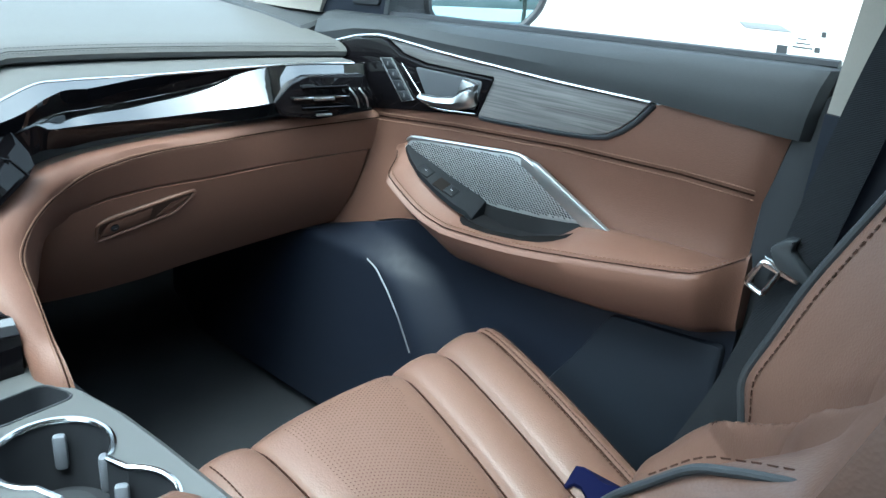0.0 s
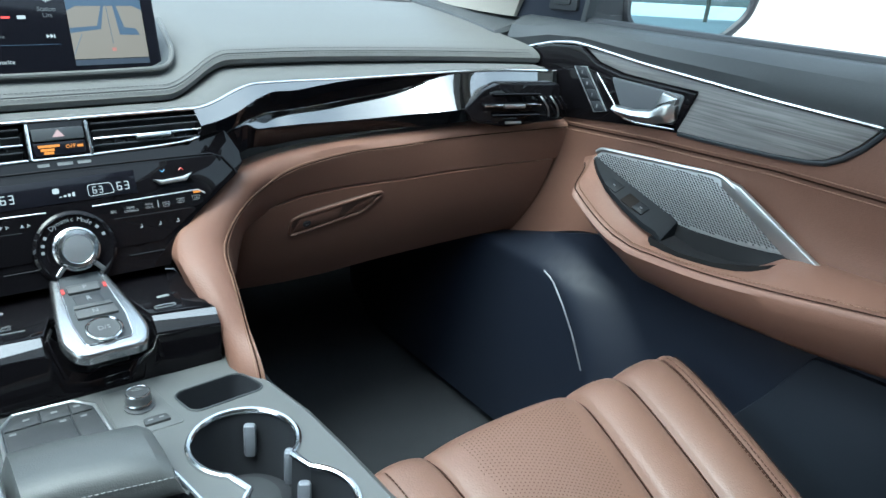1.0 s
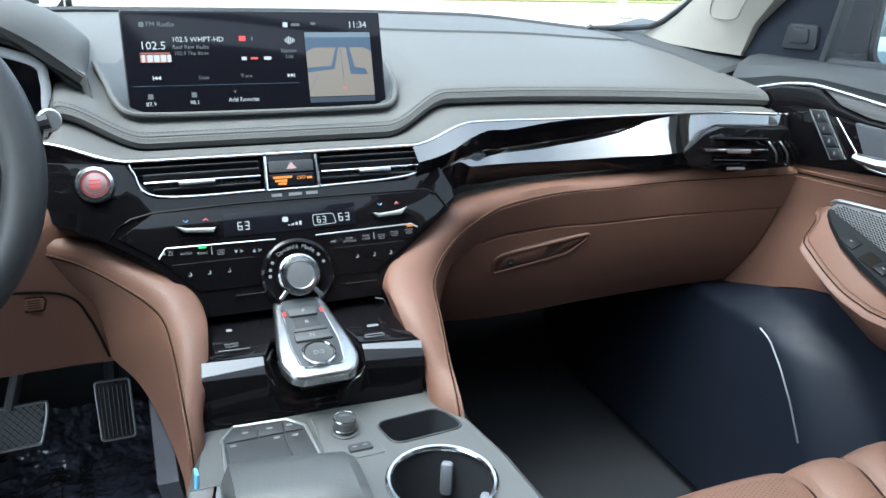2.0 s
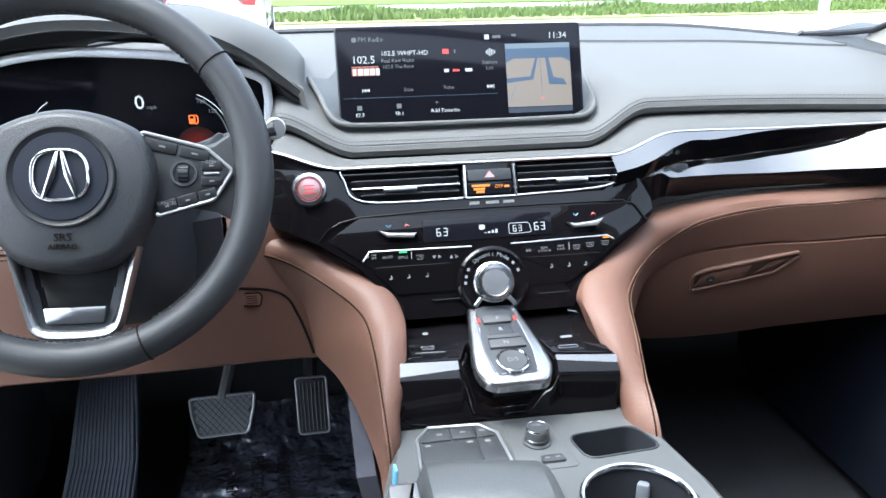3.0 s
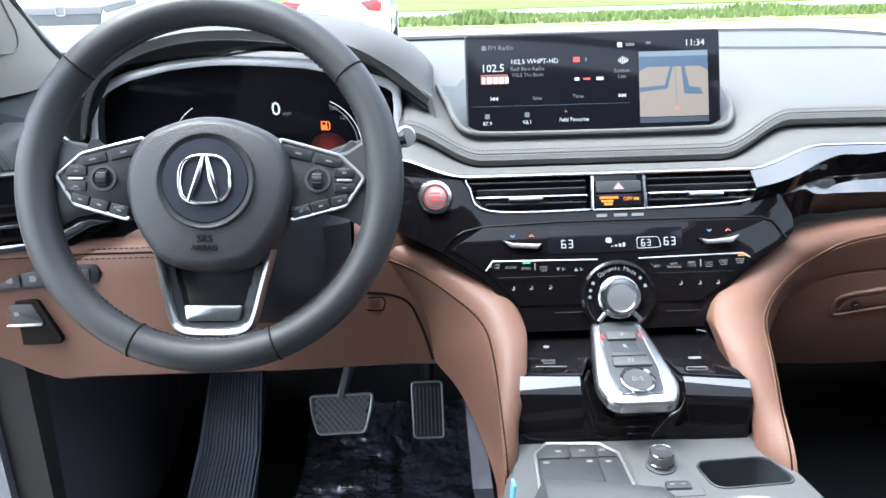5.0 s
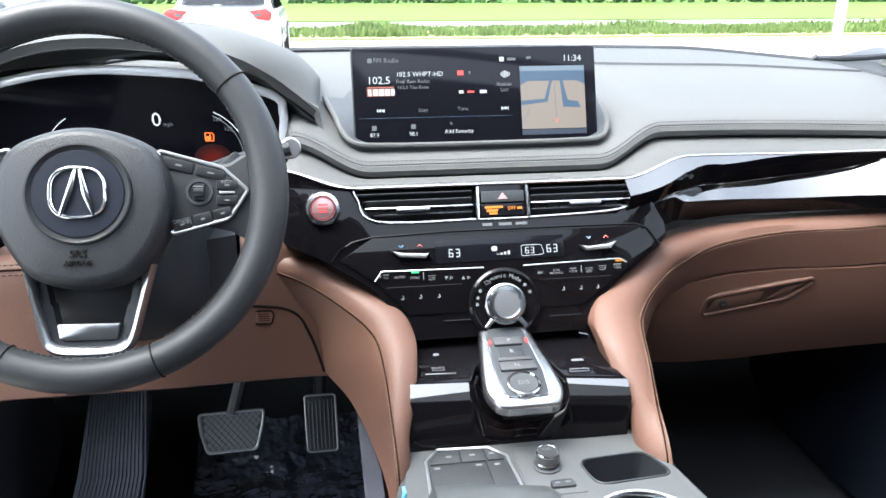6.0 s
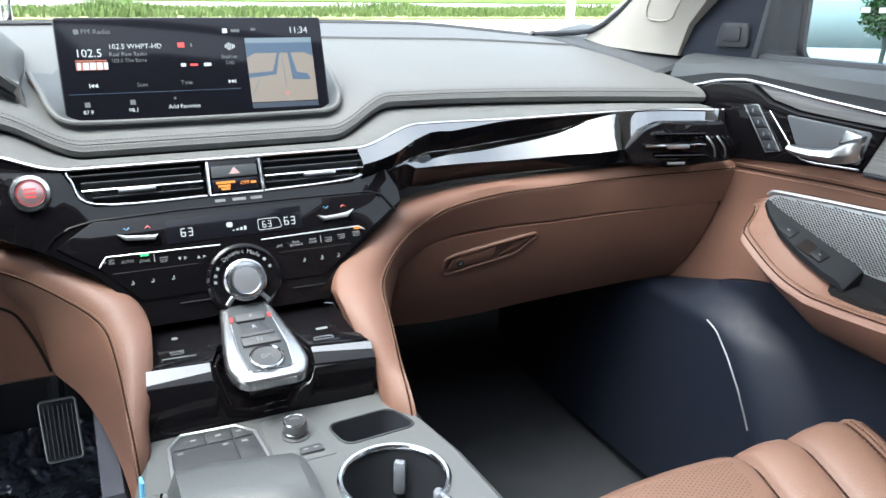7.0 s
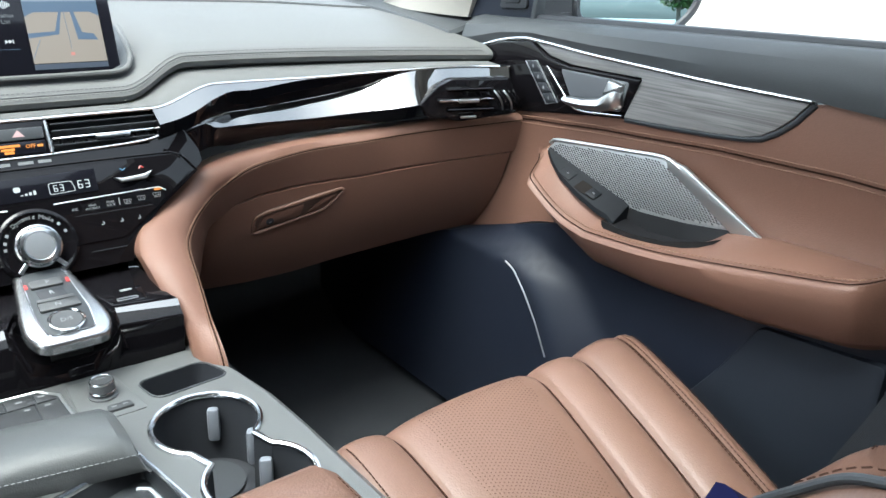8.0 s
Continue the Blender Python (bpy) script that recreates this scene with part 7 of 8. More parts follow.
# speaker grille
gr = [(0.294, 0.991), (0.311, 1.009), (0.40, 1.018), (0.497, 1.0265), (0.516, 1.025), (0.535, 1.017), (0.645, 0.961), (0.56, 0.948), (0.468, 0.941), (0.457, 0.944)]
sg = thing("speaker_grille", "perforated silver speaker grille in the door", "speaker grille", (0.715, -0.47, 0.98))
part("plate", prism(gr, DM, 0.0, 0.0105, 0.001), node_mat("grille_silver", (0.42, 0.43, 0.44), 0.42, 0.7), sg)
part("silver_edge", tube([DM @ Vector((p.x, p.y, 0.010)) for p in spline([(u, v, 0) for u, v in ((0.300, 1.003), (0.311, 1.0095), (0.35, 1.0138), (0.40, 1.0185), (0.45, 1.0228), (0.497, 1.0270), (0.516, 1.0255), (0.535, 1.0175))], 5)], 0.0030, 8), ALU_LIGHT, sg)
part("silver_flank", prism([(0.512, 1.0265), (0.540, 1.0225), (0.661, 0.9605), (0.622, 0.955), (0.516, 1.014)], DM, 0.006, 0.0125, 0.002), ALU_LIGHT, sg, "broad silver edge")


def inside(p, poly):
    hit = False
    for (x0, y0), (x1, y1) in zip(poly, poly[1:] + poly[:1]):
        if (y0 > p[1]) != (y1 > p[1]) and p[0] < (x1 - x0) * (p[1] - y0) / (y1 - y0) + x0:
            hit = not hit
    return hit


core = [(0.303, 0.991), (0.316, 1.004), (0.40, 1.0125), (0.495, 1.0205), (0.512, 1.016), (0.612, 0.960), (0.55, 0.9525), (0.470, 0.946), (0.458, 0.950)]
bm = bmesh.new()
for i in range(62):
    for j in range(28):
        u, v = 0.300 + 0.0052 * i + (0.0026 if j % 2 else 0), 0.944 + 0.0030 * j
        if inside((u, v), core):
            vs = [bm.verts.new(DM @ Vector((u + 0.0024 * math.cos(a), v + 0.0012 * math.sin(a) - 0.0006 * math.cos(a), 0.0107))) for a in (2 * math.pi * k / 6 for k in range(6))]
            bm.faces.new(vs)
tagged(part("perforation", bm, node_mat("grille_hole", (0.035, 0.036, 0.038), 0.9), sg), "", "", "", "stuff")
for k in range(5):
    mark("maker_mark", at(DM, 0.572 + 0.009 * k, 0.9555 + 0.0012 * k, 0.0107), 0.006, 0.0035, ALU_LIGHT, sg)
# lower door: one skin that swells forward into the speaker pod
LINE = ((0.47, 0.490), (0.55, 0.443), (0.62, 0.403), (0.688, 0.366), (0.727, 0.344), (0.766, 0.316), (0.7965, 0.288), (0.8046, 0.268), (0.815, 0.235))


def pod_h(u, v):
    e = lerp_curve(LINE, v)[0]
    return 0.046 * (1 - smooth(e + 0.004, e + 0.120, u)) * smooth(0.838, 0.808, v)


rows = []
for i in range(85):
    u = -0.34 + 1.185 * i / 84
    h0 = lerp_curve(((-0.02, 0.006), (0.5, 0.010), (0.80, 0.012), (0.845, 0.004)), u)[0]
    hi = lerp_curve(((-0.02, 0.790), (0.09, 0.802), (0.33, 0.880), (0.44, 0.862), (0.85, 0.890)), u)[0]
    vs = [hi - (hi - 0.47) * k / 26 for k in range(27)]
    rows.append([DM @ Vector((u, hi, -0.012))] + [DM @ Vector((u, v, h0 + pod_h(u, v))) for v in vs])
part("lower_panel", slab(rows, (0.03, 0, 0)), BLACK_BLUE, door, "black lower door panel with speaker bulge", 60)
part("silver_line", tube([DM @ Vector((lerp_curve(LINE, v)[0], v, pod_h(lerp_curve(LINE, v)[0], v) + 0.0100)) for v in np.linspace(0.8046, 0.675, 24)], 0.0013, 8), ALU_LIGHT, door, "thin bright line")
part("bottle_pocket", prism(round_poly([(0.688, 0.853), (0.838, 0.866), (0.842, 0.60), (0.60, 0.58), (0.605, 0.715), (0.645, 0.775)], 0.01), DM, 0.008, 0.020, 0.004), plastic("slate_plastic", (0.011, 0.0135, 0.019), 0.6, spec=0.14), door, "slate grey door pocket")
part("rear_edge", box(pose(0.752, -0.856, 0.80), 0.04, 0.050, 0.74, 0.008), BLACK, door)
part("outer_skin", slab([[(0.86, y, 0.30), (0.93, y, 0.45), (0.955, y, 0.80), (0.95, y, 1.0), (0.90, y, 1.15)] for y in (-0.05, -0.4, -0.868)], (-0.02, 0, 0)), PAINT, door, "pale painted outer skin")
pane = part("pane", slab([[(0.80 - 0.02 * k, y, 1.15 + 0.105 * k) for k in range(5)] for y in (-0.20, -0.5, -0.875)], (0.004, 0, 0)), GLASS, door, "clear window pane")
pane.visible_shadow = False
mk = bmesh.new()
PW = basis((0.7985, 0, 1.15), (0, -1, 0), (-0.19, 0, 1))
for u, v, w, h in ((0.800, 1.208, 0.012, 0.010), (0.822, 1.213, 0.022, 0.0018), (0.822, 1.2175, 0.016, 0.0016), (0.82, 1.2225, 0.010, 0.0014), (0.838, 1.2125, 0.006, 0.006), (0.842, 1.230, 0.005, 0.006)):
    pp = [(-w / 2, -h / 2), (w / 2, -h / 2), (w / 2, h / 2), (-w / 2, h / 2)]
    prism(pp, PW @ pose(u, v - 1.150, 0.003), 0, 0.0004, 0, 2, mk)
part("etched_marks", mk, LEGEND, door, "small etched glass marks")

# driver's door, swung wide open beyond the view
dd = thing("driver_door", "open driver door with charcoal ledge and dark panel", "car door", (-0.93, -0.06, 0.3))
OD = pose(-0.93, -0.06, 0, 0, 0, -68)
part("panel", slab([[OD @ Vector((0.05, y, 0.35)), OD @ Vector((0.06, y, 0.85)), OD @ Vector((0.06, y, 1.13))] for y in (0.0, -0.2, -0.5, -0.82)], OD.to_3x3() @ Vector((-0.03, 0, 0))), DARK_GREY, dd)
part("belt_pad", loft([[OD @ Vector((x, y, z)) for x, z in ((0.075, 1.125), (0.08, 1.145), (0.065, 1.168), (0.045, 1.178), (0.02, 1.17), (0.02, 1.12))] for y in (0.0, -0.3, -0.6, -0.82)]), DARK_PAD, dd)
part("outer_skin", slab([[OD @ Vector((0.0, y, 0.30)), OD @ Vector((-0.03, y, 0.7)), OD @ Vector((0.01, y, 1.15))] for y in (0.0, -0.4, -0.82)], OD.to_3x3() @ Vector((0.02, 0, 0))), PAINT, dd)
for s, side in ((1, "right"), (-1, "left")):
    tagged(part("rear_quarter_" + side, slab([[(s * 0.86, y, 0.30), (s * 0.93, y, 0.45), (s * 0.955, y, 0.80), (s * 0.95, y, 1.0), (s * 0.90, y, 1.15)] for y in (-0.876, -1.5, -2.2, -3.0)], (-s * 0.02, 0, 0)), PAINT, None, "pale painted rear body side"), "", "body side", "", "structure")

# ---------------------------------------------------------------- outside mirror
om = thing("door_mirror", "black outside mirror, its glass coloured blue for the reflected sky", "car mirror", (0.98, -0.15, 1.14))
MM = basis((1.005, -0.205, 1.225), (0.925, -0.38, 0), (0.015, 0.037, 1))
mp_ = round_poly([(-0.118, 0.11), (-0.116, -0.045), (-0.095, -0.066), (-0.03, -0.082), (0.06, -0.074), (0.104, -0.035), (0.122, 0.03), (0.125, 0.11)], 0.02)
part("housing", loft([[MM @ Vector((x * k, y * k, h)) for x, y in mp_] for k, h in ((1.10, 0.0), (1.14, -0.02), (1.08, -0.07), (0.85, -0.13), (0.4, -0.16))]), PIANO, om, "glossy black housing")
part("housing_edge", tube([MM @ Vector((x * 1.06, y * 1.06, 0.002)) for x, y in mp_], 0.008, 8, True), BLACK, om)
part("mirror_glass", prism(mp_, MM, -0.002, 0.003), MIRROR, om, "mirror glass")
part("inner_cover", loft([[MM @ Vector((x, y, h)) for x, y in ((-0.125, 0.13), (-0.125, -0.055), (-0.165, -0.052), (-0.200, -0.040), (-0.205, 0.13))] for h in (-0.06, 0.004)]), BLACK, om, "black inner mirror cover")
part("arm", loft([[(x, y + d, z + e) for d, e in ((-0.045, -0.02), (0.045, -0.03), (0.045, 0.03), (-0.045, 0.025))] for x, y, z in ((0.80, -0.12, 1.165), (0.86, -0.115, 1.155), (0.93, -0.12, 1.16))]), BLACK, om)
for x in range(3):
    part("maker_mark", prism([(-0.008, -0.004), (0.008, -0.004), (0.008, 0.004), (-0.008, 0.004)], MM @ pose(-0.03 + 0.03 * x, 0.02, 0.0031), 0, 0.0003), ALU_LIGHT, om)

# ---------------------------------------------------------------- front passenger seat
PROFILE = [(0.160, -0.085), (0.168, -0.03), (0.178, -0.006), (0.195, 0.008), (0.222, 0.010), (0.246, 0.003), (0.2545, -0.006), (0.263, 0.001), (0.30, 0.009), (0.37, 0.0125), (0.44, 0.009), (0.466, 0.001), (0.475, -0.007), (0.484, 0.004), (0.505, 0.010), (0.530, 0.009), (0.545, 0.003),
           (0.553, -0.004), (0.562, 0.005), (0.583, 0.012), (0.605, 0.013), (0.622, 0.009), (0.6305, 0.0055), (0.640, 0.008), (0.652, 0.005), (0.661, -0.005), (0.668, -0.032), (0.670, -0.085)]
LENGTH = [(-0.500, 0.56), (-0.490, 0.62), (-0.486, 0.68), (-0.491, 0.732), (-0.503, 0.762), (-0.522, 0.779), (-0.55, 0.784), (-0.60, 0.776), (-0.68, 0.756), (-0.76, 0.732), (-0.84, 0.708), (-0.92, 0.69)]
seat = thing("passenger_seat", "saddle brown leather passenger seat with perforated centre", "car seat", (0.395, -0.7, 0.44))


def seat_x(x, y):
    """The cushion narrows on its outer side towards the back."""
    return x - 0.21 * max(0.0, -0.535 - y) * smooth(0.28, 0.44, x)


prof = spline([(x, d, 0) for x, d in PROFILE], 3)
leng = spline([(y, z, 0) for y, z in LENGTH], 3)
top_run = sorted((q.x, q.y) for q in leng if q.x <= -0.52 and q.y > 0.65)


def seat_z(x, y):
    """Height of the cushion's skin."""
    z = lerp_curve(top_run, y)[0]
    return z + lerp_curve([(q.x, q.y) for q in prof[4:-4]], x)[0]


rows = []
for q in leng:
    front = smooth(-0.484, -0.53, q.x) if q.y > 0.70 else 0.25
    if q.x < -0.53:
        front = 1.0
    rows.append([Vector((seat_x(p.x, q.x), q.x + 0.02 * (1 - front) * ((p.x - 0.408) / 0.248) ** 2 * -1, q.y + p.y * (0.35 + 0.65 * front))) for p in prof] + [Vector((seat_x(0.670, q.x), q.x, 0.55)), Vector((0.160, q.x, 0.55))])
part("cushion", loft(rows), BROWN_SEAT, seat, "brown leather seat cushion", 60)
for x0 in (0.2545, 0.475, 0.553):
    path = [(seat_x(x0, y), y, seat_z(x0, y) + 0.0007) for y in np.linspace(-0.525, -0.90, 18)]
    part("seam", tube(spline(path, 3), 0.0014, 6), SEAM_BROWN, seat)
for x0 in (0.6245, 0.6365, 0.6555, 0.186, 0.195):
    part("stitching", stitches([(seat_x(x0, y), y, seat_z(x0, y) + 0.0013) for y in np.linspace(-0.535, -0.90, 50)], 0.0060, 0.0042, 0.0009, None, (0, 0, 1)), BROWN_THREAD, seat)
part("seam", tube([(seat_x(0.6305, y), y, seat_z(0.6305, y) + 0.0009) for y in np.linspace(-0.535, -0.90, 40)], 0.0010, 6), SEAM_BROWN, seat)
bm = bmesh.new()
for i in range(40):
    for j in range(66):
        x, y = 0.270 + 0.0046 * i, -0.535 - 0.0046 * j - (0.0023 if i % 2 else 0)
        edge_fade = noise.noise(Vector((i * 0.23, j * 0.2, 0)))
        if 3 + 3 * edge_fade < i < 37 + 3 * edge_fade:
            z = seat_z(x, y) + 0.0008
            x = seat_x(x, y)
            vs = [bm.verts.new((x + 0.0010 * math.cos(a), y + 0.0010 * math.sin(a), z)) for a in (2 * math.pi * k / 5 for k in range(5))]
            bm.faces.new(vs)
tagged(part("perforation", bm, node_mat("perforation_shade", (0.07, 0.035, 0.022), 0.9), seat), "", "", "", "stuff")
part("base", box(pose(0.395, -0.70, 0.50), 0.42, 0.36, 0.12, 0.02), BLACK, seat, "black seat base")
# backrest: rows by height, bolsters forward on both sides
OUTER = ((0.47, 0.0), (0.505, 0.10), (0.535, 0.34), (0.560, 0.68), (0.578, 0.92), (0.590, 1.0), (0.602, 0.94), (0.615, 0.68), (0.627, 0.15), (0.632, -0.45))
INNER = ((0.165, -0.75), (0.170, 0.0), (0.180, 0.60), (0.195, 0.97), (0.206, 1.0), (0.225, 0.84), (0.250, 0.46), (0.275, 0.14), (0.30, 0.0))
OUT_FWD = ((0.0, 0.03), (0.08, 0.045), (0.15, 0.062), (0.17, 0.070), (0.216, 0.084), (0.262, 0.088), (0.34, 0.091), (0.433, 0.082), (0.50, 0.070))
IN_FWD = ((0.0, 0.03), (0.16, 0.060), (0.28, 0.072), (0.318, 0.072), (0.341, 0.060), (0.364, 0.044), (0.378, 0.022), (0.392, 0.004), (0.42, 0.0), (0.62, 0.0))
FOLD = ((0.26, 0.42), (0.33, 0.372), (0.40, 0.32), (0.50, 0.24), (0.56, 0.177), (0.592, 0.145), (0.64, 0.13))


def back_at(x, h, lift=0.0):
    y = -0.895 - 0.34 * h - 0.02 * math.sin(h * 5) + lift
    y += flow(OUT_FWD, h) * flow(OUTER, x) if x > 0.47 else 0.0
    y += max(0.02, flow(IN_FWD, h)) * flow(INNER, x) if x < 0.30 and flow(INNER, x) < 0 else flow(IN_FWD, h) * flow(INNER, x) if x < 0.30 else 0.0
    d = h - flow(FOLD, x)
    y += (0.020 * smooth(-0.10, -0.012, d) * smooth(0.003, -0.006, d) - 0.014 * smooth(0.07, 0.0, d) * smooth(-0.005, 0.002, d)) * smooth(0.27, 0.42, x)
    y += 0.74 * max(0.0, 0.138 - h) * smooth(0.30, 0.46, x)
    return Vector((0.397 + (x - 0.397) * (1.0 - 0.16 * smooth(0.40, 0.62, h)), y - 0.03 * (1 - smooth(0.0, 0.06, h)), 0.70 + 0.94 * h))


back_xs = sorted({round(x, 4) for x, _ in OUTER + INNER} | {round(0.17 + 0.46 * k / 70, 4) for k in range(71)} | {0.33, 0.37, 0.41, 0.44, 0.52, 0.548, 0.569, 0.608, 0.622, 0.187, 0.215, 0.237, 0.262})
rows = []
for h in np.linspace(0.0, 0.48, 110):
    front = [back_at(x, h) for x in back_xs]
    rows.append(front + [Vector((front[-1].x, front[-1].y - 0.08, front[-1].z)), Vector((front[0].x, front[-1].y - 0.08, front[0].z))])
part("backrest", loft(rows), BROWN_SEAT, seat, "brown leather backrest", 60)
PIPE = leather("charcoal_piping", (0.030, 0.033, 0.037), 0.5)
hs = np.linspace(0.15, 0.475, 46)
part("piping", tube([back_at(0.592, h, 0.003) for h in hs], 0.0050, 10), PIPE, seat, "charcoal piping")
part("stitching", stitches([back_at(0.574, h, 0.0012) for h in hs], 0.0095, 0.0062, 0.0013, None, (0, 1, 0.3)), BROWN_THREAD, seat)
inner = spline([(0.200, -0.915, 0.935), (0.200, -0.932, 0.975), (0.200, -0.946, 0.999), (0.200, -0.966, 1.021), (0.200, -0.987, 1.042), (0.200, -1.006, 1.051), (0.200, -1.023, 1.057), (0.200, -1.040, 1.061), (0.200, -1.065, 1.058)], 5)
part("piping", tube(inner, 0.0029, 10), PIPE, seat, "charcoal piping")
part("stitching", stitches([p + Vector((0.011, 0.0005, 0.001)) for p in inner[14:36]], 0.0080, 0.0050, 0.0009, None, (0, 1, 0.6)), BROWN_THREAD, seat)

# ---------------------------------------------------------------- seat belt
belt = thing("seat_belt", "grey woven seat belt with chrome tongue on the pillar", "seat belt", (0.69, -0.88, 0.7))
WEB = node_mat("woven_belt", (0.018, 0.020, 0.024), 0.8, 0, 0.2)
vary(WEB, (0.018, 0.020, 0.024), 12, 0.1, 600, 0.15)
n_, l_ = WEB.node_tree.nodes, WEB.node_tree.links
cw, ww, bw = n_.new("ShaderNodeTexCoord"), n_.new("ShaderNodeTexWave"), n_.new("ShaderNodeBump")
ww.wave_type, ww.bands_direction = "BANDS", "Z"
ww.inputs["Scale"].default_value, ww.inputs["Distortion"].default_value = 190, 0.4
bw.inputs["Strength"].default_value, bw.inputs["Distance"].default_value = 0.6, 0.001
l_.new(cw.outputs["Object"], ww.inputs["Vector"]), l_.new(ww.outputs[0], bw.inputs["Height"]), l_.new(bw.outputs[0], n_["Principled BSDF"].inputs["Normal"])


def strap(name, path, w, label=""):
    pts = spline(path, 6)
    return part(name, slab([[p + Vector((0, w / 2, 0)), p + Vector((-0.001, 0.0, 0)), p - Vector((0, w / 2, 0))] for p in pts], (0.0016, 0, 0)), WEB, belt, label)


strap("shoulder_strap", [(0.655, -0.985, 1.42), (0.666, -0.957, 1.30), (0.672, -0.934, 1.20), (0.675, -0.917, 1.10), (0.677, -0.904, 1.02), (0.679, -0.900, 1.0)], 0.046, "woven shoulder strap")
strap("lap_strap", [(0.679, -0.900, 1.0), (0.678, -0.888, 0.92), (0.676, -0.868, 0.83), (0.675, -0.838, 0.74), (0.675, -0.815, 0.66)], 0.046, "woven lap strap")
tg = basis((0.670, -0.889, 1.000), (0, -1, -0.25), (0, -0.25, 1))
part("tongue_cover", prism(round_poly([(-0.020, 0.012), (-0.008, 0.030), (0.002, 0.034), (0.0, 0.020), (0.030, 0.004), (0.030, -0.006), (-0.006, -0.004)], 0.005), tg, -0.005, 0.010, 0.003), DARK_GREY, belt, "dark belt tongue cover")
part("tongue_plate", tube([tg @ Vector((x, y, 0.006)) for x, y in round_poly([(-0.018, -0.004), (0.002, -0.008), (-0.003, -0.040), (-0.024, -0.036)], 0.005)], 0.0034, 8, True), CHROME, belt, "chrome tongue")
part("tongue_neck", prism([(-0.020, 0.002), (0.024, -0.004), (0.022, -0.010), (-0.018, -0.010)], tg, 0.003, 0.008, 0.001), CHROME, belt)
lan = thing("fabric_tab", "scrap of navy blue fabric lying on the seat", "fabric", (0.52, -0.79, 0.73))
part("cloth", slab([[(0.500 + 0.008 * math.sin(k), -0.762 - 0.010 * k, 0.728 + 0.002 * (k % 2) + 0.010 * math.sin(k * 0.9)), (0.520, -0.764 - 0.010 * k, 0.750 + 0.004 * math.sin(k * 1.3)), (0.540, -0.768 - 0.010 * k, 0.738)] for k in range(7)], (0, 0, -0.004)), node_mat("navy_cloth", (0.003, 0.004, 0.024), 0.95, 0, 0.1), lan)

# ---------------------------------------------------------------- outside
def ground_mat(name, c0, c1, scale, rough=0.9):
    m = node_mat(name, c0, rough, 0, 0.2)
    n, l = m.node_tree.nodes, m.node_tree.links
    co, t, t2, r, mx = n.new("ShaderNodeTexCoord"), n.new("ShaderNodeTexNoise"), n.new("ShaderNodeTexNoise"), n.new("ShaderNodeValToRGB"), n.new("ShaderNodeMath")
    t.inputs["Scale"].default_value, t.inputs["Detail"].default_value = scale, 6
    t2.inputs["Scale"].default_value, t2.inputs["Detail"].default_value = scale * 22, 3
    mx.operation = "MULTIPLY_ADD"
    mx.inputs[1].default_value = 0.5
    hf = n.new("ShaderNodeMath")
    hf.operation = "MULTIPLY"
    hf.inputs[1].default_value = 0.5
    l.new(co.outputs["Object"], t.inputs["Vector"]), l.new(co.outputs["Object"], t2.inputs["Vector"])
    l.new(t2.outputs["Fac"], hf.inputs[0]), l.new(t.outputs["Fac"], mx.inputs[0]), l.new(hf.outputs[0], mx.inputs[2])
    r.color_ramp.elements[0].position, r.color_ramp.elements[0].color = 0.35, (*c0, 1)
    r.color_ramp.elements[1].position, r.color_ramp.elements[1].color = 0.65, (*c1, 1)
    l.new(mx.outputs[0], r.inputs[0]), l.new(r.outputs[0], n["Principled BSDF"].inputs["Base Color"])
    return m


CONCRETE = ground_mat("pale_concrete", (0.31, 0.295, 0.27), (0.39, 0.375, 0.345), 0.4)
ROADM = ground_mat("pale_road", (0.20, 0.19, 0.185), (0.26, 0.25, 0.24), 0.3)
GRASS = ground_mat("lawn", (0.065, 0.115, 0.016), (0.10, 0.165, 0.028), 0.7)
WEEDS = ground_mat("dry_verge", (0.13, 0.17, 0.05), (0.26, 0.24, 0.14), 1.4)
HEDGE = ground_mat("hedge_leaves", (0.02, 0.055, 0.012), (0.06, 0.13, 0.03), 1.2)


def flat_ground(name, x0, x1, y0, y1, z, mat, label, category):
    return tagged(part(name, slab([[(x0, y, z), (x1, y, z)] for y in (y0, (y0 + y1) / 2, y1)], (0, 0, -0.15)), mat, None, label), "", category, "", "structure")


flat_ground("ground", -900, 900, -900, 900, 0.0, CONCRETE, "pale sunlit concrete parking lot", "ground")
flat_ground("road_lane", -60, 60, -70, -5.0, 0.01, ground_mat("grey_asphalt", (0.07, 0.07, 0.07), (0.11, 0.11, 0.108), 0.4), "grey asphalt lane behind the car", "road")
flat_ground("pavement_verge", -120, 120, 19.2, 24.2, 0.05, WEEDS, "dry weedy verge strip", "verge")
flat_ground("road", -120, 120, 24.2, 29.5, 0.02, ROADM, "pale road beyond the verge", "road")
flat_ground("ground_lawn", -160, 160, 29.5, 140, 0.06, GRASS, "bright green lawn", "lawn")


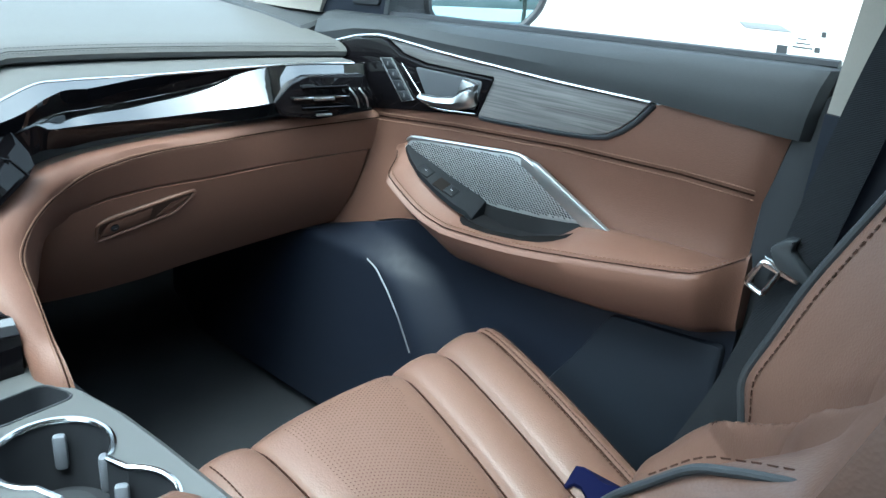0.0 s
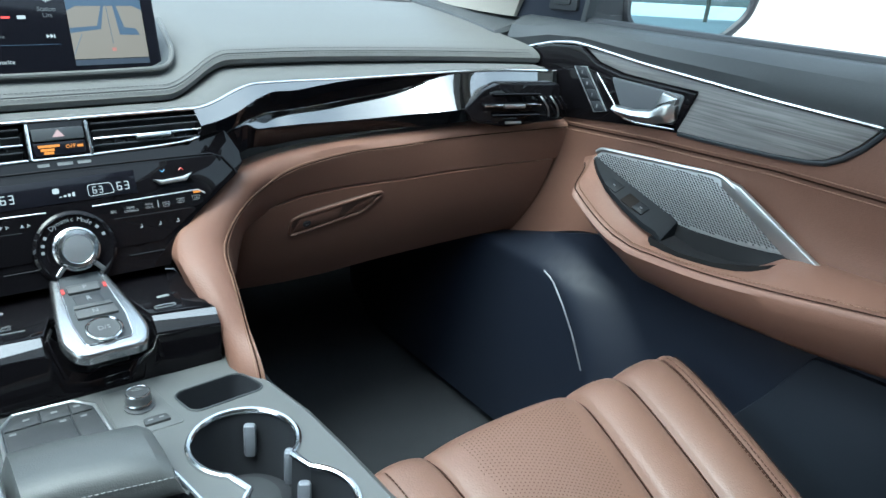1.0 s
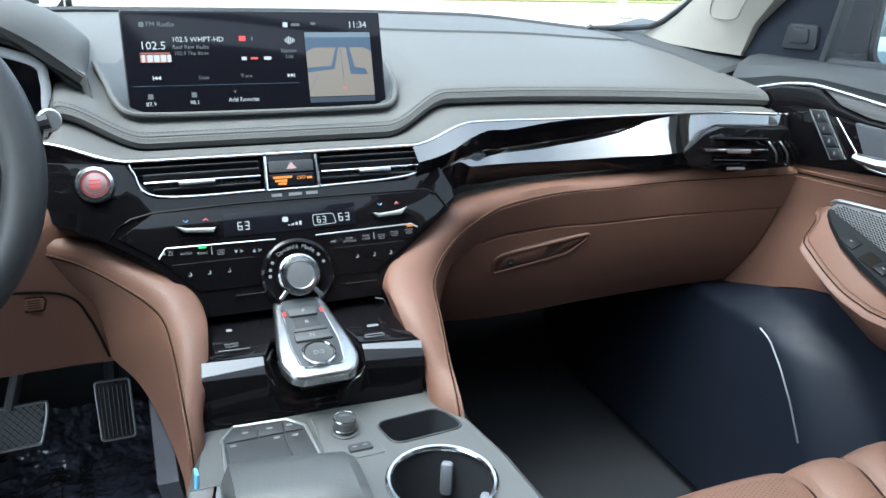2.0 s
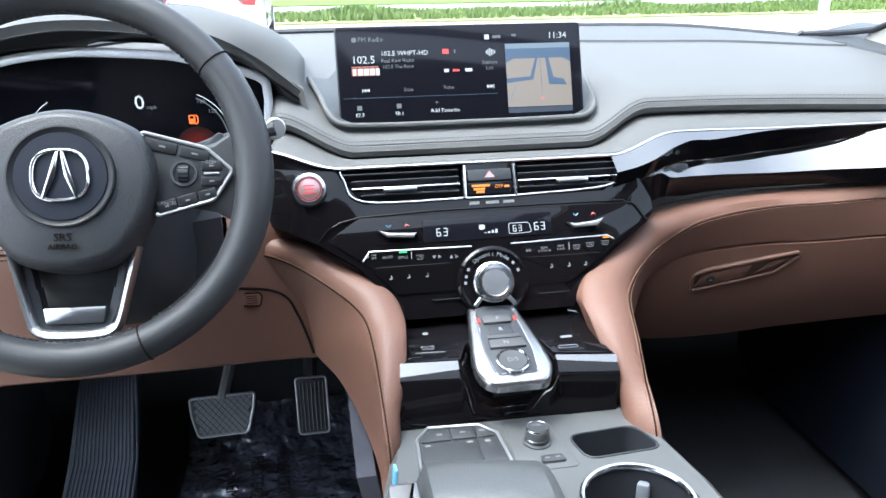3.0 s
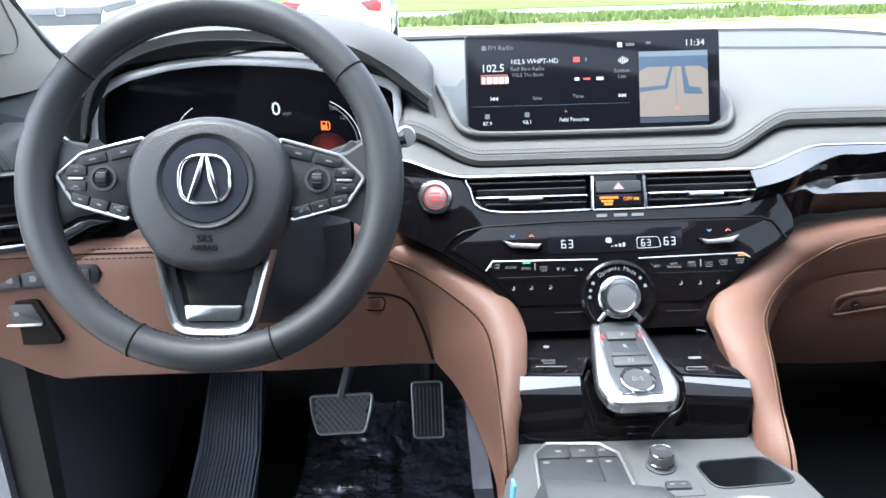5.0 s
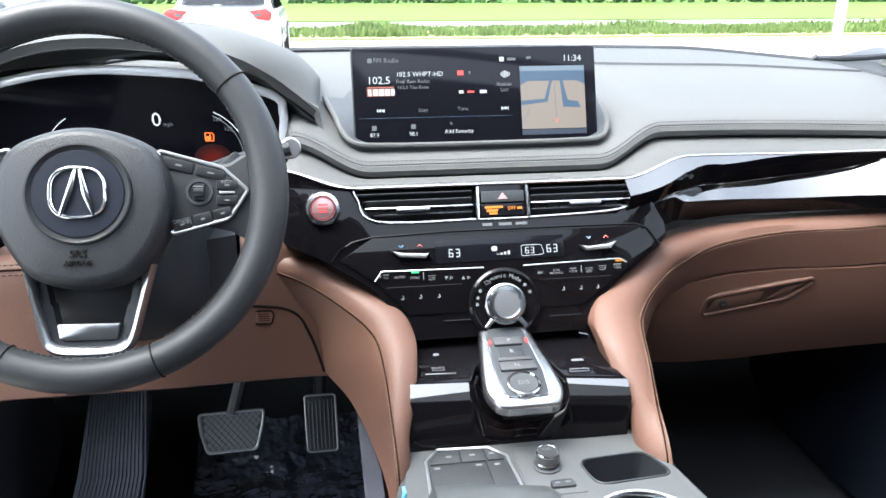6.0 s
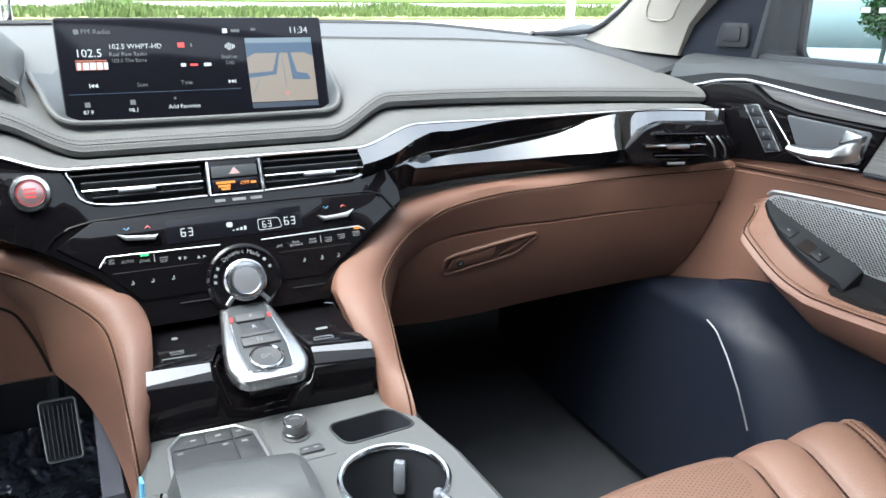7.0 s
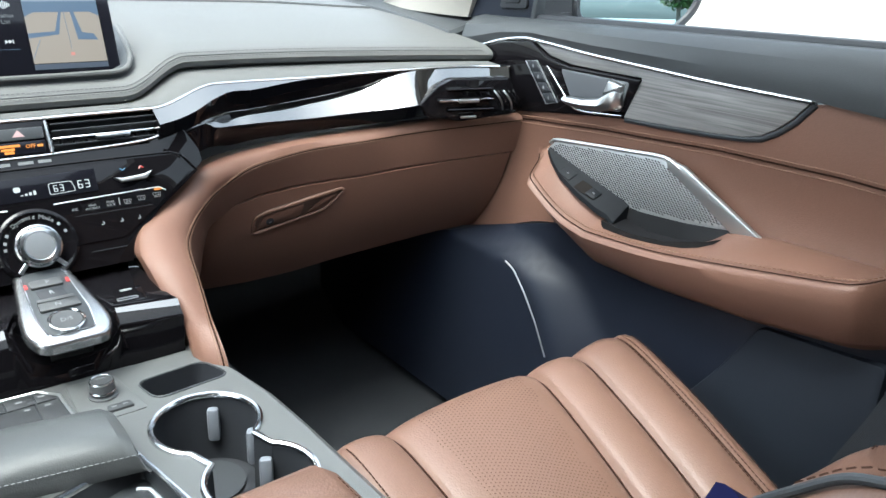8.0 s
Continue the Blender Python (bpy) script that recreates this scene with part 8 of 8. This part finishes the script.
def tufts(name, x0, x1, y0, y1, z, count, size, mat, label, category, seed):
    """Many small leaning blades and leaves."""
    rnd = random.Random(seed)
    verts, faces = [], []
    for _ in range(count):
        x, y = rnd.uniform(x0, x1), rnd.uniform(y0, y1)
        clump = 0.5 + 0.8 * max(0.0, noise.noise(Vector((x * 0.35, y * 0.35, seed))))
        h = size * rnd.uniform(0.4, 1.0) * clump
        a = rnd.uniform(0, math.pi)
        dx, dy = math.cos(a) * h * 0.22, math.sin(a) * h * 0.22
        lx, ly = rnd.uniform(-0.4, 0.4) * h, rnd.uniform(-0.4, 0.4) * h
        b = len(verts)
        verts += [(x - dx, y - dy, z), (x + dx, y + dy, z), (x + dx * 0.8 + lx * 0.5, y + dy * 0.8 + ly * 0.5, z + h * 0.6), (x + lx, y + ly, z + h)]
        faces.append((b, b + 1, b + 2, b + 3))
    me = bpy.data.meshes.new(name)
    me.from_pydata(verts, [], faces)
    me.materials.append(mat)
    return tagged(new(name, me), label, category, "", "stuff")


WEEDLEAF = ground_mat("weed_leaves", (0.06, 0.11, 0.025), (0.14, 0.18, 0.06), 3.0)
tufts("verge_weeds", -24, 34, 19.6, 24.0, 0.05, 26000, 0.32, WEEDLEAF, "ragged green weeds on the verge", "weeds", 3)
# hedge far behind the lawn
rnd = random.Random(8)
verts, faces = [], []
for _ in range(26000):
    x = rnd.uniform(-70, 80)
    top = 4.5 + 1.2 * noise.noise(Vector((x * 0.12, 0, 5)))
    z = rnd.uniform(0.0, 1.0) ** 0.8 * top
    y = 62 + rnd.uniform(-1.2, 1.2) + 0.8 * noise.noise(Vector((x * 0.3, z * 0.3, 1)))
    r = rnd.uniform(0.15, 0.42)
    n3 = Vector((rnd.uniform(-1, 1), rnd.uniform(-1.5, -0.2), rnd.uniform(-0.3, 1))).normalized()
    u = n3.orthogonal().normalized() * r
    w = n3.cross(u)
    b = len(verts)
    c = Vector((x, y, z))
    verts += [tuple(c + u), tuple(c + w * 0.6), tuple(c - u), tuple(c - w * 0.6)]
    faces.append((b, b + 1, b + 2, b + 3))
me = bpy.data.meshes.new("hedge")
me.from_pydata(verts, [], faces)
me.materials.append(HEDGE)
tagged(new("hedge", me), "dense dark green hedge behind the lawn", "hedge", "", "stuff")
pole = thing("sign_post", "thin grey steel post on the verge", "post", (10.5, 14.2, 0))
part("post", tube([(10.5, 14.2, 0.0), (10.5, 14.2, 3.2)], 0.11, 12), node_mat("galvanised_steel", (0.45, 0.46, 0.47), 0.5, 0.6), pole)
part("post_base", box(pose(10.5, 14.2, 0.1), 0.4, 0.4, 0.2, 0.03), CONCRETE, pole)
dr = thing("drain_grate", "dark steel drain grate set in the concrete", "drain", (19.5, 5.6, 0))
part("frame", box(pose(19.5, 5.6, 0.012, 0, 0, 25), 2.2, 1.0, 0.02, 0.004), node_mat("dark_grate", (0.10, 0.10, 0.10), 0.7, 0.3), dr)

# parked cars across the lane
WHITE_PAINT = node_mat("white_car_paint", (0.78, 0.79, 0.80), 0.25, 0, 0.5, 0.8)
TAIL = node_mat("red_tail_lens", (0.55, 0.03, 0.03), 0.15, 0, 0.5)
LENS = node_mat("clear_lens", (0.13, 0.145, 0.16), 0.08, 0.5, 0.5)
TYRE = plastic("tyre_rubber", (0.02, 0.02, 0.02), 0.8)


def parked_car(label, m, length, width, height, front):
    """A car along y of pose m, the shown end at y = 0; front: it shows its nose."""
    c = thing("parked_car", label, "car", m.translation)
    hw = width / 2
    belt_z = 0.60 * height
    stations = [(0.0, 0.40, 0.86), (0.05, 0.30, 0.95), (0.25, 0.26, 1.02), (1.0, 0.25, 1.10), (length * 0.5, 0.25, 1.10), (length - 0.8, 0.25, 1.08), (length - 0.2, 0.28, 1.02), (length, 0.40, 0.85)]
    if front:
        stations = [(0.0, 0.40, 1.02), (0.05, 0.30, 1.07), (0.25, 0.26, 1.12), (1.0, 0.25, 1.16)] + stations[4:]
    rings = []
    for y, lo, k in stations:
        top = belt_z * k
        w = hw * (0.86 if y in (0.0, length) else 0.95 if y in (0.05, length - 0.2) else 1.0)
        rings.append([m @ Vector((x, y, z)) for x, z in ((-w * 0.9, lo), (-w, lo + 0.12), (-w, top - 0.22), (-w * 0.95, top - 0.06), (-w * 0.82, top), (w * 0.82, top), (w * 0.95, top - 0.06), (w, top - 0.22), (w, lo + 0.12), (w * 0.9, lo))])
    part("body", loft(rings), WHITE_PAINT, c, "white painted body", 40)
    y0 = 1.15 if front else 0.75
    cab = []
    for y, k in ((y0, 0.0), (y0 + 0.75, 0.92), (y0 + 1.2, 1.0), (length - 1.1, 0.97), (length - 0.35, 0.02)):
        z = belt_z * 1.08 + (height - belt_z * 1.08) * k
        w = hw * (0.86 - 0.16 * k)
        cab.append([m @ Vector((x, y, zz)) for x, zz in ((-hw * 0.88, belt_z * 1.04), (-w, z - 0.03), (-w * 0.85, z), (w * 0.85, z), (w, z - 0.03), (hw * 0.88, belt_z * 1.04))])
    part("cabin", loft(cab), WHITE_PAINT, c)
    part("end_window", slab([[m @ Vector((x * (0.74 - 0.10 * k) * hw, y0 + 0.75 * k - 0.02 * (1 - k) - 0.015, belt_z * 1.10 + (height - belt_z * 1.10) * 0.88 * k + 0.02)) for x in (-1, 0, 1)] for k in (0.06, 0.5, 0.95)], m.to_3x3() @ Vector((0, -0.01, 0.01))), TINT, c, "dark screen glass")
    for sx in (-1, 1):
        part("side_window", slab([[m @ Vector((sx * hw * (0.875 - 0.15 * k), y, belt_z * 1.08 + (height - belt_z * 1.1) * 0.85 * k)) for y in (y0 + 0.3 + 0.5 * k, length / 2, length - 0.7 - 0.3 * k)] for k in (0.0, 0.5, 1.0)], m.to_3x3() @ Vector((sx * 0.015, 0, 0))), TINT, c)
        for y in (0.85, length - 0.95):
            wm = m @ pose(sx * (hw - 0.10), y, 0.33, 0, 90, 0)
            wh = part("wheel", lathe([(0.20, -0.11), (0.31, -0.11), (0.33, -0.08), (0.33, 0.08), (0.31, 0.11), (0.20, 0.11)], wm, 28), TYRE, c)
            part("rim", lathe([(0.0001, -0.07), (0.19, -0.09), (0.20, -0.115), (0.21, -0.11), (0.21, 0.11), (0.20, 0.115), (0.19, 0.09), (0.0001, 0.07)], wm, 24), ALU, wh)
        if front:
            part("headlight", prism(round_poly([(sx * 0.50, 0.99), (sx * 0.90, 1.08), (sx * 0.92, 1.00), (sx * 0.54, 0.90)], 0.03), m @ pose(0, 0, 0.06, 90, 0, 0), -0.06, 0.03, 0.01), LENS, c, "clear headlight")
            part("fog_lamp", prism(round_poly([(sx * 0.55, 0.52), (sx * 0.80, 0.54), (sx * 0.80, 0.46), (sx * 0.58, 0.44)], 0.02), m @ pose(0, 0, 0, 90, 0, 0), -0.06, 0.02, 0.01), BLACK, c)
        else:
            part("tail_light", prism(round_poly([(sx * 0.46, 0.93), (sx * 0.74, 0.97), (sx * 0.83, 0.90), (sx * 0.80, 0.78), (sx * 0.60, 0.80)], 0.03), m @ pose(0, 0, 0, 90, 0, 0), -0.10, 0.03, 0.01), TAIL, c, "red tail lamp")
            part("tail_lens", prism(round_poly([(sx * 0.52, 0.88), (sx * 0.66, 0.90), (sx * 0.66, 0.85), (sx * 0.58, 0.845)], 0.015), m @ pose(0, 0, 0, 90, 0, 0), 0.03, 0.034), LENS, c)
    FM = m @ pose(0, 0, 0.13 if front else 0, 90, 0, 0)
    if front:
        part("grille", prism(round_poly([(-0.50, 0.92), (0.50, 0.92), (0.46, 0.70), (-0.46, 0.70)], 0.05), FM, -0.03, 0.02, 0.01), node_mat("grille_grey", (0.085, 0.092, 0.10), 0.6, 0, 0.2), c, "grey grille")
        part("grille_bar", prism(round_poly([(-0.52, 0.92), (0.52, 0.92), (0.50, 0.83), (-0.50, 0.83)], 0.03), FM, 0.015, 0.035, 0.008), node_mat("grille_bar_chrome", (0.16, 0.17, 0.19), 0.35, 0.6), c, "chrome grille bar")
        part("plain_badge", tube([FM @ Vector((x, y, 0.04)) for x, y in round_poly([(-0.06, 0.93), (0.06, 0.93), (0.05, 0.82), (-0.05, 0.82)], 0.02)], 0.010, 6, True), GREY_METAL, c)
        part("lower_intake", prism(round_poly([(-0.6, 0.38), (0.6, 0.38), (0.55, 0.24), (-0.55, 0.24)], 0.05), FM, -0.03, 0.015, 0.01), BLACK, c)
        part("plate_blank", box(FM @ pose(0, 0.46, 0.03), 0.30, 0.12, 0.012, 0.004), ALU_LIGHT, c)
    else:
        part("plain_badge", tube([FM @ Vector((0.07 * math.cos(a), 0.99 + 0.035 * math.sin(a), 0.01)) for a in (2 * math.pi * k / 20 for k in range(20))], 0.012, 6, True), GREY_METAL, c)
        part("plate_blank", box(FM @ pose(0.0, 0.83, 0.01), 0.30, 0.14, 0.012, 0.004), node_mat("pale_green_plate", (0.42, 0.55, 0.50), 0.5), c)
        part("bumper_line", box(FM @ pose(0, 0.62, 0.005), width * 0.8, 0.02, 0.03, 0.006), GREY_METAL, c)
        part("lower_bumper", box(FM @ pose(0, 0.42, -0.02), width * 0.7, 0.16, 0.06, 0.02), BLACK, c)
    return c


parked_car("white SUV parked nose-on across the lane", pose(-4.70, 9.0, 0), 4.7, 1.95, 1.75, True)
parked_car("white sedan parked tail-on across the lane", pose(-1.75, 12.0, 0), 4.6, 1.85, 1.45, False)
# trees behind, which the outside mirror shows
LEAF = ground_mat("tree_leaves", (0.03, 0.07, 0.015), (0.08, 0.14, 0.04), 2.0)
BARK = ground_mat("bark", (0.10, 0.08, 0.06), (0.2, 0.17, 0.13), 4.0)


def tree(x, y, h, seed):
    rnd = random.Random(seed)
    t = thing("tree", "leafy green tree at the back of the lot", "tree", (x, y, 0), "trees behind the lot")
    bm = tube([(x, y, 0), (x + 0.1, y, h * 0.25), (x - 0.05, y + 0.1, h * 0.5)], 0.16, 10)
    for k in range(6):
        a = k * 1.05 + rnd.random()
        tube([(x, y, h * (0.3 + 0.03 * k)), (x + math.cos(a) * h * 0.13, y + math.sin(a) * h * 0.13, h * (0.5 + 0.03 * k)), (x + math.cos(a) * h * 0.22, y + math.sin(a) * h * 0.22, h * (0.62 + 0.04 * k))], 0.05, 6, False, bm)
    part("trunk", bm, BARK, t)
    vs, fs = [], []
    for _ in range(2600):
        d = Vector((rnd.gauss(0, 1), rnd.gauss(0, 1), rnd.gauss(0, 1))).normalized() * (rnd.random() ** 0.4)
        lump = 1 + 0.4 * noise.noise(d * 2.2 + Vector((seed, 0, 0)))
        c = Vector((x + d.x * h * 0.32 * lump, y + d.y * h * 0.32 * lump, h * 0.68 + d.z * h * 0.30 * lump))
        u = Vector((rnd.uniform(-1, 1), rnd.uniform(-1, 1), rnd.uniform(-1, 1))).normalized()
        w = u.orthogonal().normalized()
        r = rnd.uniform(0.08, 0.2)
        b = len(vs)
        vs += [tuple(c + u * r), tuple(c + w * r * 0.6), tuple(c - u * r), tuple(c - w * r * 0.6)]
        fs.append((b, b + 1, b + 2, b + 3))
    me = bpy.data.meshes.new("crown")
    me.from_pydata(vs, [], fs)
    me.materials.append(LEAF)
    cr = new("crown", me)
    under(cr, t)


for k, (x, y, h) in enumerate(((17.0, -52, 6.0), (11.5, -58, 5.0), (24, -54, 6.5), (31, -48, 5.5))):
    tree(x, y, h, 20 + k)
